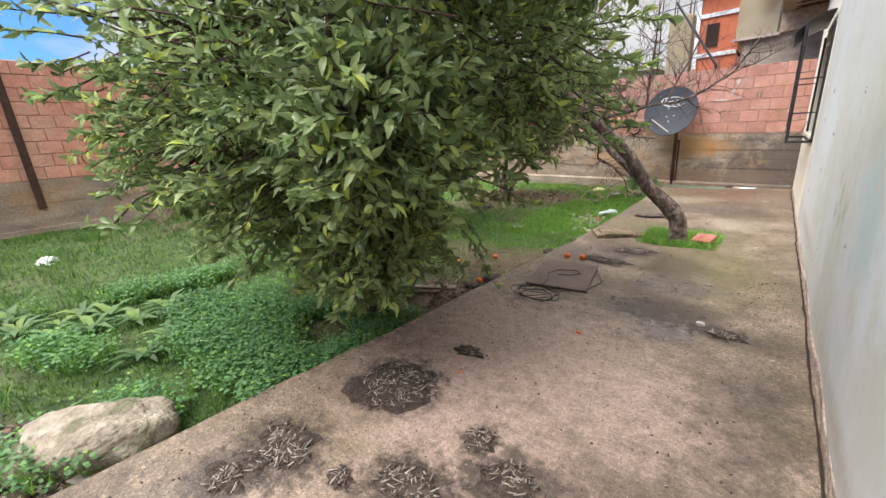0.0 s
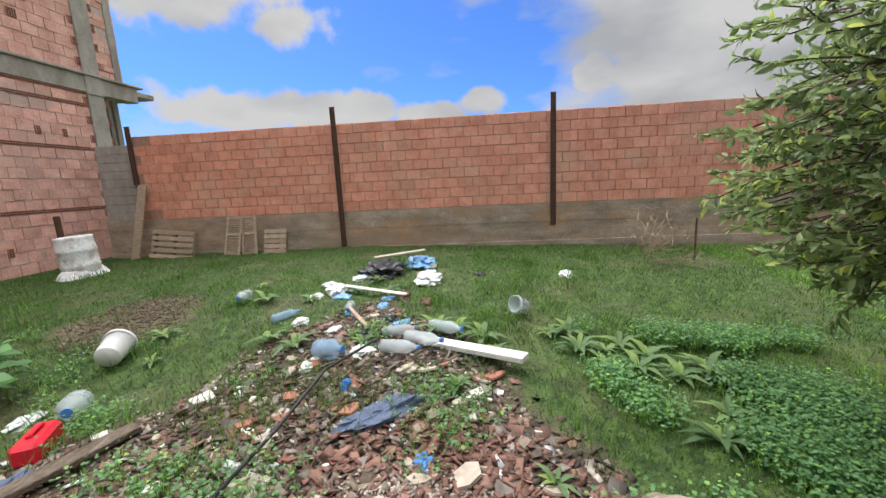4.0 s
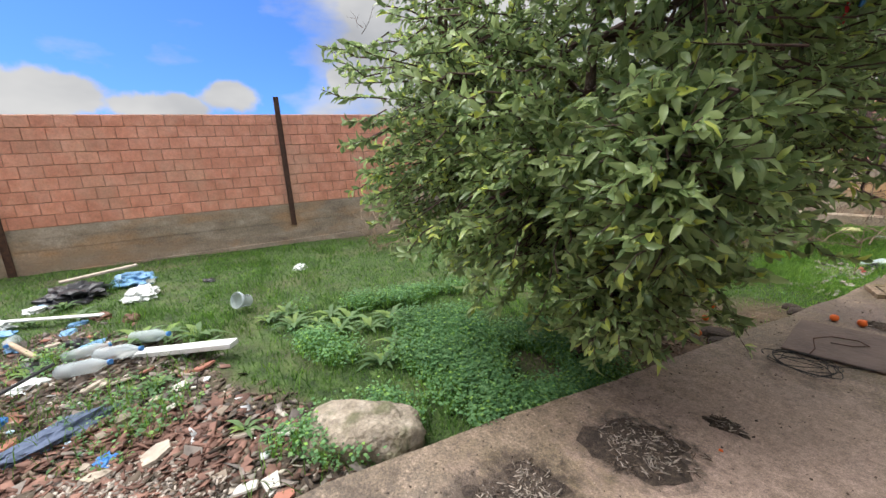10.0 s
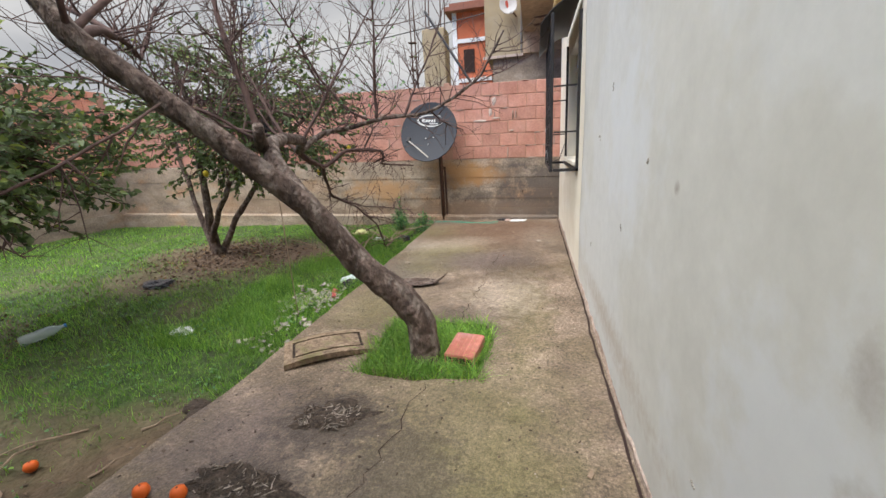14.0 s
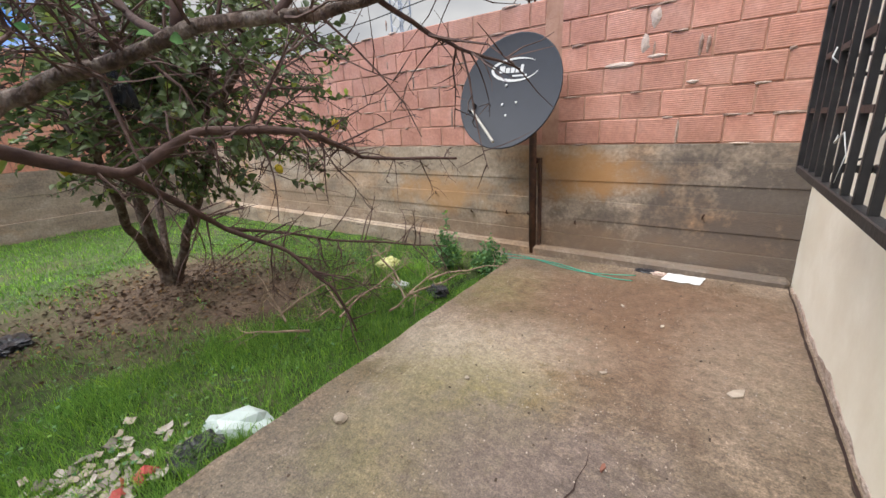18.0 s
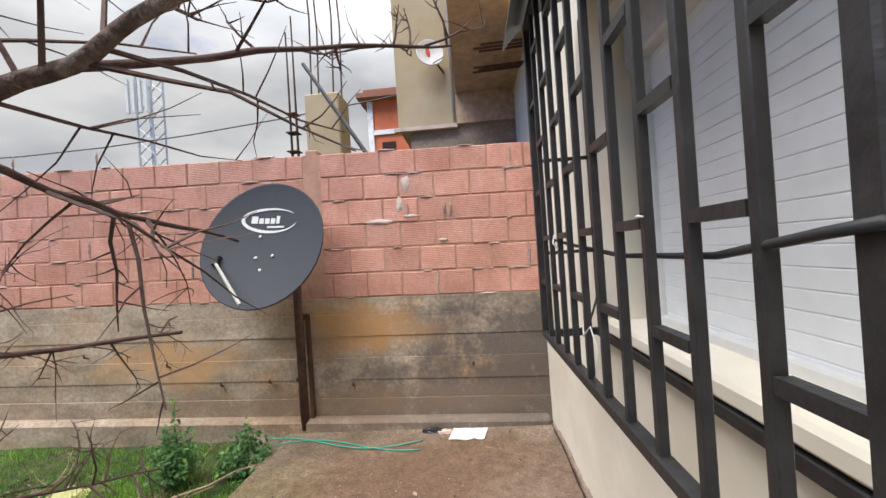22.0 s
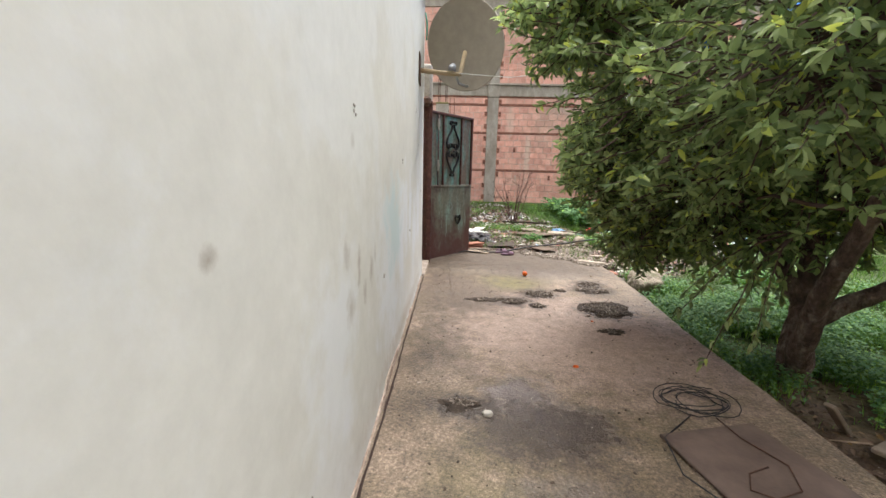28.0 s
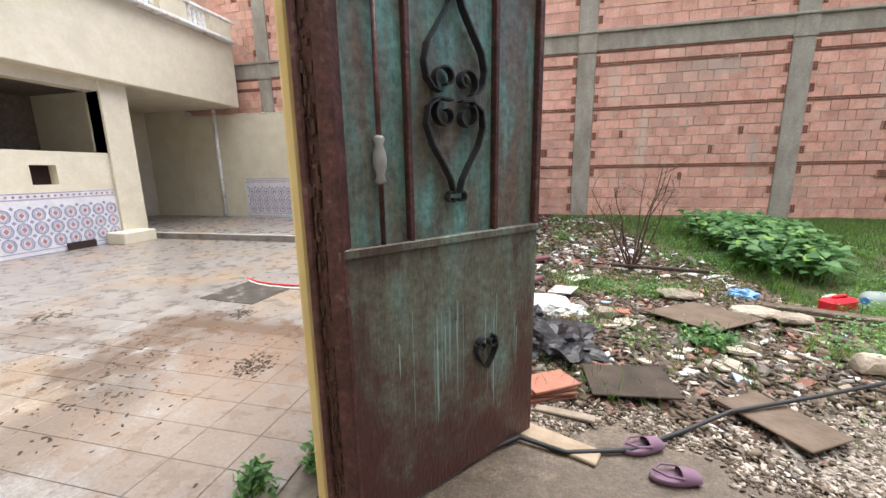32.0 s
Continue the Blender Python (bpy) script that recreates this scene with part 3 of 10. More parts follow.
M_TERRA = plain("terracotta_shard", (0.27, 0.115, 0.08), 0.85, spread=0.3, bump=0.3)
M_STONE = material("stone", [(0.3, (0.24, 0.19, 0.145)), (0.7, (0.46, 0.39, 0.31))], scale=9, bump=0.7, bump_scale=25, bump_dist=0.02, spread=0.25, grain=0.25)
M_PLASTIC_W = plain("white_plastic", (0.66, 0.66, 0.64), 0.4, bump=0.1)
M_RED = plain("red_plastic", (0.58, 0.02, 0.035), 0.35)
M_BLUE = plain("blue_plastic", (0.05, 0.19, 0.48), 0.45)
M_JEANS = material("denim", [(0.3, (0.055, 0.075, 0.13)), (0.7, (0.12, 0.15, 0.22))], scale=30, bump=0.4, bump_scale=60)
M_BAGBLACK = plain("black_bag", (0.02, 0.02, 0.024), 0.35, bump=0.6)
M_RUBBER = plain("black_rubber", (0.025, 0.025, 0.027), 0.6)
M_ORANGE = plain("orange_peel", (0.70, 0.13, 0.02), 0.45, bump=0.2)
M_BOTTLE = glassy("clear_bottle", (0.62, 0.70, 0.72))
M_BOTTLE_BLUE = glassy("blue_bottle", (0.35, 0.55, 0.75))
M_PALEFLAKE = plain("peeling_card", (0.38, 0.32, 0.26), 0.9, var=0.3, bump=0.3)
M_GREENHOSE = plain("green_hose", (0.05, 0.33, 0.24), 0.5)
M_DIRT = material("dark_litter", [(0.3, (0.03, 0.022, 0.018)), (0.6, (0.07, 0.05, 0.038)), (0.8, (0.17, 0.125, 0.09))], scale=40, bump=0.9, bump_scale=70, bump_dist=0.02)
M_DRYLEAF = leafy("dry_leaf", (0.05, 0.033, 0.023), (0.19, 0.125, 0.085), rough=0.85, trans=0.05)


def blot(mt, spots, rough=None, scale=8.0, edge=(1.3, 1.85)):
    """Stains with ragged edges: (place, radii, colour, amount); damp ones also change the gloss."""
    n, l = mt.node_tree.nodes, mt.node_tree.links
    bsdf = n["Principled BSDF"]
    col, rgh = bsdf.inputs["Base Color"].links[0].from_socket, bsdf.inputs["Roughness"].links[0].from_socket
    geo = n.new("ShaderNodeNewGeometry")
    tex = n.new("ShaderNodeTexNoise")
    tex.inputs["Scale"].default_value = scale
    tex.inputs["Detail"].default_value = 8.0
    tex.inputs["Roughness"].default_value = 0.65
    l.new(geo.outputs["Position"], tex.inputs["Vector"])
    for place, radii, colour, amount in spots:
        sub = n.new("ShaderNodeVectorMath")
        sub.operation = "SUBTRACT"
        sub.inputs[1].default_value = place
        l.new(geo.outputs["Position"], sub.inputs[0])
        div = n.new("ShaderNodeVectorMath")
        div.operation = "DIVIDE"
        div.inputs[1].default_value = radii
        l.new(sub.outputs[0], div.inputs[0])
        ln = n.new("ShaderNodeVectorMath")
        ln.operation = "LENGTH"
        l.new(div.outputs[0], ln.inputs[0])
        add = n.new("ShaderNodeMath")
        add.operation = "MULTIPLY_ADD"
        add.inputs[1].default_value = 1.9
        l.new(tex.outputs["Fac"], add.inputs[0])
        l.new(ln.outputs["Value"], add.inputs[2])
        mr = n.new("ShaderNodeMapRange")
        mr.inputs["From Min"].default_value, mr.inputs["From Max"].default_value = edge
        mr.inputs["To Min"].default_value, mr.inputs["To Max"].default_value = amount, 0.0
        l.new(add.outputs[0], mr.inputs["Value"])
        mx = n.new("ShaderNodeMix")
        mx.data_type = "RGBA"
        mx.inputs["B"].default_value = (*colour, 1)
        l.new(mr.outputs[0], mx.inputs["Factor"])
        l.new(col, mx.inputs["A"])
        col = mx.outputs["Result"]
        if rough is not None:
            rm = n.new("ShaderNodeMix")
            rm.inputs["B"].default_value = rough
            l.new(mr.outputs[0], rm.inputs["Factor"])
            l.new(rgh, rm.inputs["A"])
            rgh = rm.outputs["Result"]
    l.new(col, bsdf.inputs["Base Color"])
    l.new(rgh, bsdf.inputs["Roughness"])


def gritty(mt, scale, amount):
    """Fine grit: the colour goes lighter and darker from grain to grain."""
    n, l = mt.node_tree.nodes, mt.node_tree.links
    bsdf = n["Principled BSDF"]
    src = bsdf.inputs["Base Color"].links[0].from_socket
    geo, tex = n.new("ShaderNodeNewGeometry"), n.new("ShaderNodeTexNoise")
    tex.inputs["Scale"].default_value = scale
    tex.inputs["Detail"].default_value = 4.0
    tex.inputs["Roughness"].default_value = 0.75
    mr, hsv = n.new("ShaderNodeMapRange"), n.new("ShaderNodeHueSaturation")
    mr.inputs["From Min"].default_value, mr.inputs["From Max"].default_value = 0.32, 0.68
    mr.inputs["To Min"].default_value, mr.inputs["To Max"].default_value = 1 - amount, 1 + amount
    l.new(geo.outputs["Position"], tex.inputs["Vector"])
    l.new(tex.outputs["Fac"], mr.inputs["Value"])
    l.new(mr.outputs[0], hsv.inputs["Value"])
    l.new(src, hsv.inputs["Color"])
    l.new(hsv.outputs["Color"], bsdf.inputs["Base Color"])


TEAL, GREYST, BLUISH = (0.47, 0.58, 0.59), (0.30, 0.26, 0.22), (0.66, 0.685, 0.715)
blot(M_HOUSE, [((0, 5.75, 0.75), (1, 0.75, 0.85), BLUISH, 0.8), ((0, 5.28, 0.85), (1, 0.42, 0.8), BLUISH, 0.95), ((0, 4.93, 0.95), (1, 0.26, 0.75), BLUISH, 0.9), ((0, 4.68, 0.95), (1, 0.24, 0.6), BLUISH, 0.9), ((0, 4.3, 0.8), (1, 0.34, 0.6), BLUISH, 0.85), ((0, 3.9, 0.9), (1, 0.4, 0.7), BLUISH, 0.7),
               ((0, 5.62, 0.95), (1, 0.6, 0.6), TEAL, 0.75), ((0, 4.82, 1.06), (1, 0.11, 0.13), (0.585, 0.575, 0.53), 0.9), ((0, 4.78, 0.45), (1, 0.5, 0.42), (0.575, 0.565, 0.515), 0.9), ((0, 6.9, 0.7), (1, 0.5, 0.7), BLUISH, 0.6), ((0, 8.3, 1.3), (1, 0.9, 0.7), BLUISH, 0.5)], None, 4.0, (1.2, 1.6))
blot(M_HOUSE, [((0, 6.76, 1.02), (1, 0.06, 0.08), GREYST, 0.6), ((0, 6.72, 0.80), (1, 0.08, 0.10), GREYST, 0.5), ((0, 6.58, 0.92), (1, 0.04, 0.12), GREYST, 0.75), ((0, 6.34, 0.86), (1, 0.07, 0.10), GREYST, 0.6), ((0, 6.48, 0.79), (1, 0.045, 0.08), GREYST, 0.75), ((0, 6.25, 0.92), (1, 0.03, 0.07), GREYST, 0.6),
               ((0, 6.64, 1.43), (1, 0.04, 0.05), GREYST, 0.35), ((0, 7.55, 1.18), (1, 0.03, 0.03), GREYST, 0.8), ((0, 8.6, 0.25), (1, 1.6, 0.14), (0.40, 0.33, 0.26), 0.6), ((0, 5.0, 0.12), (1, 2.0, 0.12), (0.42, 0.36, 0.29), 0.6)], None, 17.0, (1.0, 1.85))
WET, PINK, MOSSY, RUSTY = (0.055, 0.042, 0.034), (0.38, 0.275, 0.225), (0.165, 0.15, 0.052), (0.20, 0.105, 0.055)
blot(M_PATH, [((-1.4, 4.4, 0), (0.95, 0.8, 1), PINK, 0.75), ((-1.9, 3.5, 0), (0.6, 0.35, 1), PINK, 0.5), ((-0.9, 5.1, 0), (0.5, 0.5, 1), PINK, 0.4), ((-1.05, 3.5, 0), (0.5, 0.45, 1), MOSSY, 0.75), ((-0.55, 4.35, 0), (0.5, 0.6, 1), (0.085, 0.06, 0.044), 0.75), ((-0.95, 4.75, 0), (0.7, 0.4, 1), (0.15, 0.115, 0.08), 0.6), ((-0.4, 3.2, 0), (0.4, 0.6, 1), (0.10, 0.068, 0.052), 0.75), ((-0.9, 2.7, 0), (1.2, 0.7, 1), (0.085, 0.064, 0.043), 0.85), ((-0.6, 3.8, 0), (0.45, 0.6, 1), (0.16, 0.12, 0.085), 0.7), ((-1.9, 2.6, 0), (0.5, 0.5, 1), (0.08, 0.06, 0.045), 0.8), ((-1.4, 3.05, 0), (0.8, 0.35, 1), (0.09, 0.068, 0.046), 0.75),
              ((-1.3, 2.3, 0), (1.7, 1.2, 1), (0.125, 0.095, 0.068), 0.85), ((-1.2, 3.1, 0), (1.3, 0.7, 1), (0.17, 0.13, 0.085), 0.6), ((-1.3, 11.6, 0), (0.9, 1.0, 1), RUSTY, 0.55), ((-0.9, 12.6, 0), (1.2, 0.6, 1), RUSTY, 0.55), ((-1.6, 11.2, 0), (0.9, 0.7, 1), MOSSY, 0.4), ((-1.9, 12.3, 0), (0.5, 0.6, 1), MOSSY, 0.5), ((-1.9, 10.2, 0), (0.5, 0.7, 1), (0.13, 0.11, 0.085), 0.7), ((-0.7, 10.9, 0), (0.5, 0.5, 1), (0.13, 0.10, 0.075), 0.6), ((-0.6, 7.2, 0), (0.5, 1.0, 1), MOSSY, 0.3), ((-0.5, 9.2, 0), (0.3, 1.2, 1), MOSSY, 0.3), ((-0.35, 4.9, 0), (0.4, 0.6, 1), (0.12, 0.09, 0.062), 0.7), ((-2.05, 11.5, 0), (0.5, 0.4, 1), (0.30, 0.24, 0.19), 0.45), ((-0.9, 12.5, 0), (1.3, 0.6, 1), (0.10, 0.068, 0.048), 0.7), ((-0.7, 11.5, 0), (0.7, 0.6, 1), (0.11, 0.075, 0.052), 0.65), ((-1.5, 11.9, 0), (0.6, 0.4, 1), (0.10, 0.078, 0.045), 0.6), ((-1.2, 10.6, 0), (0.8, 0.5, 1), (0.11, 0.085, 0.05), 0.6), ((-1.8, 10.7, 0), (0.4, 0.3, 1), (0.30, 0.245, 0.19), 0.4), ((-1.3, 2.6, 0), (0.9, 0.4, 1), (0.085, 0.064, 0.046), 0.75), ((-1.95, 2.95, 0), (0.7, 0.5, 1), (0.085, 0.062, 0.046), 0.8), ((-1.4, 3.4, 0), (0.5, 0.4, 1), (0.12, 0.09, 0.055), 0.6)], None, 7.0, (1.35, 1.9))
CRUST, YELLOW, DUSK = (0.36, 0.30, 0.235), (0.165, 0.145, 0.062), (0.14, 0.105, 0.10)
blot(M_PATH, [((-1.75, 11.3, 0), (0.8, 0.5, 1), CRUST, 0.7), ((-1.35, 11.7, 0), (0.6, 0.4, 1), CRUST, 0.6), ((-1.5, 11.0, 0), (0.6, 0.5, 1), YELLOW, 0.6), ((-1.6, 10.5, 0), (0.5, 0.5, 1), YELLOW, 0.5), ((-1.1, 10.7, 0), (0.8, 0.6, 1), DUSK, 0.6), ((-0.8, 12.3, 0), (1.6, 1.1, 1), (0.15, 0.09, 0.058), 0.7), ((-0.3, 12.0, 0), (0.5, 1.0, 1), CRUST, 0.25), ((-0.7, 9.6, 0), (0.5, 0.7, 1), CRUST, 0.5), ((-1.9, 9.2, 0), (0.5, 0.6, 1), YELLOW, 0.5), ((-0.8, 7.8, 0), (0.8, 1.0, 1), YELLOW, 0.35), ((-1.9, 7.5, 0), (0.6, 0.6, 1), DUSK, 0.6), ((-1.12, 3.4, 0), (0.5, 0.4, 1), (0.15, 0.135, 0.04), 0.6), ((-1.45, 3.0, 0), (0.8, 0.35, 1), DUSK, 0.7), ((-0.7, 2.9, 0), (0.5, 0.3, 1), CRUST, 0.35), ((-1.9, 3.2, 0), (0.6, 0.4, 1), CRUST, 0.4), ((-0.5, 3.9, 0), (0.8, 0.9, 1), (0.10, 0.072, 0.055), 0.7), ((-1.3, 2.3, 0), (2.6, 1.4, 1), (0.078, 0.058, 0.042), 0.85), ((-1.6, 5.3, 0), (1.5, 1.0, 1), PINK, 0.75), ((-0.9, 4.9, 0), (0.9, 0.6, 1), PINK, 0.5), ((-1.9, 4.7, 0), (0.8, 0.8, 1), PINK, 0.5)], None, 9.0, (1.3, 1.9))
blot(M_PATH, [((-0.82, 6.0, 0), (0.32, 0.3, 1), (0.16, 0.135, 0.13), 0.8), ((-1.05, 6.26, 0), (0.4, 0.3, 1), (0.15, 0.125, 0.12), 0.75), ((-0.9, 6.9, 0), (0.5, 0.4, 1), (0.13, 0.11, 0.105), 0.6)], 0.05, 8.0, (1.3, 1.8))
blot(M_PATH, [((-0.9, 6.3, 0), (0.5, 0.32, 1), WET, 0.8), ((-0.5, 6.12, 0), (0.28, 0.16, 1), WET, 0.9), ((-1.0, 7.4, 0), (0.35, 0.5, 1), WET, 0.5), ((-1.0, 9.0, 0), (0.5, 0.4, 1), WET, 0.45), ((-1.95, 4.4, 0), (0.36, 0.34, 1), WET, 0.9),
              ((-2.05, 3.7, 0), (0.34, 0.3, 1), WET, 0.85), ((-2.1, 3.45, 0), (0.26, 0.2, 1), WET, 0.8), ((-1.37, 3.92, 0), (0.32, 0.26, 1), WET, 0.9), ((-1.28, 4.33, 0), (0.12, 0.12, 1), WET, 0.85), ((-1.05, 4.2, 0), (0.3, 0.24, 1), WET, 0.8), ((-1.66, 3.78, 0), (0.09, 0.08, 1), WET, 0.9),
              ((-1.47, 7.75, 0), (0.4, 0.3, 1), WET, 0.8), ((-1.65, 7.3, 0), (0.35, 0.2, 1), WET, 0.7), ((-0.6, 10.4, 0), (0.5, 0.6, 1), WET, 0.35), ((-0.3, 5.3, 0), (0.25, 0.7, 1), WET, 0.35)], 0.25, 15.0, (1.5, 1.95))
gritty(M_PATH, 14.0, 0.26)
gritty(M_PATH, 45.0, 0.32)
gritty(M_PATH, 140.0, 0.45)
M_CHIP_PALE = material("pale_chips", [(0.3, (0.24, 0.205, 0.165)), (0.7, (0.44, 0.40, 0.34))], scale=8, spread=0.5, island=True)
M_CHIP_DRAB = material("drab_chips", [(0.3, (0.19, 0.155, 0.125)), (0.7, (0.36, 0.31, 0.265))], scale=8, spread=0.5, island=True)
M_CHIP_RED = material("red_chips", [(0.3, (0.105, 0.056, 0.042)), (0.7, (0.23, 0.122, 0.09))], scale=8, spread=0.4, island=True)
M_CHIP_STONE = material("stone_chips", [(0.3, (0.07, 0.05, 0.036)), (0.7, (0.19, 0.145, 0.105))], scale=8, spread=0.45, island=True)
M_CHIP_DARK = material("dark_chips", [(0.3, (0.032, 0.023, 0.018)), (0.7, (0.095, 0.068, 0.05))], scale=8, spread=0.5, island=True)
M_CHIP_HEAP = material("leaf_mould", [(0.3, (0.045, 0.032, 0.025)), (0.7, (0.15, 0.11, 0.082))], scale=8, spread=0.6, island=True)
M_SCRAP = material("white_scraps", [(0.3, (0.50, 0.50, 0.49)), (0.7, (0.70, 0.71, 0.72))], scale=8, spread=0.25, island=True)
M_CHIP_SLATE = material("slate_chips", [(0.3, (0.10, 0.08, 0.065)), (0.7, (0.25, 0.215, 0.19))], scale=8, spread=0.5, island=True)
M_FOOT = material("foot_render", [(0.3, (0.27, 0.195, 0.155)), (0.5, (0.44, 0.34, 0.28)), (0.7, (0.58, 0.49, 0.42))], scale=14, bump=0.9, bump_scale=60, bump_dist=0.02, grain=0.3)
M_MOULD = material("heaped_mould", [(0.3, (0.03, 0.022, 0.017)), (0.5, (0.065, 0.047, 0.036)), (0.75, (0.13, 0.098, 0.075))], scale=30, bump=1.0, bump_scale=120, bump_dist=0.02, grain=0.5)
LILAC = (0.50, 0.42, 0.46)
blot(M_BRICK_B, [((0.05, 0.9, 1.15), (1, 1.5, 0.24), LILAC, 0.95), ((0.0, 0.7, 0.85), (1, 1.0, 0.25), LILAC, 0.7), ((0.0, 0.75, 0.5), (1, 0.8, 0.3), LILAC, 0.8), ((0, -2.6, 0.9), (1, 0.12, 0.9), (0.46, 0.42, 0.38), 0.8), ((-0.05, 0.2, 1.15), (1, 0.6, 0.2), (0.44, 0.36, 0.35), 0.6)], None, 6.0)
STREAK = (0.62, 0.50, 0.43)
for mt in (M_BRICK_S, M_BRICK_S2):
    blot(mt, [((-3.1, -6.8, 2.0), (0.16, 1, 1.1), STREAK, 0.8), ((-2.4, -6.8, 3.2), (0.2, 1, 0.8), STREAK, 0.6), ((-7.7, -6.8, 3.0), (0.2, 1, 1.2), STREAK, 0.7), ((-4.6, -6.8, 3.6), (0.9, 1, 0.35), (0.42, 0.36, 0.33), 0.7), ((-8.8, -6.8, 3.7), (0.9, 1, 0.3), (0.42, 0.36, 0.33), 0.7), ((0.6, -6.8, 3.4), (0.3, 1, 0.9), STREAK, 0.6), ((-5.4, -6.8, 1.6), (0.15, 1, 0.8), (0.45, 0.40, 0.36), 0.7), ((4.0, -6.8, 4.0), (0.9, 1, 0.8), STREAK, 0.5)], None, 5.0)
blot(M_BASE, [((0.0, 13.4, 0.6), (2.0, 1.5, 0.85), (0.085, 0.072, 0.064), 0.85), ((-0.5, 13.4, 0.2), (2.6, 1.5, 0.5), (0.12, 0.095, 0.078), 0.75), ((-1.75, 13.4, 0.85), (0.6, 1, 0.35), (0.46, 0.25, 0.10), 0.75), ((-1.4, 13.4, 0.78), (0.55, 1, 0.2), (0.44, 0.24, 0.10), 0.7), ((-3.3, 13.4, 0.6), (1.0, 1, 0.3), (0.48, 0.27, 0.12), 0.7), ((-2.2, 13.4, 0.2), (2.5, 1, 0.22), (0.22, 0.15, 0.10), 0.7), ((-6.0, 13.4, 0.4), (2.0, 1, 0.4), (0.25, 0.17, 0.11), 0.6), ((-9.9, 0, 0.45), (1, 3.0, 0.2), (0.34, 0.24, 0.16), 0.5), ((-9.9, 8.0, 0.5), (1, 3.0, 0.25), (0.50, 0.33, 0.2), 0.5)], None, 4.0)
# Cream with the warm brightness round the window put into the colour.
M_CREAM_LIT = material("cream_coat", [(0.3, (0.78, 0.72, 0.59)), (0.7, (0.86, 0.81, 0.69))], scale=3, rough=0.8, bump=0.12, bump_scale=20, tint=(0.66, 0.57, 0.43), tint_scale=0.9, tint_amount=0.35)
M_HOLLOW = plain("hollow_brick_end", (0.40, 0.19, 0.14), 0.95, bump=0.4, var=0.25)

# ---- ground ----
gx = np.concatenate([[-400, -150, -60, -30, -18, -13], np.arange(-11.5, 0.6, 0.11), [1.5, 5, 14, 30, 60, 150, 400]])
gy = np.concatenate([[-400, -150, -60, -30, -16, -10], np.arange(-7.4, 14.0, 0.11), [16, 22, 40, 80, 150, 400]])
gv = np.array([(x, y, ground_z(x, y) if -12 < x < 1 and -8 < y < 14.5 else -0.35) for y in gy for x in gx])
nx, ny = len(gx), len(gy)
cover = [grass_amount(x, y) if -12 < x < 1 and -8 < y < 14.5 else 0.8 for y in gy for x in gx]
rubbly = [rubble_amount(x, y) if -12 < x < 1 and -8 < y < 14.5 else 0.0 for y in gy for x in gx]
ii, jj = np.meshgrid(np.arange(nx - 1), np.arange(ny - 1))
q = (jj * nx + ii).ravel()
ground = solid("ground", array_mesh("ground", gv, np.stack([q, q + 1, q + nx + 1, q + nx], 1).ravel(), 4, M_GROUND, True), None, "bare brown soil with green growth", "ground", "structure")

for name, values in (("cover", cover), ("rubble", rubbly)):
    attr = ground.data.attributes.new(name, "FLOAT", "POINT")
    attr.data.foreach_set("value", values)

# ---- concrete path with a tree pit ----
EDGE = [(2.35, -2.65), (3.4, -2.61), (4.0, -2.56), (4.9, -2.46), (5.8, -2.41), (7.0, -2.31), (8.1, -2.23), (9.9, -2.21), (11.0, -2.22), (13.37, -2.24)]


def edge_x(y):
    return lerp_table(y, EDGE)


PIT = (-1.14, 8.57, 0.40, 0.40)


def pit_radius(a):
    c, s = abs(math.cos(a)), abs(math.sin(a))
    return 1.0 / (((c / PIT[2]) ** 7 + (s / PIT[3]) ** 7) ** (1 / 7)) * (1 + 0.05 * math.sin(3 * a + 1) + 0.03 * math.sin(7 * a))


bm = bmesh.new()
outline = []
for y in np.arange(2.35, 13.38, 0.1):
    outline.append((edge_x(y) + 0.025 * noise.noise((0, y * 2.2, 0)) + 0.012 * noise.noise((3, y * 9, 0)), y))
outline += [(-0.016 + 0.006 * noise.noise((0, y * 4, 5)), y) for y in np.arange(13.37, 3.2, -0.15)]
outline += [(-0.05, 3.1), (-0.06, 2.6)] + [(x, path_south(x) + 0.03 * noise.noise((x * 4, 0, 1))) for x in np.arange(-0.06, -2.55, -0.12)]
hole = [(PIT[0] + pit_radius(a) * math.cos(a), PIT[1] + pit_radius(a) * math.sin(a)) for a in np.linspace(0, 2 * math.pi, 40, endpoint=False)]
rings = []
for loop in (outline, hole):
    vs = [bm.verts.new((x, y, 0.0)) for x, y in loop]
    rings.append(vs)
    for a, b in zip(vs, vs[1:] + vs[:1]):
        bm.edges.new((a, b))
bmesh.ops.triangle_fill(bm, use_beauty=True, edges=bm.edges[:])
for f in bm.faces:
    if f.normal.z < 0:
        f.normal_flip()
for vs in rings:
    low = [bm.verts.new((v.co.x, v.co.y, -0.42)) for v in vs]
    for i in range(len(vs)):
        k = (i + 1) % len(vs)
        bm.faces.new((vs[i], vs[k], low[k], low[i]))
bmesh.ops.recalc_face_normals(bm, faces=bm.faces[:])
me = bpy.data.meshes.new("pavement")
bm.to_mesh(me)
bm.free()
me.materials.append(M_PATH)
pavement = solid("pavement", me, None, "stained pinkish concrete path along the house", "pavement", "structure")


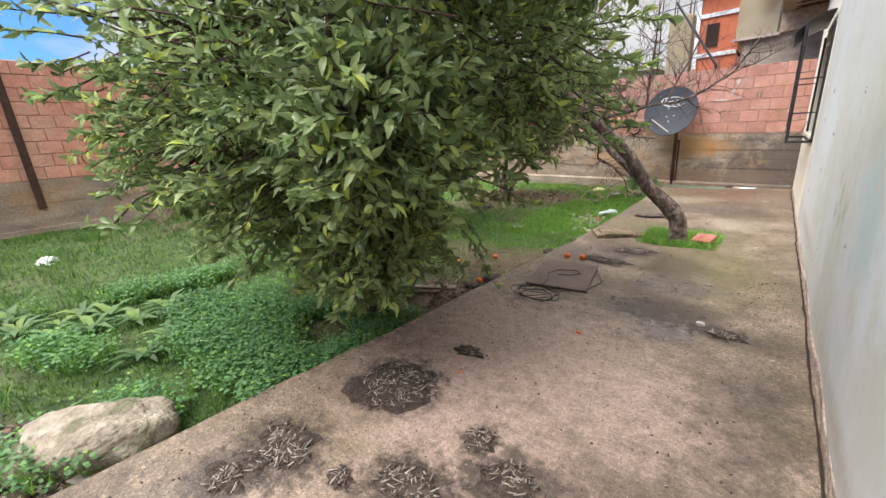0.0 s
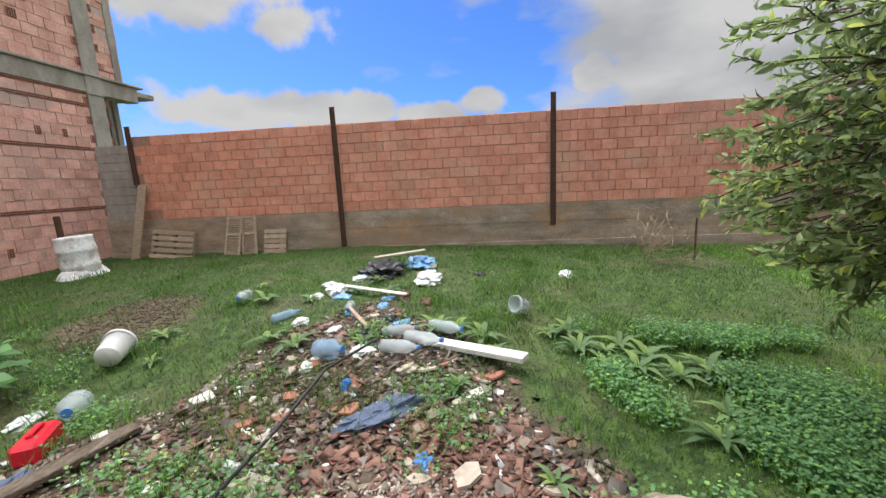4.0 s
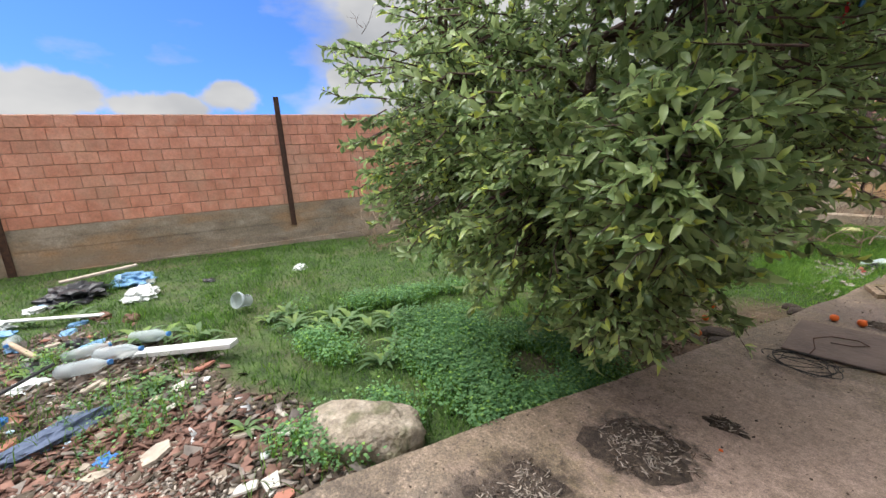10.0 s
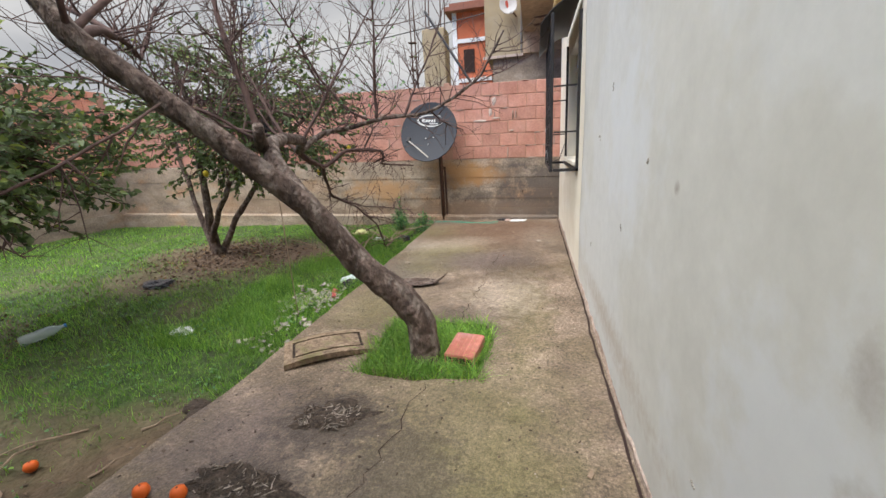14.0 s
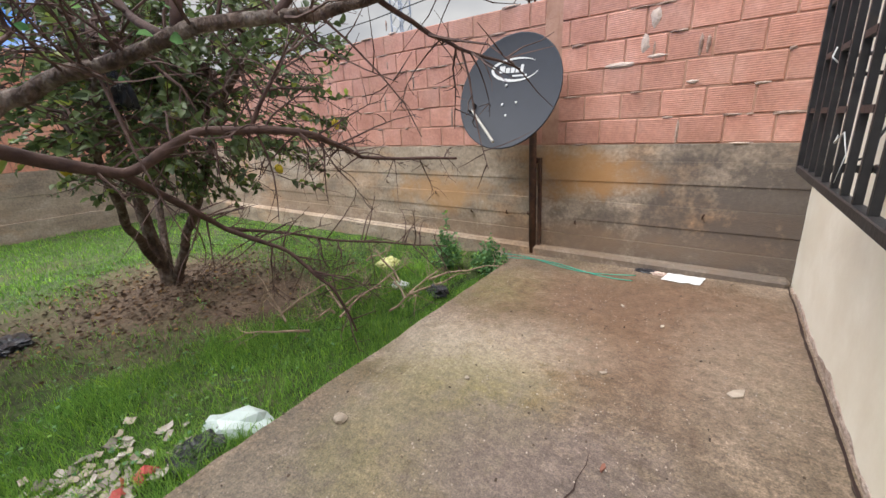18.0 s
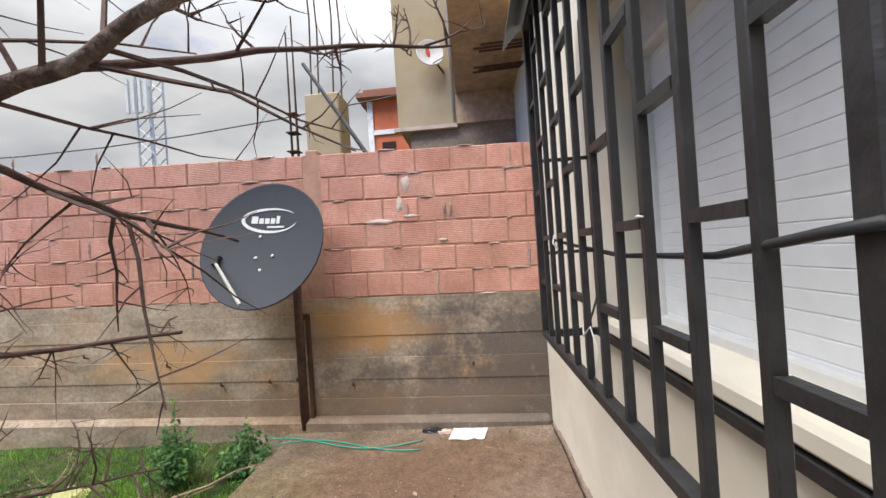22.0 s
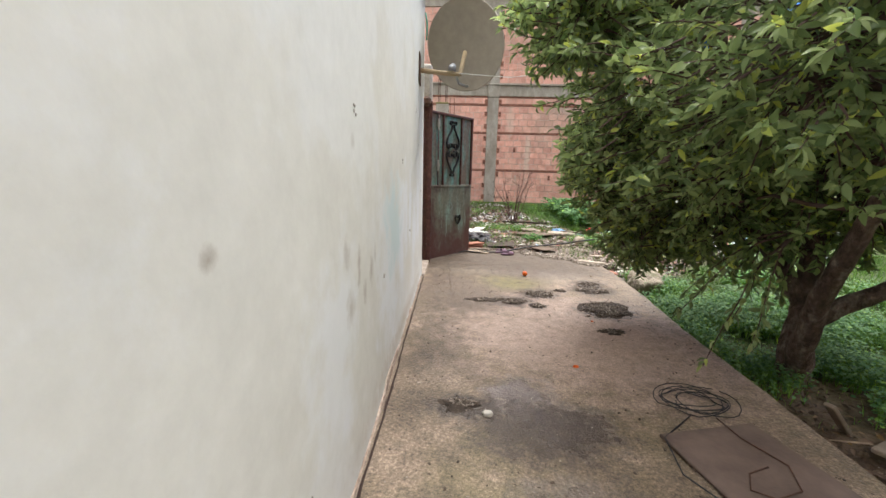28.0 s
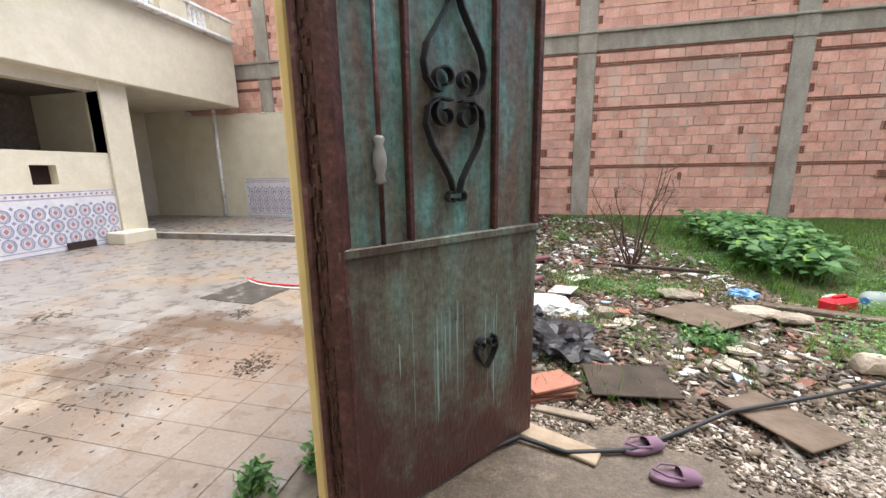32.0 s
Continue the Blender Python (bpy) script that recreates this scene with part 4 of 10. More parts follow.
def crack_strip(pts, width, name, z=0.004):
    b = Build()
    left, right = [], []
    for i, (x, y) in enumerate(pts):
        w = width * (0.4 + 0.9 * rnd.random()) * (0.35 if i in (0, len(pts) - 1) else 1)
        dx, dy = pts[min(i + 1, len(pts) - 1)][0] - pts[max(i - 1, 0)][0], pts[min(i + 1, len(pts) - 1)][1] - pts[max(i - 1, 0)][1]
        s = math.hypot(dx, dy) or 1
        left.append((x - dy / s * w, y + dx / s * w, z))
        right.append((x + dy / s * w, y - dx / s * w, z))
    n = len(pts)
    b.add(left + right, [(i, n + i, n + i + 1, i + 1) for i in range(n - 1)])
    return part(name, b, M_HOLE_SHADE, pavement, "dark open crack in the concrete")


def wander(a, b, n, jig):
    out = []
    for i in range(n + 1):
        t = i / n
        out.append((a[0] + (b[0] - a[0]) * t + rnd.uniform(-jig, jig), a[1] + (b[1] - a[1]) * t + rnd.uniform(-jig, jig) * 0.5))
    return out


crack_strip(wander((-0.93, 9.9), (-1.0, 8.97), 16, 0.03), 0.0025, "crack")
crack_strip(wander((-0.85, 10.9), (-0.95, 10.1), 12, 0.03), 0.0025, "crack")
crack_strip(wander((-1.05, 8.15), (-1.2, 6.9), 18, 0.03), 0.0025, "crack")
crack_strip(wander((-0.42, 4.2), (-0.35, 2.6), 22, 0.025), 0.0025, "crack")
b = Build()
ys = np.arange(3.35, 13.3, 0.045)
v = []
for y in ys:
    wide = 0.007 + 0.012 * noise.noise((y * 2.3, 4, 0)) + 0.009 * noise.noise((y * 11, 2, 0))
    mid = -0.030 - 0.014 * noise.noise((y * 1.1, 0, 7)) + 0.008 * noise.noise((y * 5, 1, 0))
    v += [(mid - max(0.004, wide), y, 0.0035), (min(-0.001, mid + max(0.003, wide * 0.6)), y, 0.0035)]
b.add(v, [(2 * k, 2 * k + 1, 2 * k + 3, 2 * k + 2) for k in range(len(ys) - 1)])
part("foot_gap", b, M_DIRT, pavement, "ragged dirty gap along the wall foot")
b, v = Build(), []
for y in ys:
    out = 0.009 + 0.012 * noise.noise((y * 1.7, 3, 5)) + 0.006 * noise.noise((y * 9, 0, 5))
    top = 0.028 + 0.075 * noise.noise((y * 1.3, 8, 5)) + 0.035 * noise.noise((y * 7, 1, 5))
    v += [(-max(0.003, out), y, 0.001), (-max(0.002, out * 0.8), y, max(0.004, top * 0.75)), (0.002, y, max(0.006, top))]
b.add(v, [(3 * k + i + 1, 3 * k + i, 3 * k + i + 3, 3 * k + i + 4) for k in range(len(ys) - 1) for i in range(2)])
part("crumbling_foot", b, M_FOOT, pavement, "crumbling pinkish render along the wall foot")
crack_strip([(-0.030 - 0.012 * noise.noise((y * 1.1, 0, 7)) + 0.008 * noise.noise((y * 5, 1, 0)), y) for y in np.arange(3.3, 13.3, 0.06)], 0.006, "crack")

part("joint_filler", Build().box(-0.08, -0.001, 3.3, 13.37, -0.3, -0.006), M_KERB, pavement, "mortar in the joint at the house foot")

# crumbled mortar fillet along the foot of the house
M_FILLET = material("crumbled_mortar", [(0.3, (0.27, 0.20, 0.155)), (0.6, (0.36, 0.28, 0.225)), (0.8, (0.46, 0.375, 0.31))], scale=22, bump=0.8, bump_scale=70, bump_dist=0.02, grain=0.3)
ys = np.arange(3.4, 13.3, 0.03)
cols = 7
v = []
for y in ys:
    w = 0.014 + 0.012 * noise.noise((y * 1.1, 0, 7)) + 0.012 * noise.noise((y * 6, 0, 2))
    h = max(0.0, 0.006 + 0.025 * noise.noise((y * 0.9, 3, 0)))
    for k in range(cols):
        e = k / (cols - 1)
        v.append((-0.001 - w * e, y, -0.006 + (h + 0.014 * noise.noise((e * 4, y * 22, 1)) + 0.008) * (1 - e) ** 0.6))
b = Build().add(v, [(i * cols + k, (i + 1) * cols + k, (i + 1) * cols + k + 1, i * cols + k + 1) for i in range(len(ys) - 1) for k in range(cols - 1)])
part("mortar_fillet", b, M_FILLET, pavement, "crumbled mortar at the foot of the wall")

# ---- house ----
HX = 0.0


def wall_with_openings(b, axis_x, thick, y0, y1, z0, z1, holes):
    """A wall in the plane x = axis_x, with rectangular holes (ya, yb, za, zb)."""
    ys = sorted({y0, y1, *[h[0] for h in holes], *[h[1] for h in holes]})
    zs = sorted({z0, z1, *[h[2] for h in holes], *[h[3] for h in holes]})
    for ya, yb in zip(ys, ys[1:]):
        for za, zb in zip(zs, zs[1:]):
            if not any(h[0] <= ya and yb <= h[1] and h[2] <= za and zb <= h[3] for h in holes):
                b.box(axis_x, axis_x + thick, ya, yb, za, zb)


WIN = (10.50, 11.72, 1.13, 2.36)
SLOT = (6.55, 6.95, 2.42, 2.95)
b = Build()
wall_with_openings(b, HX, 0.25, 3.27, 13.4, -0.4, 3.3, [WIN, SLOT])
wall_east = solid("wall_east", b, M_HOUSE, "off-white patched plaster wall of the house", "wall", "structure")
part("eaves", Build().box(-0.15, 0.4, 3.2, 13.4, 3.3, 3.42, bevel=0.02), M_YELLOW, wall_east, "yellowed concrete eaves edge")
part("wall_end", Build().box(0.0, 0.24, 3.245, 3.268, -0.1, 3.3), M_HOUSE, wall_east)
solid("wall_house_back", Build().box(0.25, 8, 13.2, 13.4, -0.3, 3.3).box(0.25, 8.0, 3.27, 3.4, -0.3, 3.3), M_CREAM, "cream outer walls of the house", "wall", "structure")
solid("roof_slab", Build().box(0.4, 8.2, 3.2, 13.4, 3.3, 3.42), M_CONC, "flat concrete house roof", "roof", "structure")
for y, z, s in [(7.9, 1.25, 0.02), (6.6, 1.55, 0.02), (8.3, 0.9, 0.015), (6.0, 0.75, 0.02), (5.2, 1.4, 0.015), (4.7, 0.8, 0.015), (9.1, 1.35, 0.025), (3.9, 1.6, 0.012), (3.6, 1.1, 0.012), (4.2, 1.9, 0.012), (7.2, 0.4, 0.012), (8.7, 1.62, 0.018), (9.3, 0.55, 0.02)]:
    b = Build()
    s *= 0.5
    for k in range(4):
        o, p = rnd.uniform(-2, 2) * s, rnd.uniform(-2, 2) * s
        b.lathe([(0.001, 0.004), (s * rnd.uniform(0.3, 0.7), 0.003), (s * rnd.uniform(0.5, 1.0), -0.001)], 7, Matrix.Translation((-0.001, y + o, z + p)) @ pose(0, 0, 0, 0, -90, 0), squash=rnd.uniform(0.5, 1))
    part("plaster_chip", b, M_CONC, wall_east, "small chipped spot in the plaster")

for k in range(22):
    z, s = 0.25 + k * 0.1 + rnd.uniform(-0.04, 0.04), rnd.uniform(0.008, 0.024)
    part("corner_chip", Build().lathe([(0.001, 0.005), (s * 0.6, 0.004), (s, -0.002)], 7, Matrix.Translation((-0.001, 3.275 + rnd.uniform(0.0, 0.05) + s, z)) @ pose(0, 0, rnd.uniform(0, 90), 0, -90, 0), squash=rnd.uniform(0.5, 1)), M_CONC if k % 3 == 0 else M_HOUSE, wall_east, "chipped plaster at the wall corner")

# Wall tone is raised from here on to stand for warmer light.
CREAM_EDGE = [(10.06 + 0.05 * math.sin(z * 3.1) + 0.02 * noise.noise((z * 5, 0, 0)), z) for z in np.arange(-0.02, 3.31, 0.09)]
b = Build()
n = len(CREAM_EDGE)
strip = [(-0.003, y, z) for y, z in CREAM_EDGE] + [(-0.003, 10.5, z) for _, z in CREAM_EDGE]
b.add(strip, [(i, i + 1, n + i + 1, n + i) for i in range(n - 1)])
b.box(-0.003, -0.0005, 10.5, 11.72, -0.02, 1.13).box(-0.003, -0.0005, 10.5, 11.72, 2.36, 3.29).box(-0.003, -0.0005, 11.72, 13.4, -0.02, 3.29)
b.box(0.0, 0.13, 10.5, 10.503, 1.13, 2.36).box(0.0, 0.13, 11.717, 11.72, 1.13, 2.36)
part("cream_coat", b, M_CREAM_LIT, wall_east, "lighter cream tone round the window, warm light painted in")

for k in range(26):
    y, z = 5.17 + rnd.gauss(0, 0.07), 1.21 + rnd.gauss(0, 0.045)
    d, w = rnd.uniform(-0.6, 0.15), rnd.uniform(0.006, 0.022)
    part("trowel_mark", Build().tube([(0.0004, y - w, z - w * d), (0.0002, y, z), (0.0004, y + w, z + w * d * 0.7)], [0.0005, 0.0013, 0.0005], 5), M_HOUSE, wall_east, "raised trowel mark in the plaster")

# window with roller shutter
win = thing("window_1", "white roller shutter window behind a black grille", "window", kind="structure")
b = Build()
for z in np.arange(1.131, 2.15, 0.05):
    b.box(0.135, 0.15, 10.55, 11.62, z, z + 0.0495, bevel=0.003)
part("roller_shutter", b, plain("shutter_white", (0.86, 0.88, 0.90), 0.4, var=0.04), win, "white slatted roller shutter, closed")
part("shutter_box", Build().box(0.08, 0.2, 10.5, 11.7, 2.16, 2.36, bevel=0.01), plain("shutter_box_white", (0.62, 0.60, 0.60), 0.5), win)
b = Build().box(0.11, 0.17, 11.6, 11.66, 1.13, 2.18, bevel=0.006).box(0.11, 0.17, 10.5, 10.56, 1.13, 2.18, bevel=0.006).box(0.11, 0.17, 10.56, 11.6, 1.13, 1.17, bevel=0.006)
part("window_frame", b, plain("upvc_white", (0.72, 0.72, 0.70), 0.4, var=0.06), win, "white plastic frame with torn film")
for z in (1.3, 1.55, 1.7, 1.88, 2.0):
    part("torn_film", Build().box(0.104, 0.108, 11.605, 11.605 + rnd.uniform(0.02, 0.04), z, z + rnd.uniform(0.03, 0.09)), M_BAGBLACK, win)
part("window_sill", Build().box(-0.05, 0.15, 10.45, 11.78, 1.08, 1.137, bevel=0.012), M_CREAM_LIT, win, "cream plaster sill")
# Flat near-black sheet stands for the unlit room.
part("room_dark", Build().box(0.22, 0.245, 10.5, 11.72, 1.13, 2.36), M_HOLE_SHADE, win)
slot = thing("window_2", "small high slot window in the plaster wall", "window", kind="structure")
part("pane", Build().box(0.16, 0.17, 6.55, 6.95, 2.42, 2.95), plain("dark_pane", (0.20, 0.19, 0.17), 0.3), slot, "dark grey pane")
part("window_frame", Build().box(0.14, 0.18, 6.55, 6.58, 2.42, 2.95).box(0.14, 0.18, 6.92, 6.95, 2.42, 2.95).box(0.14, 0.18, 6.58, 6.92, 2.42, 2.45), M_GREYWOOD, slot)

# black window grille
grille = thing("window_grille", "black painted steel cage grille round the window", "grille", m=pose(0, 0, 0))
GO = -0.27
for y in (10.39, 11.9):
    part("corner_post", Build().box(GO - 0.016, GO + 0.016, y - 0.016, y + 0.016, 1.04, 2.5, bevel=0.004), M_BLACK, grille)
    part("side_rail", Build().box(GO + 0.02, 0.0, y - 0.015, y + 0.015, 1.04, 1.07), M_BLACK, grille)
    part("side_rail", Build().box(GO + 0.02, 0.0, y - 0.008, y + 0.008, 1.42, 1.435), M_BLACK, grille)
    part("side_rail", Build().box(GO + 0.02, 0.0, y - 0.008, y + 0.008, 1.85, 1.865), M_BLACK, grille)
    part("wall_post", Build().box(-0.03, 0.0, y - 0.015, y + 0.015, 1.04, 2.5), M_BLACK, grille)
for z in (1.055, 2.48):
    part("outer_rail", Build().box(GO - 0.016, GO + 0.016, 10.406, 11.884, z - 0.016, z + 0.016, bevel=0.003), M_BLACK, grille)
part("inner_rail", Build().box(-0.05, -0.015, 10.406, 11.884, 1.04, 1.075, bevel=0.003), M_BLACK, grille)
bars = [10.52, 10.66, 10.80, 10.94, 11.08, 11.22, 11.36, 11.50, 11.64, 11.77]
for y in bars:
    part("bar", Build().box(GO - 0.0095, GO + 0.0095, y - 0.0095, y + 0.0095, 1.07, 2.465, bevel=0.002), M_BLACK, grille)
ally = [10.39] + bars + [11.9]
for k, (ya, yb) in enumerate(zip(ally, ally[1:])):
    for z in ((1.495, 1.90, 2.30) if k % 2 else (1.30, 1.70, 2.10)):
        part("crossbar", Build().box(GO - 0.010, GO + 0.010, ya + 0.012, yb - 0.012, z - 0.010, z + 0.010), M_BLACK, grille)
b = Build()
for k in range(9):
    a, c = k / 9, (k + 1) / 9
    z = lambda t: 2.63 - 0.22 * t * t
    x = lambda t: -0.02 - 0.36 * t
    b.add([(x(a), 10.38, z(a)), (x(c), 10.38, z(c)), (x(c), 11.95, z(c)), (x(a), 11.95, z(a)), (x(a), 10.38, z(a) + 0.012), (x(c), 10.38, z(c) + 0.012), (x(c), 11.95, z(c) + 0.012), (x(a), 11.95, z(a) + 0.012)],
          [(0, 3, 2, 1), (4, 5, 6, 7), (0, 1, 5, 4), (2, 3, 7, 6), (1, 2, 6, 5), (0, 4, 7, 3)])
part("canopy", b, M_BLACK, grille, "curved dark sheet-metal canopy")
part("wire", Build().tube([(-0.255, 11.86, 1.5), (-0.25, 11.4, 1.46), (-0.245, 11.0, 1.43), (-0.25, 10.64, 1.436), (-0.292, 10.42, 1.462), (-0.292, 10.37, 1.468)], 0.006, 6), M_RUBBER, grille, "black cable tied along the bars", True)
part("rag", Build().tube([(-0.29, 11.20, 1.23), (-0.30, 11.16, 1.21), (-0.29, 11.13, 1.24), (-0.28, 11.11, 1.18), (-0.29, 11.12, 1.10)], [0.0015, 0.003, 0.002, 0.0015, 0.001], 6), M_PLASTIC_W, grille, "knotted strip of white cloth", True)
part("rag", Build().tube([(-0.284, 10.815, 1.507), (-0.287, 10.80, 1.509), (-0.284, 10.785, 1.506)], 0.0022, 6), M_PLASTIC_W, grille, "", True)
part("rag", Build().tube([(-0.29, 11.5, 1.5), (-0.30, 11.48, 1.47), (-0.285, 11.47, 1.45)], 0.0025, 6), M_PLASTIC_W, grille, "", True)
part("rag", Build().tube([(-0.28, 11.80, 1.08), (-0.2, 11.79, 1.06), (-0.1, 11.8, 1.11), (-0.04, 11.78, 1.3)], 0.005, 6), M_RUBBER, grille, "loop of black cable", True)


# ---- brick panels ----
def unit_brick(name, w, d, h, mt):
    return Build().box(-w / 2, w / 2, -d, 0, 0, h, bevel=0.006).mesh(name, mt)


def brick_panel(parent, o, u, n, u0, u1, z0, rows, h, length, mesh, size, picked, joined, gap=0.012, jig=0.004, skip=None, stagger=0.5):
    """Running bond; u along the wall, n outward. Bricks that picked() chooses are objects, the rest go into joined."""
    o, u, n = Vector(o), Vector(u).normalized(), Vector(n).normalized()
    basis = Matrix(((u.x, n.x, 0), (u.y, n.y, 0), (0, 0, 1))).to_4x4()
    for r in range(rows):
        start = u0 - (length * stagger if r % 2 else 0) - rnd.random() * 0.02
        while start < u1 - 0.02:
            a, c = max(start, u0), min(start + length, u1)
            start += length
            if c - a < 0.05 or (skip and skip((a + c) / 2, z0 + r * h)):
                continue
            mid = o + u * ((a + c) / 2) + n * rnd.uniform(-jig, jig)
            m = Matrix.Translation((mid.x, mid.y, o.z + z0 + r * h + gap / 2 + rnd.uniform(-0.003, 0.003))) @ basis @ pose(0, 0, 0, 0, rnd.uniform(-0.35, 0.35), rnd.uniform(-0.3, 0.3)) @ Matrix.Diagonal(((c - a - gap) / size[0], 1, (h - gap) / size[2], 1))
            if picked((a + c) / 2, z0 + r * h):
                ob = new("brick", mesh)
                ob.parent = parent
                ob.matrix_basis = m
            elif joined is not None:
                joined.box(-size[0] / 2, size[0] / 2, -size[1], 0, 0, size[2], m)


# ---- north wall ----
TILT = Matrix.Translation((0, 13.4, 0)) @ pose(0, 0, 0, 0, 1.25, 0) @ Matrix.Translation((0, -13.4, 0))
b = Build()
zs = [-0.5, 0.2, 0.36, 0.55, 0.74, 0.93, 1.075]
for k, (za, zb) in enumerate(zip(zs, zs[1:])):
    off = (0.016, 0.003, 0.009, 0.0, 0.007, 0.002)[k]
    b.box(-10.6, 0.0, 13.4 - off, 13.62, za, zb - 0.001, bevel=0.002)
wall_north = solid("wall_north", b, M_BASE, "board-marked stained concrete wall with brick on top", "wall", "structure", m=TILT)
part("footing", Build().box(-10.5, -0.02, 13.27, 13.39, -0.5, 0.06, bevel=0.03), M_BASE, wall_north, "rough concrete footing ledge")
part("mortar_bed", Build().box(-10.5, 0.0, 13.407, 13.60, 1.075, 2.35), M_MORTAR, wall_north)
mesh_n = unit_brick("brick_ribbed", 0.298, 0.06, 0.2, M_BRICK_N)
brick_panel(wall_north, (0, 13.4, 0), (-1, 0, 0), (0, -1, 0), 0.0, 1.93, 1.078, 6, 0.213, 0.31, mesh_n, (0.298, 0.06, 0.2), lambda u, z: True, None)
brick_panel(wall_north, (0, 13.4, 0), (-1, 0, 0), (0, -1, 0), 2.08, 10.3, 1.078, 6, 0.213, 0.31, mesh_n, (0.298, 0.06, 0.2), lambda u, z: True, None)
part("concrete_column", Build().box(-2.06, -1.95, 13.405, 13.6, 1.075, 2.4, bevel=0.01), M_MORTAR, wall_north, "slim concrete column between the bricks")
for x, z, w, h in ((-1.39, 1.73, 0.15, 0.03), (-1.14, 1.77, 0.1, 0.02), (-1.23, 1.87, 0.05, 0.09), (-1.17, 2.05, 0.05, 0.08), (-0.86, 1.55, 0.05, 0.02)):
    rim = [(x + w * (0.6 + 0.4 * rnd.random()) * math.cos(k * 0.571), 13.3975, z + h * (0.6 + 0.4 * rnd.random()) * math.sin(k * 0.571)) for k in range(11)]
    part("mortar_patch", Build().add(rim + [(p[0] * 0.5 + x * 0.5, 13.389 + rnd.uniform(-0.002, 0.003), p[2] * 0.5 + z * 0.5) for p in rim] + [(x, 13.388, z)], [((k + 1) % 11, k, 11 + k, 11 + (k + 1) % 11) for k in range(11)] + [(11 + (k + 1) % 11, 11 + k, 22) for k in range(11)]), M_PALE_MORTAR, wall_north, "pale mortar patch smeared on the bricks")

b = Build()
for _ in range(150):
    r, x = rnd.randint(0, 6), rnd.uniform(-9.5, -0.1)
    if -2.08 < x < -1.9:
        continue
    z, w, t = 1.078 + r * 0.213, rnd.uniform(0.04, 0.2), rnd.uniform(0.006, 0.014)
    if rnd.random() < 0.25:
        w, t, z = 0.025, rnd.uniform(0.05, 0.11), z + 0.1
    b.add([(x, 13.4, z - t), (x + w * 0.5, 13.4, z - t * 1.2), (x + w, 13.4, z - t * 0.5), (x + w, 13.4, z + t * 0.6), (x + w * 0.4, 13.4, z + t), (x, 13.4, z + t * 0.6), (x + w * 0.5, 13.386, z)], [((k + 1) % 6, k, 6) for k in range(6)])
part("mortar_smear", b, M_WALLMORTAR, wall_north, "rough mortar smeared over the joints")["kind"] = "stuff"

# ---- west wall ----
wall_west = solid("wall_west", Build(), None, "long brick wall on a concrete base", "wall", "structure")
b = Build()
zs = [-0.5, 0.3, 0.48, 0.7, 0.9, 1.09]
for k, (za, zb) in enumerate(zip(zs, zs[1:])):
    b.box(-10.15, -9.9 + (0.05, 0.004, 0.0, 0.005, 0.002)[k], -6.6, 13.6, za, zb - 0.001, bevel=0.003)
part("concrete_base", b, M_BASE, wall_west, "board-marked concrete base")
part("mortar_bed", Build().box(-10.1, -9.914, -5.7, 13.6, 1.09, 2.94), M_MORTAR, wall_west)
b = Build()
for k in range(9):
    b.box(-10.1, -9.93, -6.6, -5.75 + 0.12 * (k % 2), 1.09 + k * 0.19, 1.09 + k * 0.19 + 0.188, bevel=0.008)
part("cement_pier", b, M_CONC, wall_west, "rough grey cement pier at the wall end")
mesh_w = unit_brick("brick_west", 0.298, 0.06, 0.196, M_BRICK_W)
far_w = Build()
brick_panel(wall_west, (-9.9, -6.6, 0), (0, 1, 0), (1, 0, 0), 0.82, 20.0, 1.09, 9, 0.208, 0.312, mesh_w, (0.298, 0.06, 0.196), lambda u, z: 2.2 < u < 12.3, far_w, gap=0.010, jig=0.005, skip=lambda u, z: u < 1.0 + 0.28 * (int(z * 4.8) % 2))
ob = part("brick_stretch", far_w, M_BRICK_W2, wall_west, "further bricks of the same wall")
ob["kind"] = "stuff"
part("mortar_cap", Build().box(-10.12, -9.905, -5.7, 13.6, 2.945, 2.968, bevel=0.01), M_MORTAR, wall_west)

# ---- south building ----
FY = -6.8
facade = thing("apartment_building", "unfinished pink hollow-brick building with bare concrete frame", "building")
part("mortar_bed", Build().box(-10.6, 12, FY - 0.3, FY - 0.014, -0.3, 4.1).box(-11.25, 12, FY - 0.3, FY - 0.014, 4.5, 7.0).box(-11.25, -1.5, FY - 0.3, FY - 0.014, 7.3, 8.4), M_PALE_MORTAR, facade, "pale mortar joints")
part("side_wall", Build().box(-11.25, -11.0, FY - 9, FY - 0.3, 4.5, 8.4), M_BRICK_S2, facade)
part("side_wall", Build().box(11.7, 12, FY - 9, FY - 0.3, 0, 7), M_BRICK_S2, facade)
part("roof", Build().box(-11.4, 12.1, FY - 9, FY - 0.32, 7.28, 7.4), M_CONC, facade)
part("roof", Build().box(-11.4, -1.45, FY - 9, FY + 0.05, 8.4, 8.5), M_CONC, facade)
COLS = [11.2, 6.95, 2.6, -1.75, -6.07, -10.4]
for x in COLS:
    for z0, z1 in ((-0.3, 4.06), (4.5, 7.0)):
        part("column", Build().box(x - 0.2, x + 0.2, FY - 0.2, FY + 0.035, z0, z1, bevel=0.012), M_CONC, facade, "bare board-marked concrete column")
    part("joint_block", Build().box(x - 0.22, x + 0.22, FY - 0.1, FY + 0.06, 4.02, 4.5, bevel=0.02), M_CONC, facade)
part("beam", Build().box(-11.6, 12, FY - 0.3, FY + 0.03, 4.07, 4.44, bevel=0.012), M_CONC, facade, "stained concrete ring beam")
part("slab_edge", Build().box(-11.75, 12, FY - 0.3, FY + 0.09, 4.44, 4.5, bevel=0.015), M_CONC, facade)
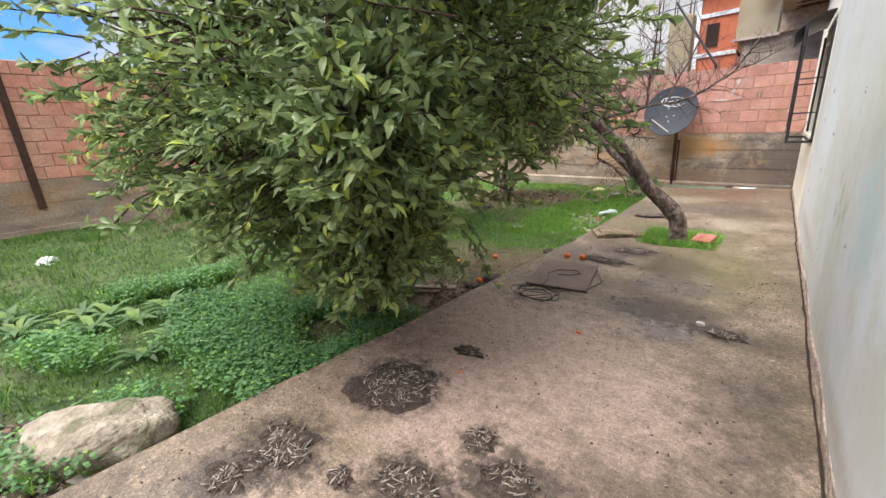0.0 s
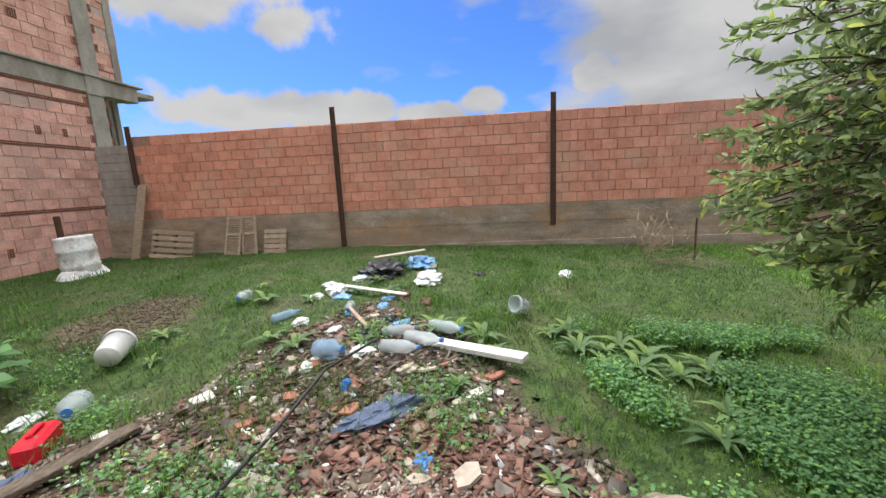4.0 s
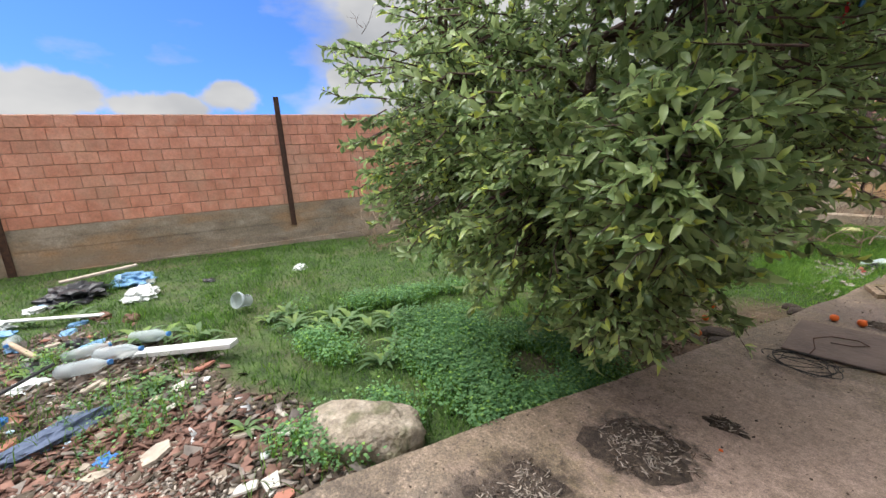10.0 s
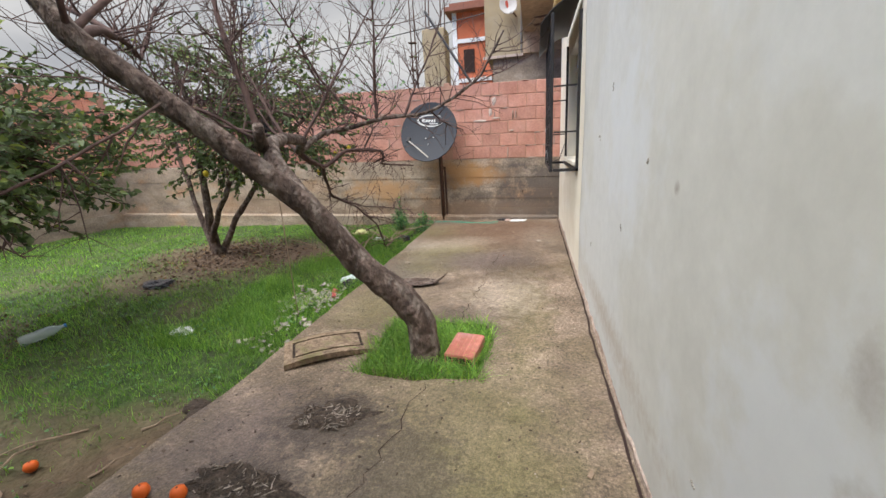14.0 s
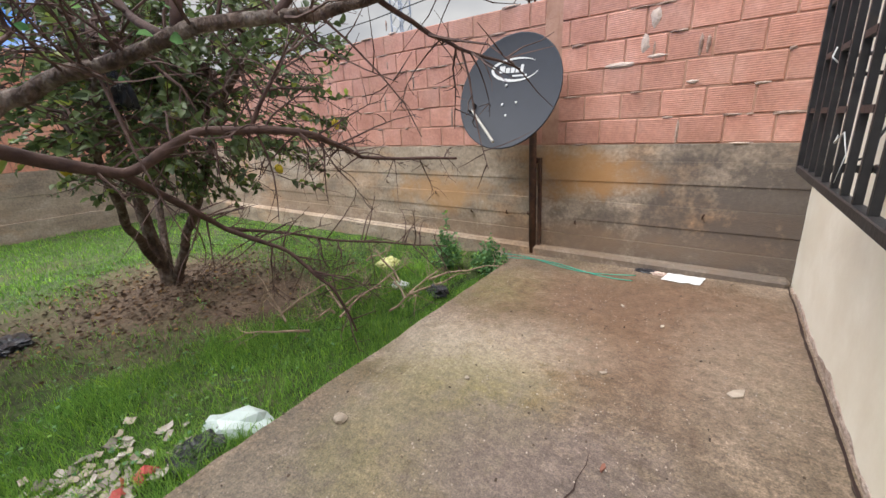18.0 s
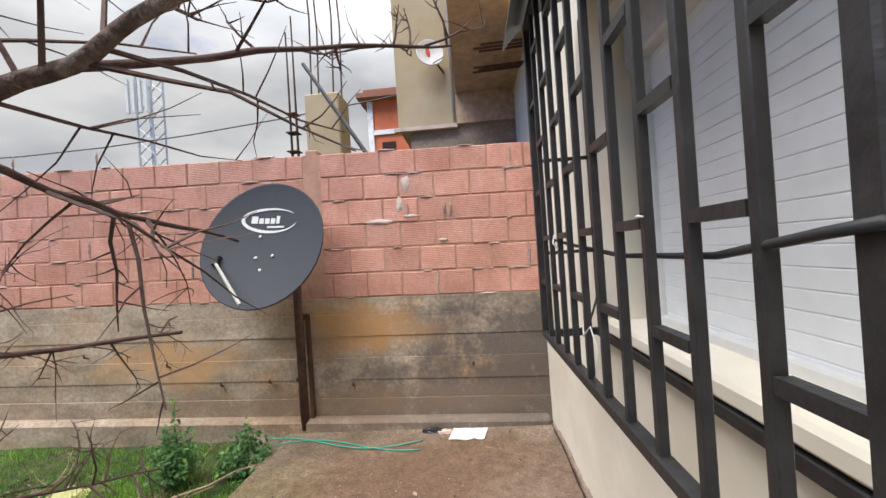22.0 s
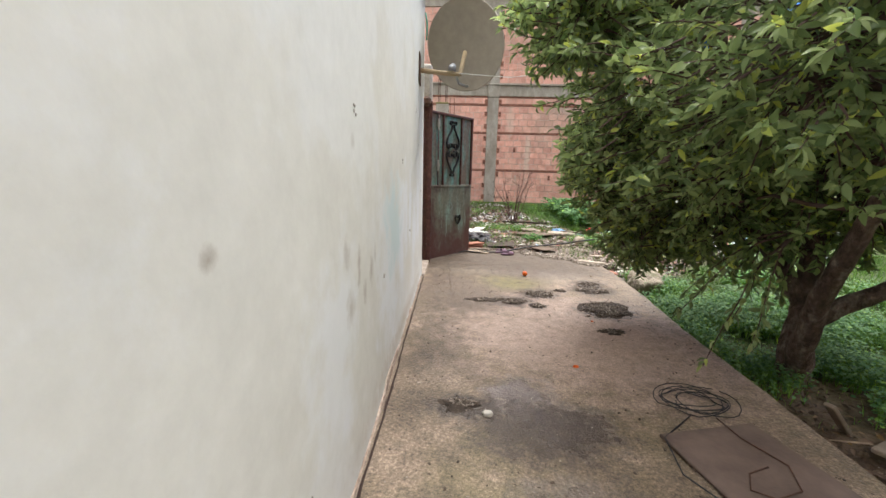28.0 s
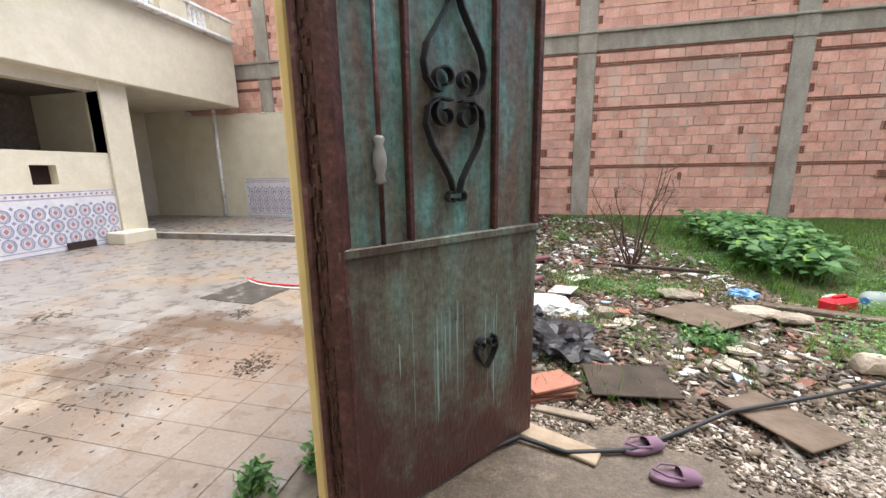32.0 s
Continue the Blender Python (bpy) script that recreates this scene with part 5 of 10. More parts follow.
part("beam", Build().box(-11.3, 12, FY - 0.3, FY + 0.03, 7.0, 7.28, bevel=0.012), M_CONC, facade)
part("slab_edge", Build().box(-11.5, 12, FY - 0.3, FY + 0.1, 7.28, 7.36, bevel=0.015), M_CONC, facade)
part("cantilever_slab", Build().box(-12.6, -10.6, FY - 2.2, FY - 0.35, 4.35, 4.5, bevel=0.02).box(-11.6, -11.5, FY - 0.9, FY - 0.8, 3.0, 4.35).box(-12.3, -12.15, FY - 1.4, FY - 1.25, -0.3, 4.35).box(-11.75, -11.6, FY - 2.1, FY - 1.95, -0.3, 4.35), M_CONC, facade, "concrete slab on thin posts")
mesh_s = unit_brick("brick_pink", 0.298, 0.05, 0.2, M_BRICK_S)
far_s = Build()
edges = sorted(COLS)
bays = [(-10.2, -6.27), (-5.87, -1.95), (-1.55, 2.4), (2.8, 6.75), (7.15, 11.0)]
ROWS = [(0.2, 5, 0.238), (1.46, 6, 0.213), (2.81, 4, 0.228), (3.80, 1, 0.21)]
for x0, x1 in bays:
    for z0, rows, h in ROWS:
        brick_panel(facade, (0, FY, 0), (-1, 0, 0), (0, 1, 0), -x1, -x0, z0, rows, h, 0.315, mesh_s, (0.298, 0.05, 0.2), lambda u, z: x0 == -5.87, far_s, gap=0.017, jig=0.009)
    brick_panel(facade, (0, FY, 0), (-1, 0, 0), (0, 1, 0), -x1, -x0, 4.52, 11, 0.224, 0.315, mesh_s, (0.298, 0.05, 0.2), lambda u, z: False, far_s, gap=0.017, jig=0.009)
brick_panel(facade, (0, FY, 0), (-1, 0, 0), (0, 1, 0), 10.6, 11.25, 4.52, 17, 0.145, 0.3, mesh_s, (0.298, 0.05, 0.2), lambda u, z: False, far_s, gap=0.02, jig=0.02)
brick_panel(facade, (0, FY, 0), (-1, 0, 0), (0, 1, 0), 1.55, 11.2, 7.38, 5, 0.2, 0.315, mesh_s, (0.298, 0.05, 0.2), lambda u, z: False, far_s, gap=0.017, jig=0.009)
part("side_strut", Build().box(-11.2, -11.02, FY - 0.1, FY + 0.03, 4.5, 6.4, bevel=0.01), M_CONC, facade)
ob = part("brick_stretch", far_s, M_BRICK_S2, facade, "further pink bricks")
ob["kind"] = "stuff"


# mortar squeezed out of the joints
b = Build()
for x0, x1 in bays:
    for z0, rows, h in ROWS + [(4.52, 11, 0.224)]:
        for r in range(rows + 1):
            for _ in range(9):
                x, w = rnd.uniform(x0, x1 - 0.15), rnd.uniform(0.03, 0.16)
                t = rnd.uniform(0.004, 0.012)
                z = z0 + r * h + rnd.uniform(-0.004, 0.004)
                b.add([(x, FY, z - t), (x + w * 0.5, FY, z - t * 1.4), (x + w, FY, z - t * 0.5), (x + w, FY, z + t * 0.5), (x + w * 0.4, FY, z + t), (x, FY, z + t * 0.6), (x + w * 0.5, FY + 0.016, z)], [(k, (k + 1) % 6, 6) for k in range(6)])
for _ in range(70):
    x0, x1 = rnd.choice(bays)
    x, z, w, h = rnd.uniform(x0, x1 - 0.3), rnd.uniform(0.4, 3.9), rnd.uniform(0.02, 0.08), rnd.uniform(0.05, 0.3)
    b.add([(x, FY + 0.002, z), (x + w, FY + 0.002, z + 0.01), (x + w * 0.8, FY + 0.002, z - h * 0.6), (x + w * 0.3, FY + 0.002, z - h), (x + w * 0.5, FY + 0.012, z - h * 0.3)], [(0, 4, 1), (1, 4, 2), (2, 4, 3), (3, 4, 0)])
part("mortar_smear", b, M_PALE_MORTAR, facade, "pale mortar squeezed out of the joints")["kind"] = "stuff"


def hollow_strip(b, holes, x0, x1, z0, z1, nz=2, y=FY):
    """A course of brick ends with rows of near-black squares for the shade in the holes."""
    b.box(x0, x1, y - 0.04, y + 0.004, z0, z1)
    s = (z1 - z0) / nz
    x = x0 + 0.01
    while x < x1 - s * 0.6:
        for k in range(nz):
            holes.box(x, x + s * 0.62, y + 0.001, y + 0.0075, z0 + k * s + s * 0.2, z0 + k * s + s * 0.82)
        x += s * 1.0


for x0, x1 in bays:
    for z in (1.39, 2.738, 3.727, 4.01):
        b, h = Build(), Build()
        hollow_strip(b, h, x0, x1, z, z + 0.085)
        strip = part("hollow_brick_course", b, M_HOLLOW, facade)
        part("hole_shade_pattern", h, M_HOLE_SHADE, strip, "near-black squares for the shaded open brick ends")["kind"] = "stuff"
b, h = Build(), Build()
for x in COLS:
    for side in (-1, 1):
        z = 0.35
        while z < 6.8:
            if not (3.9 < z < 4.5) and rnd.random() < 0.8:
                xa = x + side * 0.2 if side > 0 else x - 0.2 - 0.11
                hollow_strip(b, h, xa, xa + 0.11, z, z + 0.17, 4, FY + 0.006)
            z += 0.43
for x0, x1 in bays:
    for _ in range(9):
        x, z = rnd.uniform(x0 + 0.2, x1 - 0.4), rnd.choice([0.6, 1.1, 1.7, 2.1, 3.0, 3.3, 4.8, 5.2, 5.6, 6.1, 6.5])
        w = rnd.choice([0.08, 0.1, 0.2])
        hollow_strip(b, h, x, x + w, z, z + 0.17, 4, FY + 0.006)
ends = part("brick_end_course", b, M_HOLLOW, facade, "end-on hollow bricks beside the columns")
ends["kind"] = "stuff"
part("hole_shade_pattern", h, M_HOLE_SHADE, ends)["kind"] = "stuff"

# ---- balustrade wall ----
P0, P1 = Vector((0.12, 2.2, 0)), Vector((-0.385, -6.75, 0))
BU = (P1 - P0).normalized()
BN = Vector((BU.y, -BU.x, 0))
BL = (P1 - P0).length
BM = Matrix(((BU.x, BN.x, 0, P0.x), (BU.y, BN.y, 0, P0.y), (0, 0, 1, 0), (0, 0, 0, 1)))
bal = thing("balustrade_wall", "brick garden wall topped by a whitewashed balustrade", "wall", m=BM, kind="structure")
part("mortar_bed", Build().box(0, BL, -0.09, -0.005, -0.4, 1.29), M_WALLMORTAR, bal)
part("plinth", Build().box(0.0, 4.5, -0.05, 0.07, -0.4, 0.10, bevel=0.03), M_WALLMORTAR, bal, "rough pinkish cement plinth")
mesh_b = unit_brick("brick_balustrade", 0.298, 0.07, 0.2, M_BRICK_B)
brick_panel(bal, (0, 0, 0), (1, 0, 0), (0, 1, 0), 0.0, 4.6, -0.05, 6, 0.222, 0.335, mesh_b, (0.298, 0.07, 0.2), lambda u, z: True, None, gap=0.009, jig=0.0035)
brick_panel(bal, (0, 0, 0), (1, 0, 0), (0, 1, 0), 4.8, BL, -0.05, 6, 0.222, 0.335, mesh_b, (0.298, 0.07, 0.2), lambda u, z: True, None, gap=0.009, jig=0.0035)
part("render_back", Build().box(0, BL, -0.115, -0.09, -0.3, 1.29), M_CREAM, bal, "cream render on the courtyard side")
b = Build()
u = 0.0
while u < BL - 0.1:
    w = rnd.uniform(0.05, 0.16)
    b.box(u, min(u + w, BL), -0.11, rnd.uniform(0.005, 0.04), 1.285, 1.335 + rnd.uniform(-0.012, 0.012), bevel=0.012)
    u += w
part("mortar_ledge", b, M_CONC, bal, "ragged mortar ledge")
part("lower_rail", Build().box(0, BL, -0.11, 0.045, 1.335, 1.365, bevel=0.012), M_WHITE, bal)
part("middle_rail", Build().box(0, BL, -0.11, 0.05, 1.465, 1.50, bevel=0.015), M_WHITE, bal)
part("middle_rail", Build().box(0, BL, -0.11, 0.06, 1.512, 1.555, bevel=0.018), M_WHITE, bal)
part("top_rail", Build().box(0, BL, -0.115, 0.06, 1.86, 1.975, bevel=0.015), M_WHITE, bal, "chipped whitewashed top rail")
part("top_rail_lip", Build().box(0, BL, -0.11, 0.03, 1.835, 1.858, bevel=0.008), M_WHITE, bal)
prof = [(0.057, 0.0), (0.0575, 0.03), (0.055, 0.07), (0.049, 0.105), (0.0455, 0.128), (0.0435, 0.132), (0.0435, 0.136), (0.0465, 0.14), (0.051, 0.17), (0.0515, 0.19), (0.046, 0.212), (0.037, 0.23), (0.035, 0.242), (0.041, 0.258), (0.05, 0.272), (0.051, 0.28)]
mesh_bal = Build().lathe(prof, 12).mesh("baluster", M_WHITE, True)
small = [(0.046, 0.0), (0.048, 0.012), (0.042, 0.02), (0.055, 0.05), (0.054, 0.075), (0.044, 0.09), (0.048, 0.1)]
mesh_small = Build().lathe(small, 10).mesh("short_baluster", M_WHITE, True)
u = 0.07
while u < BL - 0.05:
    if not 4.5 < u < 4.9:
        ob = part("baluster", mesh_bal, None, bal)
        ob.matrix_basis = pose(u, -0.04, 1.555)
        ob = part("short_baluster", mesh_small, None, bal)
        ob.matrix_basis = pose(u, -0.03, 1.365)
    u += 0.118
pil = part("pillar", Build().box(4.52, 4.84, -0.26, 0.06, 1.975, 3.06, bevel=0.012), M_CONC, bal, "cracked concrete pillar with mossy top")
part("pilaster", Build().box(4.64, 4.78, -0.05, 0.075, -0.3, 1.975, bevel=0.01), M_CONC, pil)
part("moss", Build().box(4.515, 4.845, -0.265, 0.065, 3.03, 3.08, bevel=0.015), material("moss", [(0.3, (0.07, 0.07, 0.02)), (0.7, (0.20, 0.18, 0.05))], scale=30, bump=0.6), pil)
for du, dv in ((4.57, -0.2), (4.6, -0.02), (4.74, -0.18), (4.79, 0.0)):
    part("rebar", Build().tube([(du, dv, 2.9), (du + 0.02, dv, 3.6), (du + rnd.uniform(-0.05, 0.05), dv + 0.02, 4.6)], 0.009, 6), M_STEEL, pil, "rusty steel bar")
pts = [(4.7 + 0.05 * math.sin(z * 6) - (z - 2) * 0.03, 0.062, z) for z in np.arange(2.0, 2.95, 0.06)]
part("crack", Build().tube(pts, 0.006, 4), M_HOLE_SHADE, pil)


def urn(u, s=1.0):
    t = thing("urn", "whitewashed fluted concrete urn on the rail", "urn", "urns on the balustrade", BM @ pose(u, -0.08, 1.973))
    b = Build()
    prof = [(0.09, 0), (0.09, 0.03), (0.05, 0.06), (0.05, 0.09), (0.10, 0.14), (0.155, 0.22), (0.175, 0.33), (0.17, 0.37), (0.19, 0.385), (0.19, 0.42), (0.17, 0.42), (0.14, 0.36), (0.02, 0.34)]
    sides = 40
    v, f = [], []
    for i, (r, z) in enumerate(prof):
        for k in range(sides):
            flute = 1 - (0.05 * (k % 2) if 4 <= i <= 6 else 0)
            a = 2 * math.pi * k / sides
            v.append((r * s * flute * math.cos(a), r * s * flute * math.sin(a), z * s))
    for i in range(len(prof) - 1):
        for k in range(sides):
            f.append((i * sides + k, i * sides + (k + 1) % sides, (i + 1) * sides + (k + 1) % sides, (i + 1) * sides + k))
    f.append(tuple(range(sides))[::-1])
    b.add(v, f)
    part("bowl", b, M_WHITE, t, smooth=False)


urn(2.32, 1.25)
urn(6.35, 0.92)
fin = thing("finial", "small pine-cone concrete finial on the rail", "finial", m=BM @ pose(7.7, -0.08, 1.973))
part("cone", Build().lathe([(0.05, 0), (0.05, 0.03), (0.03, 0.05), (0.08, 0.12), (0.07, 0.2), (0.02, 0.28)], 10), M_CONC, fin)

# cream court wall with tiled dado behind the balustrade
court = solid("wall_court", Build().box(-0.55, 9.6, -6.74, -6.5, -0.3, 3.05), M_CREAM, "cream court wall with stained top", "wall", "structure")
b = Build()
for x in np.arange(-0.52, 9.5, 0.16):
    b.box(x, x + 0.14, -6.73, -6.49, 3.05, 3.05 + rnd.uniform(0.03, 0.06), bevel=0.02)
part("scalloped_top", b, M_CREAM, court)
for x in (-0.35, -0.2, 3.6, 3.75):
    part("rebar", Build().tube([(x, -6.6, 3.0), (x + 0.02, -6.6, 3.95)], 0.01, 6), M_STEEL, court)

# ---- court behind the gate ----
M_TILE_FLOOR = material("court_tile", [(0.25, (0.12, 0.10, 0.088)), (0.5, (0.215, 0.195, 0.182)), (0.8, (0.31, 0.29, 0.275))], scale=5, detail=9, rough=0.3, rough_var=0.2, bump=0.25, bump_scale=60, spread=0.10, grain=0.35, tint=(0.30, 0.20, 0.12), tint_scale=0.8, tint_amount=0.6, tint_from=0.5, tint_to=0.65)
BROWN = (0.11, 0.07, 0.048)
blot(M_TILE_FLOOR, [((1.7, 0.72, 0), (1.3, 0.16, 1), BROWN, 0.85), ((1.5, 1.1, 0), (1.2, 0.5, 1), (0.16, 0.10, 0.07), 0.6), ((2.5, 0.9, 0), (0.35, 0.6, 1), BROWN, 0.7), ((2.35, 1.55, 0), (0.4, 0.35, 1), BROWN, 0.7), ((1.9, 2.1, 0), (0.35, 0.5, 1), (0.12, 0.09, 0.07), 0.7), ((1.9, 2.2, 0), (0.5, 0.3, 1), (0.2, 0.15, 0.12), 0.6), ((1.4, 1.4, 0), (0.6, 0.5, 1), (0.27, 0.19, 0.14), 0.5), ((1.0, 2.0, 0), (0.8, 0.6, 1), (0.30, 0.22, 0.17), 0.5), ((3.6, 1.2, 0), (0.5, 0.25, 1), BROWN, 0.5)], None, 5.0, (1.5, 2.1))
M_GROUT = plain("dirty_grout", (0.15, 0.125, 0.105), 0.7, var=0.4, bump=0.3)
floor = solid("floor_court", Build().box(0.22, 8.6, -3.35, 3.25, -0.34, 0.004), M_GROUT, "wet pale tiled court floor", "floor", "structure")
mesh_t = Build().box(-0.1635, 0.1635, -0.117, 0.117, 0, 0.012, bevel=0.002).mesh("floor_tile", M_TILE_FLOOR)
far_t = Build()
for i in range(25):
    for j in range(27):
        x, y = 0.555 + i * 0.33, 3.05 - j * 0.236
        if x < 5.2 and y > -1.2:
            ob = new("tile", mesh_t)
            ob.parent = floor
            ob.matrix_basis = pose(x, y, 0.004 + rnd.uniform(0, 0.001))
        elif x < 8.5 and y > -3.2:
            far_t.box(x - 0.1635, x + 0.1635, y - 0.117, y + 0.117, 0.004, 0.0165)
part("tile_stretch", far_t, M_TILE_FLOOR, floor)["kind"] = "stuff"
terrace = solid("floor_terrace", Build().box(-0.3, 9.4, -6.5, -3.35, -0.3, 0.13, bevel=0.01), M_TILE_FLOOR, "raised wet terrace behind a low step", "floor", "structure")
part("hose", Build().tube([(0.3 + 0.25 * k, -3.3 + 0.02 * math.sin(k), 0.145) for k in range(30)], 0.012, 6), M_PLASTIC_W, terrace, "white hose along the step")
M_TILE = material("dado_tile", [(0.3, (0.60, 0.60, 0.66)), (0.7, (0.72, 0.71, 0.74))], scale=6, rough=0.25, bump=0.05)
M_TILE_BLUE = plain("dado_blue", (0.27, 0.28, 0.42), 0.3)
M_TILE_RED = plain("dado_red", (0.42, 0.20, 0.20), 0.3)


def dado(parent, m, length, height):
    """Patterned glazed tiles: rings with a red lozenge, blue crosses between, banded top and foot."""
    back = part("dado", Build().box(0, length, -0.02, 0.0, 0, height, m), M_TILE, parent, "glazed tiles with blue and red ornaments")
    rings_, reds = Build(), Build()
    p = 0.245
    for k in range(int(length / p)):
        for z in (0.13, 0.13 + p, 0.13 + 2 * p):
            c = ((k + 0.5) * p, z + p / 2)
            for rad, wide in ((0.098, 0.02), (0.07, 0.009)):
                pts = [m @ Vector((c[0] + rad * math.cos(a), 0.002, c[1] + rad * 1.12 * math.sin(a))) for a in np.linspace(0, 2 * math.pi, 9)]
                rings_.ribbon(pts, m.to_3x3() @ Vector((0, 1, 0)), 0.003, wide)
            reds.add([m @ Vector((c[0] + dx, 0.004, c[1] + dz)) for dx, dz in ((-0.04, 0), (0, -0.052), (0.04, 0), (0, 0.052))], [(0, 1, 2, 3)])
            x2, z2 = c[0] + p / 2, c[1] + p / 2
            rings_.add([m @ Vector((x2 + dx, 0.004, z2 + dz)) for dx, dz in ((-0.036, 0), (0, -0.036), (0.036, 0), (0, 0.036))], [(0, 1, 2, 3)])
    for z in (0.02, 0.1, height - 0.12, height - 0.02):
        rings_.box(0, length, 0.0, 0.004, z, z + 0.014, m)
    for k in range(int(length / 0.1)):
        reds.add([m @ Vector((k * 0.1 + dx, 0.004, height - 0.065 + dz)) for dx, dz in ((0.02, 0), (0.05, -0.025), (0.08, 0), (0.05, 0.025))], [(0, 1, 2, 3)])
    part("ornament", rings_, M_TILE_BLUE, back)["kind"] = "stuff"
    part("ornament", reds, M_TILE_RED, back)["kind"] = "stuff"


dado(court, Matrix.Translation((3.0, -6.475, 0.13)), 4.75, 1.13)
villa = thing("villa", "two-storey cream house with balcony and open garage", "house")
VX = 7.9
b = Build()
wall_with_openings(b, VX, 0.3, -3.35, 3.5, -0.3, 3.25, [(-2.85, 3.5, 1.85, 3.05), (-1.9, -1.5, 1.25, 1.6)])
part("front_wall", b, M_CREAM, villa, "cream plaster wall with a wide dark opening")
part("corner_pillar", Build().box(VX - 0.06, VX + 0.36, -3.4, -2.85, -0.3, 3.25, bevel=0.01), M_CREAM, villa)
part("upper_storey", Build().box(VX - 0.25, VX + 5, -6.48, 3.5, 3.25, 4.9, bevel=0.02), M_CREAM, villa)
part("balcony_ledge", Build().box(VX - 0.42, VX + 0.1, -6.48, 3.5, 4.9, 4.98, bevel=0.02), M_WHITE, villa)
part("balcony_rail", Build().box(VX - 0.42, VX - 0.22, -6.48, 3.5, 5.38, 5.46, bevel=0.02), M_WHITE, villa)
for y in np.arange(-6.3, 3.3, 0.14):
    if int((y + 6.3) / 0.7) % 2:
        ob = part("baluster", mesh_bal, None, villa)
        ob.matrix_basis = pose(VX - 0.32, y, 4.98) @ Matrix.Diagonal((1, 1, 1.43, 1))
for k in range(7):
    y = -6.3 + k * 1.4
    part("balcony_panel", Build().box(VX - 0.4, VX - 0.24, y, y + 0.7, 4.98, 5.38), M_CREAM, villa)
part("back_storey", Build().box(VX + 1.5, VX + 5, -6.4, 3.5, 4.98, 7.6), M_CREAM, villa)
for x0, x1, y0, y1 in ((VX + 3.2, VX + 3.4, -6.5, -3.4), (VX + 0.3, VX + 4.4, -3.4, -3.2), (9.61, VX + 3.4, -6.74, -6.5)):
    part("garage_wall", Build().box(x0, x1, y0, y1, 0.1, 3.25), M_CREAM, villa, "plain cream wall of the open garage")
part("garage_floor", Build().box(VX - 0.02, VX + 4.2, -6.5, -3.4, -0.1, 0.134), M_TILE_FLOOR, villa)
# Room walls are coloured dark in place of the shade inside.
part("room_behind", Build().box(VX + 2.4, VX + 2.5, -3.2, 3.5, 0, 3.25).box(VX + 0.3, VX + 2.4, -3.2, 3.5, 0, 0.1).box(VX + 0.3, VX + 2.4, -3.2, 3.5, 3.15, 3.24).box(VX + 0.3, VX + 2.4, 3.4, 3.5, 0, 3.24), plain("shaded_room_wall", (0.20, 0.17, 0.15), 0.9, var=0.3), villa, "room behind the opening, walls coloured dark for its shade")
# Near-black plate at the back of the hole replaces its inner shade.
part("vent_hole", Build().box(VX + 0.2, VX + 0.3, -1.9, -1.5, 1.25, 1.6), M_HOLE_SHADE, villa)
part("drainpipe", Build().tube([(VX + 0.6, -6.42, 0.13), (VX + 0.6, -6.42, 3.25)], 0.05, 10), M_WHITE, villa, "white drainpipe", True)
dado(villa, Matrix(((0, -1, 0, VX - 0.001), (1, 0, 0, -2.84), (0, 0, 1, 0.0), (0, 0, 0, 1))), 6.3, 1.12)
part("bench_block", Build().box(VX - 0.5, VX - 0.03, -3.2, -2.5, 0, 0.25, bevel=0.02), M_CREAM, villa)
# Near-black plate on the wall face stands for a shaded drain opening.
part("drain_hole", Build().box(VX - 0.04, VX - 0.026, -2.3, -1.8, 0.0, 0.16), M_HOLE_SHADE, villa)
hatch = thing("manhole_cover", "grey concrete hatch set in the court tiles", "hatch")
part("slab", Build().box(-0.37, 0.37, -0.35, 0.35, 0, 0.012, bevel=0.004), material("damp_cement", [(0.3, (0.035, 0.03, 0.025)), (0.55, (0.06, 0.05, 0.042)), (0.72, (0.20, 0.18, 0.16))], scale=7, detail=9, rough=0.8, bump=0.6, bump_scale=40), hatch)
hatch.matrix_basis = pose(2.58, -0.2, 0.012, 0, 0, -5)
hose = thing("garden_hose", "loose red and white hose on the tiles", "hose")
for k, mt in ((0, M_RED), (0.1, M_PLASTIC_W)):
    part("hose", Build().tube([(2.3 - k + 0.9 * math.cos(a), -1.0 + 0.5 * math.sin(a) + k, 0.03) for a in np.linspace(0.6, 4.6, 22)], 0.011, 6), mt, hose, smooth=True)
court_litter = solid("leaf_litter", Build(), None, "wet leaf litter on the court tiles", "litter", "stuff")
b = Build()
for cx, cy, s, n in ((4.05, 0.93, 0.2, 90), (2.15, 0.42, 0.12, 80), (1.3, 1.31, 0.16, 120), (1.9, 2.0, 0.5, 70), (2.2, 1.6, 0.4, 40), (1.2, 1.0, 1.2, 60), (3.2, 1.4, 1.4, 50)):
    for _ in range(n):
        x, y = rnd.gauss(cx, s * 0.5), rnd.gauss(cy, s * 0.5)
        if x > 0.4:
            b.box(-0.012, 0.012, -0.006, 0.006, 0, 0.003, pose(x, y, 0.017, rnd.gauss(0, 12), rnd.gauss(0, 12), rnd.uniform(0, 180)) @ Matrix.Diagonal((rnd.uniform(0.3, 1.6), rnd.uniform(0.4, 1.3), 1, 1)))
part("leaves", b, M_DIRT, court_litter)
solid("wall_court_east", Build().box(8.2, 12, 3.5, 3.7, -0.3, 6), M_CREAM, "cream wall closing the court", "wall", "structure")


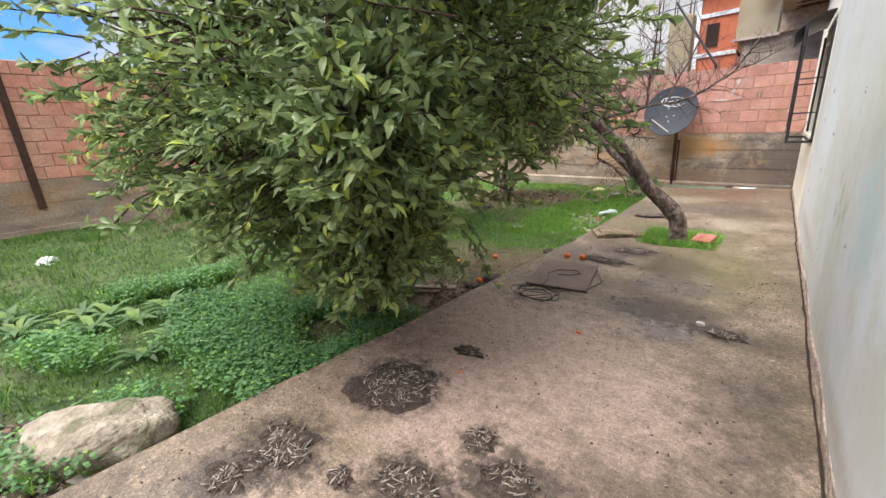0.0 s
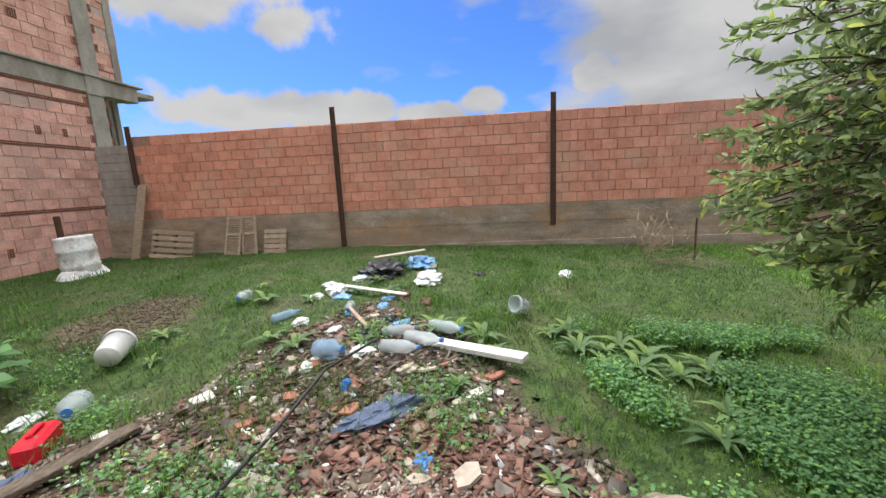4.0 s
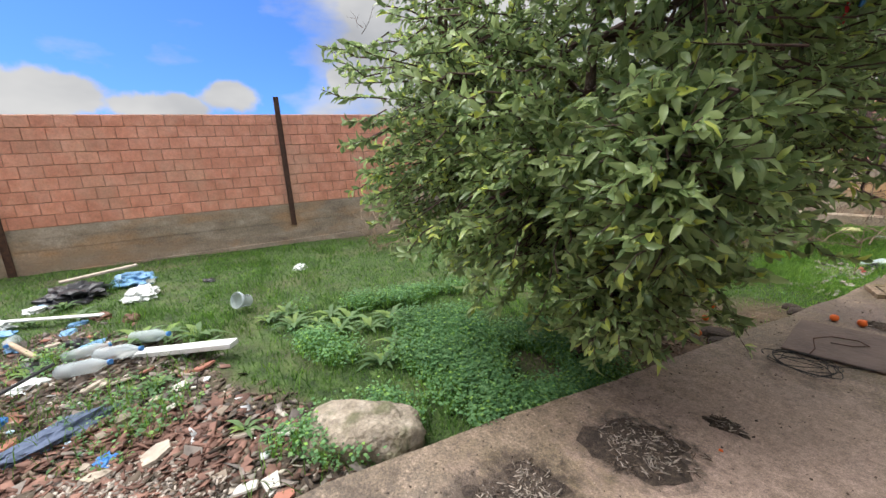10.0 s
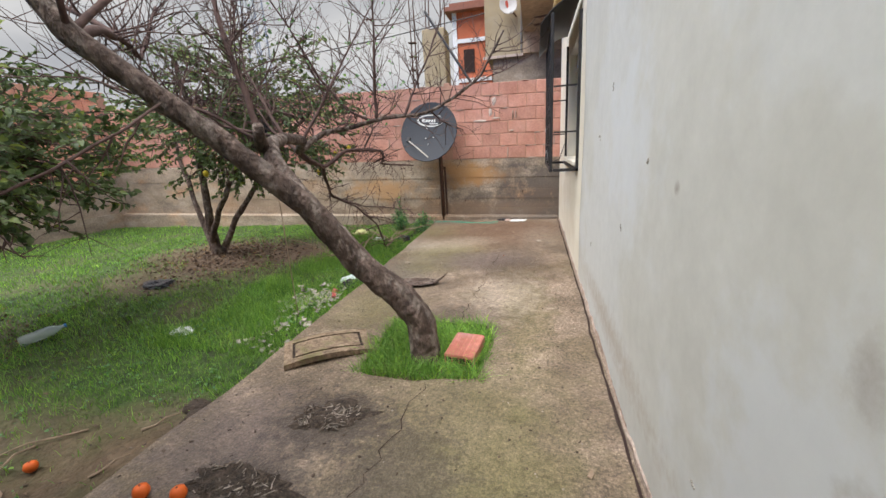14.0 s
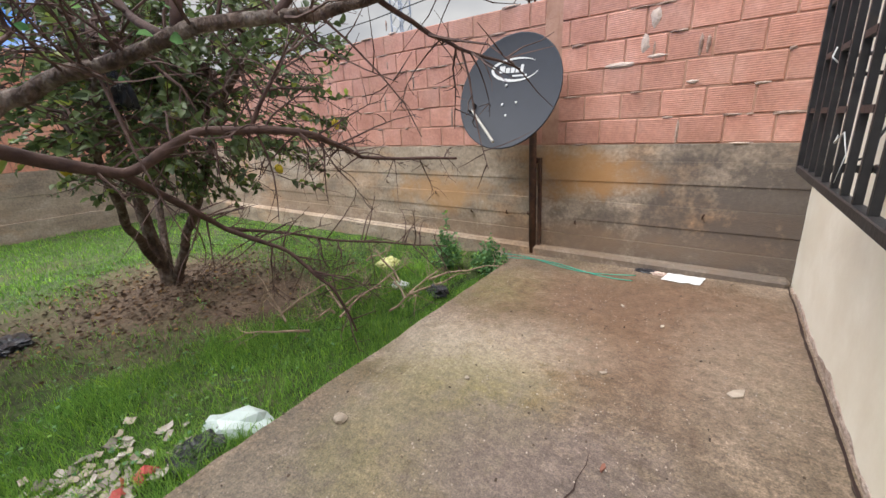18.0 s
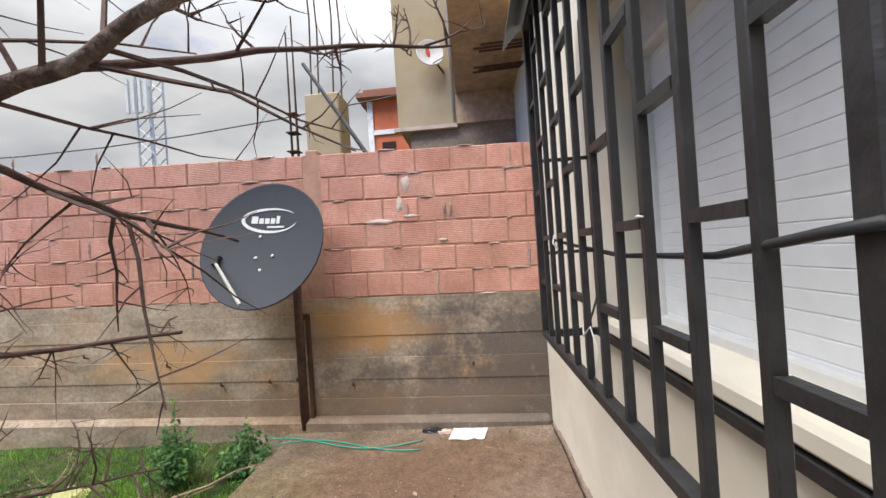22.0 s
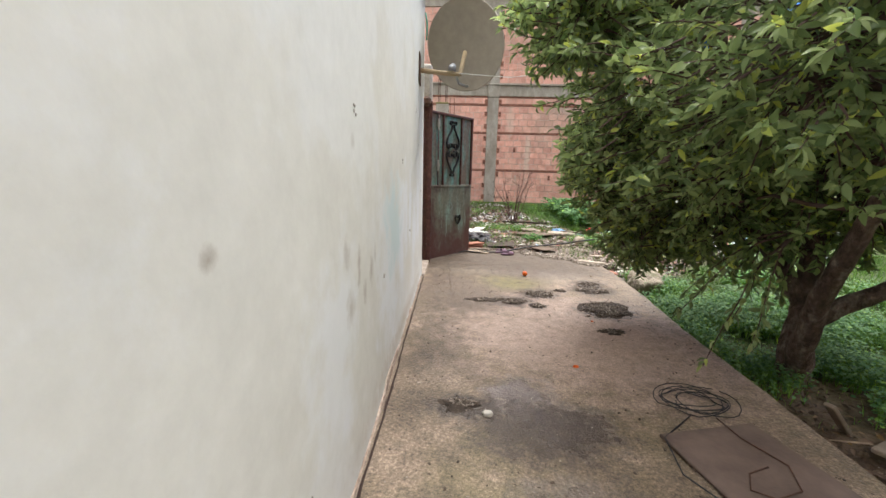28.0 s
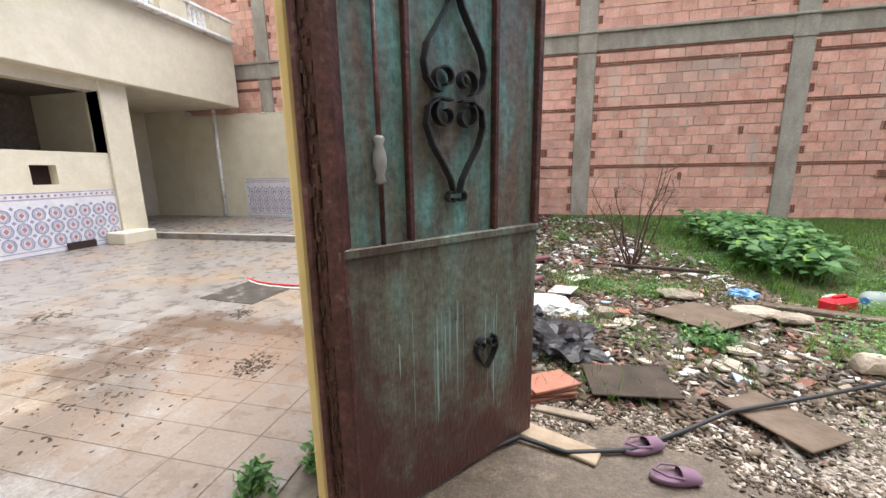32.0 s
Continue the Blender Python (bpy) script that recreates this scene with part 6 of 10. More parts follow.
# ---- gate ----
M_GATE = material("gate_paint", [(0.25, (0.09, 0.09, 0.075)), (0.42, (0.14, 0.16, 0.13)), (0.55, (0.13, 0.245, 0.215)), (0.66, (0.19, 0.37, 0.34)), (0.8, (0.33, 0.49, 0.46))], scale=4.5, detail=9, rough=0.45, rough_var=0.25, bump=0.6, bump_scale=36, bump_dist=0.01, metal=0.2, stretch=(2.4, 2.4, 0.55),
                  tint=(0.15, 0.105, 0.08), tint_scale=2.6, tint_amount=0.9, tint_from=0.43, tint_to=0.58, grain=0.45)
M_GATE_LOW = material("gate_rust", [(0.25, (0.095, 0.078, 0.06)), (0.5, (0.15, 0.155, 0.12)), (0.75, (0.17, 0.27, 0.23))], scale=4, detail=9, rough=0.42, rough_var=0.25, bump=0.55, bump_scale=40, metal=0.2, stretch=(2, 2, 0.6),
                      tint=(0.075, 0.045, 0.036), tint_scale=2.4, tint_amount=0.8, tint_from=0.5, tint_to=0.64, grain=0.4)
M_RUST = material("red_brown_rust", [(0.3, (0.045, 0.018, 0.016)), (0.6, (0.10, 0.04, 0.034)), (0.8, (0.17, 0.085, 0.07))], scale=12, detail=9, rough=0.55, bump=0.6, bump_scale=60, metal=0.2, tint=(0.20, 0.15, 0.13), tint_scale=14, tint_amount=0.6, tint_from=0.6, tint_to=0.7, grain=0.35)
M_DRIP = plain("verdigris_drip", (0.24, 0.35, 0.31), 0.6, var=0.3)
A, B = Vector((-0.03, 2.40, 0)), Vector((-0.665, 1.62, 0))
GU = (B - A).normalized()
GN = Vector((-GU.y, GU.x, 0))
GN = GN if GN.x < 0 else -GN
GL = (B - A).length
GM = Matrix(((GU.x, GN.x, 0, A.x), (GU.y, GN.y, 0, A.y), (0, 0, 1, 0.02), (0, 0, 0, 1)))
gate = thing("metal_gate", "open rusty steel gate leaf with peeling turquoise paint and scrollwork", "gate", m=GM)
low = part("lower_panel", Build().box(0.0, GL, -0.015, 0.012, 0.0, 1.08, bevel=0.004), M_GATE_LOW, gate, "rust-red lower steel panel with drips")
blot(M_GATE_LOW, [((-0.35, 2.0, 0.0), (3, 3, 0.8), (0.085, 0.032, 0.028), 0.92), ((-0.05, 2.38, 0.3), (0.16, 0.2, 0.9), (0.085, 0.034, 0.03), 0.8), ((-0.62, 1.66, 0.4), (0.15, 0.18, 0.5), (0.09, 0.036, 0.03), 0.7)], None, 7.0, (1.2, 1.75))
up = part("upper_panel", Build().box(0.0, GL, -0.022, -0.008, 1.08, 2.15), M_GATE, gate, "streaked turquoise upper panel")
part("mid_rail", Build().box(0.0, GL, -0.012, 0.024, 1.076, 1.11, bevel=0.004), M_GATE_LOW, gate)
part("top_rail", Build().box(0.0, GL, -0.02, 0.024, 2.125, 2.16, bevel=0.004), M_RUST, gate)
for u, w in ((0.012, 0.024), (0.29, 0.02), (0.72, 0.02), (GL - 0.015, 0.03)):
    part("upright", Build().box(u - w / 2, u + w / 2, -0.012, 0.022, 1.11, 2.125, bevel=0.003), M_RUST, gate)
rod = part("spindle_rod", Build().tube([(0.17, 0.012, 1.11), (0.17, 0.012, 2.125)], 0.009, 8), M_RUST, gate, smooth=True)
for z in (1.4, 1.98):
    part("spindle", Build().lathe([(0.012, -0.08), (0.02, -0.07), (0.013, -0.05), (0.022, -0.025), (0.024, 0), (0.022, 0.025), (0.013, 0.05), (0.02, 0.07), (0.012, 0.08)], 10, pose(0.17, 0.012, z)), plain("spindle_grey", (0.28, 0.27, 0.25), 0.6), rod, "grey cast spindle", True)


def spiral(cx, cz, r0, r1, a0, a1, n=22):
    return [(cx + (r0 + (r1 - r0) * k / n) * math.cos(a0 + (a1 - a0) * k / n), 0.0, cz + (r0 + (r1 - r0) * k / n) * math.sin(a0 + (a1 - a0) * k / n)) for k in range(n + 1)]


scroll = part("scrollwork", Build(), None, gate, "wrought-iron double heart scroll")
CU, CZ = 0.5, 1.655
SM = Matrix.Translation((CU, 0, CZ)) @ Matrix.Diagonal((1.12, 1, 1.06, 1)) @ Matrix.Translation((-CU, 0, -CZ))
for side in (-1, 1):
    b = Build()
    top = spiral(CU + side * 0.035, CZ + 0.36, 0.012, 0.035, math.pi * (0 if side > 0 else 1) + side * 4.2, math.pi * (0 if side > 0 else 1) - side * 1.4, 14)
    side_curve = [(CU + side * x, 0, CZ + z) for x, z in ((0.01, 0.33), (0.03, 0.27), (0.075, 0.20), (0.115, 0.14), (0.13, 0.08), (0.12, 0.03), (0.095, 0.0), (0.065, -0.01))]
    b.ribbon(top, (0, 1, 0), 0.035, 0.006)
    b.ribbon(side_curve, (0, 1, 0), 0.035, 0.006)
    b.ribbon(spiral(CU + side * 0.045, CZ + 0.035, 0.05, 0.018, -math.pi / 2 + side * 0.6, -math.pi / 2 + side * 6.5), (0, 1, 0), 0.035, 0.006)
    low_curve = [(CU + side * x, 0, CZ + z) for x, z in ((0.02, -0.035), (0.07, -0.03), (0.115, -0.06), (0.125, -0.12), (0.10, -0.19), (0.06, -0.25), (0.025, -0.31), (0.012, -0.36))]
    b.ribbon(low_curve, (0, 1, 0), 0.035, 0.006)
    b.ribbon(spiral(CU + side * 0.045, CZ - 0.085, 0.048, 0.018, math.pi / 2 - side * 0.6, math.pi / 2 - side * 6.2), (0, 1, 0), 0.035, 0.006)
    b.ribbon(spiral(CU + side * 0.02, CZ - 0.375, 0.024, 0.01, 1.6, 1.6 - side * 4.5, 12), (0, 1, 0), 0.03, 0.006)
    b.v = [tuple(SM @ Vector(p)) for p in b.v]
    ob = part("scroll_half", b, M_BLACK, scroll)
    b = Build()
    b.ribbon([(0.66 + side * x, 0.012, 0.57 + z) for x, z in ((0.0, -0.09), (0.035, -0.05), (0.062, 0.0), (0.06, 0.03), (0.035, 0.045))], (0, 1, 0), 0.03, 0.006)
    b.ribbon([(x, 0.012, z) for x, _, z in spiral(0.66 + side * 0.03, 0.6, 0.03, 0.012, 1.2, 1.2 - side * 5.5, 16)], (0, 1, 0), 0.03, 0.006)
    part("heart_half", b, M_BLACK, gate, "small iron heart")
for k in range(26):
    u = rnd.uniform(0.2, 0.9) if k > 10 else rnd.uniform(0.38, 0.56)
    z = rnd.uniform(0.62, 0.88)
    h, w = rnd.uniform(0.08, 0.5), rnd.uniform(0.0008, 0.003)
    part("paint_drip", Build().add([(u - w, 0.0135, z), (u + w, 0.0135, z - 0.01), (u + w * 0.8, 0.0135, z - h), (u - w * 0.3, 0.0135, z - h - 0.02), (u - w * 1.2, 0.0135, z - h * 0.6)], [(0, 4, 3, 2, 1)]), M_DRIP, low, "pale green drip down the panel")
part("latch", Build().tube([(GL - 0.02, 0.03, 1.06), (GL + 0.03, 0.03, 1.06), (GL + 0.04, 0.03, 1.08)], 0.006, 6), M_RUST, gate)
jamb = thing("gate_post", "rough yellow-plastered gate post with rusty frame", "gate post")
part("plaster_post", Build().box(0.076, 0.135, 2.2, 2.395, -0.3, 2.3, bevel=0.018), M_YELLOW, jamb)
part("steel_jamb", Build().box(-0.06, 0.0, 2.30, 2.412, 0.0, 2.3, bevel=0.006).box(0.045, 0.074, 2.30, 2.412, 0.0, 2.3, bevel=0.006).box(0.0, 0.045, 2.28, 2.395, 0.0, 2.3), M_RUST, jamb, "rust-scaled steel jamb")
b = Build()
for _ in range(190):
    x, z = rnd.uniform(0.002, 0.042), rnd.uniform(0.02, 2.25)
    w, h = rnd.uniform(0.003, 0.012), rnd.uniform(0.006, 0.045)
    b.box(x, min(0.045, x + w), 2.392, 2.398 + rnd.uniform(0.0, 0.010), z, z + h, bevel=0.002)
part("rust_scale", b, M_STEEL, jamb)["kind"] = "stuff"
part("concrete_head", Build().box(-0.04, 0.24, 2.1, 2.38, 2.3, 2.8, bevel=0.03), M_CONC, jamb, "broken concrete post head")
part("lintel_stub", Build().box(-0.04, 0.2, 2.385, 2.55, 2.22, 2.34, bevel=0.03), M_STEEL, jamb)
solid("threshold", Build().box(-0.045, 0.22, 2.40, 3.24, -0.3, 0.008, bevel=0.01), M_KERB, "worn concrete threshold", "floor", "structure")


# ---- trees ----
def leaf_cloud(name, pos, axis, length, width, material, droop=0.15, fold=0.25, up=None):
    """One folded four-sided leaf at every position, along its axis."""
    n = len(pos)
    axis = axis / np.linalg.norm(axis, axis=1, keepdims=True)
    rough = rng.normal(size=(n, 3)) * 0.75 + np.array([0, 0, 1.0]) if up is None else up
    side = np.cross(axis, rough)
    side /= np.linalg.norm(side, axis=1, keepdims=True) + 1e-9
    nor = np.cross(side, axis)
    ln, wd = length[:, None], width[:, None]
    rib = lambda t, h: pos + axis * ln * t + nor * ln * h
    v = np.stack([pos, rib(0.33, 0.03), rib(0.68, 0.01), rib(1.0, -droop),
                  rib(0.25, 0.03) - side * wd * 0.42 + nor * wd * fold, rib(0.55, 0.02) - side * wd * 0.5 + nor * wd * fold, rib(0.82, -droop * 0.5) - side * wd * 0.25 + nor * wd * fold * 0.5,
                  rib(0.25, 0.03) + side * wd * 0.42 + nor * wd * fold, rib(0.55, 0.02) + side * wd * 0.5 + nor * wd * fold, rib(0.82, -droop * 0.5) + side * wd * 0.25 + nor * wd * fold * 0.5], 1).reshape(-1, 3)
    tri = np.array([0, 1, 4, 4, 1, 5, 1, 2, 5, 5, 2, 6, 2, 3, 6, 0, 7, 1, 7, 8, 1, 1, 8, 2, 8, 9, 2, 2, 9, 3])
    return array_mesh(name, v, (np.arange(n)[:, None] * 10 + tri[None, :]).ravel(), 3, material)


def bend(a, b, n, sag, jig):
    a, b = Vector(a), Vector(b)
    out = []
    for i in range(n + 1):
        t = i / n
        k = math.sin(math.pi * t)
        out.append(a.lerp(b, t) + Vector((rnd.uniform(-jig, jig) * k, rnd.uniform(-jig, jig) * k, sag * k + rnd.uniform(-jig, jig) * k)))
    return out


def taper(r0, r1, n):
    return [r0 + (r1 - r0) * i / (n - 1) for i in range(n)]


def point_on(pts, t):
    s = t * (len(pts) - 1)
    i = min(int(s), len(pts) - 2)
    a, b = Vector(pts[i]), Vector(pts[i + 1])
    return a.lerp(b, s - i), (b - a).normalized()


def sprout(b, pts, count, reach, radius, lift=0.4, depth=1, t0=0.1, tips=None, droop=0.0):
    """Side twigs along a branch, each with smaller ones of its own."""
    for _ in range(count):
        p, d = point_on(pts, rnd.uniform(t0, 1.0))
        w = Vector((rnd.gauss(0, 1), rnd.gauss(0, 1), rnd.gauss(0, 0.8) + lift))
        w = (w - d * w.dot(d) * 0.6 + d * 0.5).normalized()
        ln = reach * rnd.uniform(0.35, 1.0)
        q = [p]
        for k in range(3 if depth == 0 else 4):
            w = (w + Vector((rnd.gauss(0, 0.16), rnd.gauss(0, 0.16), rnd.gauss(0, 0.14) + 0.05 * lift - droop))).normalized()
            q.append(q[-1] + w * ln / (3 if depth == 0 else 4))
        b.tube(q, taper(radius, radius * 0.3, len(q)), 4 if radius > 0.004 else 3, cap=False)
        if tips is not None:
            tips.append(q)
        if depth > 0:
            sprout(b, q, rnd.randint(3, 6), ln * 0.5, radius * 0.5, lift, depth - 1, 0.2, tips, droop)


# leaning bare fruit tree in the pit
bare = thing("fruit_tree", "leaning bare fruit tree with grey-brown bark in a tree pit", "tree", m=pose(0, 0, 0))
stem_a = [(-1.13, 8.42, -0.15), (-1.14, 8.44, 0.02), (-1.165, 8.46, 0.26), (-1.32, 8.43, 0.47), (-1.54, 8.36, 0.69), (-1.72, 8.22, 1.06), (-2.08, 7.97, 1.5), (-2.45, 7.7, 1.93), (-2.66, 7.64, 2.3), (-2.8, 7.6, 2.68)]
stem_b = [(-1.38, 8.42, 0.52), (-1.57, 8.47, 0.68), (-1.79, 8.53, 0.90), (-2.0, 8.62, 1.06), (-2.15, 8.68, 1.20), (-2.27, 8.72, 1.33), (-2.33, 8.80, 1.44), (-2.38, 9.05, 1.49), (-2.45, 9.43, 1.48), (-2.67, 9.67, 1.39)]
part("trunk", Build().gnarl(stem_a, [0.12, 0.108, 0.1, 0.094, 0.08, 0.066, 0.058, 0.052, 0.047, 0.043], 16), M_BARK, bare, "leaning scarred trunk", True)
part("limb", Build().gnarl(stem_b, [0.05, 0.07, 0.066, 0.063, 0.06, 0.063, 0.056, 0.045, 0.041, 0.037], 16), M_BARK, bare, smooth=True)
part("burl", Build().lathe([(0.01, -0.05), (0.035, -0.035), (0.045, 0), (0.03, 0.02), (0.01, 0.03)], 10, pose(-1.2, 8.37, 0.36, 70, -10, 0)), M_BARK, bare, "knobbly burl on the trunk", True)
BOUGHS = [
    ([(-2.8, 7.6, 2.68), (-2.9, 7.3, 3.1), (-3.0, 7.0, 3.6), (-3.1, 6.8, 4.2)], 0.04),
    ([(-2.8, 7.6, 2.68), (-2.95, 7.7, 3.05), (-3.0, 7.7, 3.4), (-2.9, 7.9, 4.1)], 0.035),
    ([(-2.45, 7.7, 1.93), (-2.7, 8.05, 2.06), (-3.0, 8.4, 2.14), (-3.7, 9.15, 2.22), (-4.2, 9.9, 2.9)], 0.035),
    ([(-3.0, 8.4, 2.14), (-3.5, 8.5, 2.4), (-4.1, 8.4, 2.9), (-4.6, 8.5, 3.3)], 0.024),
    ([(-2.3, 8.71, 1.42), (-2.42, 8.75, 1.8), (-2.55, 8.8, 2.14), (-2.75, 8.95, 2.7), (-2.7, 9.2, 3.3)], 0.032),
    ([(-2.55, 8.8, 2.14), (-2.9, 9.3, 2.3), (-3.3, 9.9, 2.7), (-3.5, 10.2, 3.2)], 0.022),
    ([(-2.67, 9.67, 1.39), (-2.62, 9.82, 1.47), (-2.55, 9.95, 1.55), (-2.25, 10.12, 1.61), (-2.0, 10.25, 1.68), (-1.75, 10.47, 1.70), (-1.57, 10.65, 1.75), (-1.33, 10.76, 1.87), (-1.0, 10.8, 2.1), (-0.75, 10.75, 2.5)], 0.038),
    ([(-1.33, 10.76, 1.87), (-1.15, 11.1, 2.06), (-0.85, 11.4, 2.2), (-0.62, 11.75, 2.36)], 0.012),
    ([(-1.57, 10.65, 1.75), (-1.50, 10.85, 1.65), (-1.42, 11.0, 1.60), (-1.30, 11.2, 1.54)], 0.012),
    ([(-2.05, 10.22, 1.67), (-2.05, 10.25, 2.0), (-2.02, 10.3, 2.5), (-2.0, 10.3, 3.1)], 0.022),
    ([(-2.1, 10.2, 1.66), (-2.35, 10.2, 1.78), (-2.6, 10.15, 2.1), (-2.8, 10.0, 2.6), (-3.1, 9.9, 3.1)], 0.02),
    ([(-1.8, 10.42, 1.7), (-1.75, 10.7, 2.0), (-1.6, 10.9, 2.4), (-1.5, 11.2, 2.9)], 0.018),
    ([(-2.67, 9.67, 1.39), (-2.72, 9.9, 1.3), (-2.7, 10.16, 1.21), (-2.52, 10.42, 1.38), (-2.25, 10.75, 1.35), (-2.35, 11.1, 1.26), (-2.52, 11.39, 1.18), (-2.3, 12.2, 1.1)], 0.034),
    ([(-2.4, 10.6, 1.37), (-2.3, 10.7, 1.6), (-2.45, 10.9, 1.75), (-2.6, 11.2, 1.9)], 0.014),
    ([(-2.7, 10.16, 1.21), (-2.82, 10.4, 1.02), (-2.9, 10.6, 0.85), (-2.7, 10.85, 0.67), (-2.5, 11.0, 0.4), (-2.45, 11.1, 0.05)], 0.024),
    ([(-2.9, 10.6, 0.85), (-2.95, 10.9, 0.75), (-2.8, 11.3, 0.6), (-2.5, 11.7, 0.5), (-2.3, 12.0, 0.42)], 0.014),
    ([(-2.38, 9.05, 1.49), (-2.6, 9.2, 1.75), (-2.9, 9.4, 2.1), (-3.1, 9.7, 2.5)], 0.02),
    ([(-2.2, 7.88, 1.65), (-2.15, 7.6, 1.5), (-2.2, 7.2, 1.3), (-2.25, 6.9, 1.15)], 0.008),
    ([(-2.45, 7.7, 1.93), (-2.2, 7.5, 2.3), (-1.9, 7.3, 2.6), (-1.6, 7.2, 3.0)], 0.018),
    ([(-2.45, 7.7, 1.93), (-2.5, 8.1, 2.3), (-2.45, 8.6, 2.7), (-2.3, 9.2, 3.1)], 0.022),
    ([(-2.33, 8.75, 1.45), (-2.7, 8.6, 1.7), (-3.2, 8.5, 1.85), (-3.8, 8.6, 2.05)], 0.016),
    ([(-2.38, 9.05, 1.49), (-2.9, 9.0, 1.62), (-3.4, 9.2, 1.8), (-3.9, 9.5, 2.05)], 0.016),
    ([(-2.45, 9.43, 1.48), (-2.3, 9.6, 1.8), (-2.2, 9.9, 2.2), (-2.0, 10.2, 2.7)], 0.018),
    ([(-2.67, 9.67, 1.39), (-3.0, 9.8, 1.6), (-3.4, 10.1, 1.9), (-3.7, 10.3, 2.3)], 0.018),
    ([(-2.8, 7.6, 2.68), (-3.2, 8.0, 2.8), (-3.6, 8.6, 2.9), (-4.0, 9.2, 3.1)], 0.02),
]
for pts, r in BOUGHS:
    fine = []
    for a, c in zip(pts, pts[1:]):
        fine += bend(a, c, 3, 0.0, 0.012)[:-1]
    fine.append(Vector(pts[-1]))
    limb = part("limb", Build().gnarl(fine, taper(r * 0.85, max(0.005, r * 0.3), len(fine)), 8), M_BARK if r > 0.036 else M_TWIG, bare, smooth=True)
    b = Build()
    high = pts[-1][2] > 2.0
    ln = sum((Vector(c) - Vector(a)).length for a, c in zip(pts, pts[1:]))
    sprout(b, pts, int(ln * (15 if r > 0.0125 else 9)), (0.8 if r > 0.0125 else 0.4) if high else 0.5, 0.006, 0.75 if high else 0.1, 1, 0.2, droop=0.0 if high else 0.05)
    if not high:
        sprout(b, pts, int(ln * 5), 0.45, 0.004, -0.5, 1, 0.4, droop=0.05)
    part("twigwork", b, M_TWIG, limb, "thin bare twigs")["kind"] = "stuff"
part("cut_stub", Build().tube([(-2.33, 8.7, 1.42), (-2.27, 8.62, 1.5), (-2.24, 8.58, 1.56)], [0.05, 0.04, 0.035], 9), M_BARK, bare, smooth=True)
b = Build()
for _ in range(40):
    p, d = point_on(BOUGHS[9][0], rnd.random())
    b.tube([p, p + Vector((rnd.gauss(0, 0.1), rnd.gauss(0, 0.1), 0.15)), p + Vector((rnd.gauss(0, 0.2), rnd.gauss(0, 0.2), 0.4))], [0.004, 0.003, 0.001], 3, False)
part("twigwork", b, M_TWIG, bare)["kind"] = "stuff"
pos, axis = [], []
for _ in range(150):
    p, d = point_on(BOUGHS[rnd.choice((9, 10))][0], rnd.uniform(0.2, 1))
    pos.append(p + Vector((rnd.gauss(0, 0.16), rnd.gauss(0, 0.16), rnd.gauss(0, 0.16))))
    axis.append((rnd.gauss(0, 1), rnd.gauss(0, 1), rnd.gauss(0, 0.6)))
pos, axis = np.array(pos), np.array(axis)
part("first_leaves", leaf_cloud("first_leaves", pos, axis, rng.uniform(0.03, 0.055, len(pos)), rng.uniform(0.02, 0.032, len(pos)), M_WEED), None, bare, "few fresh green leaves")


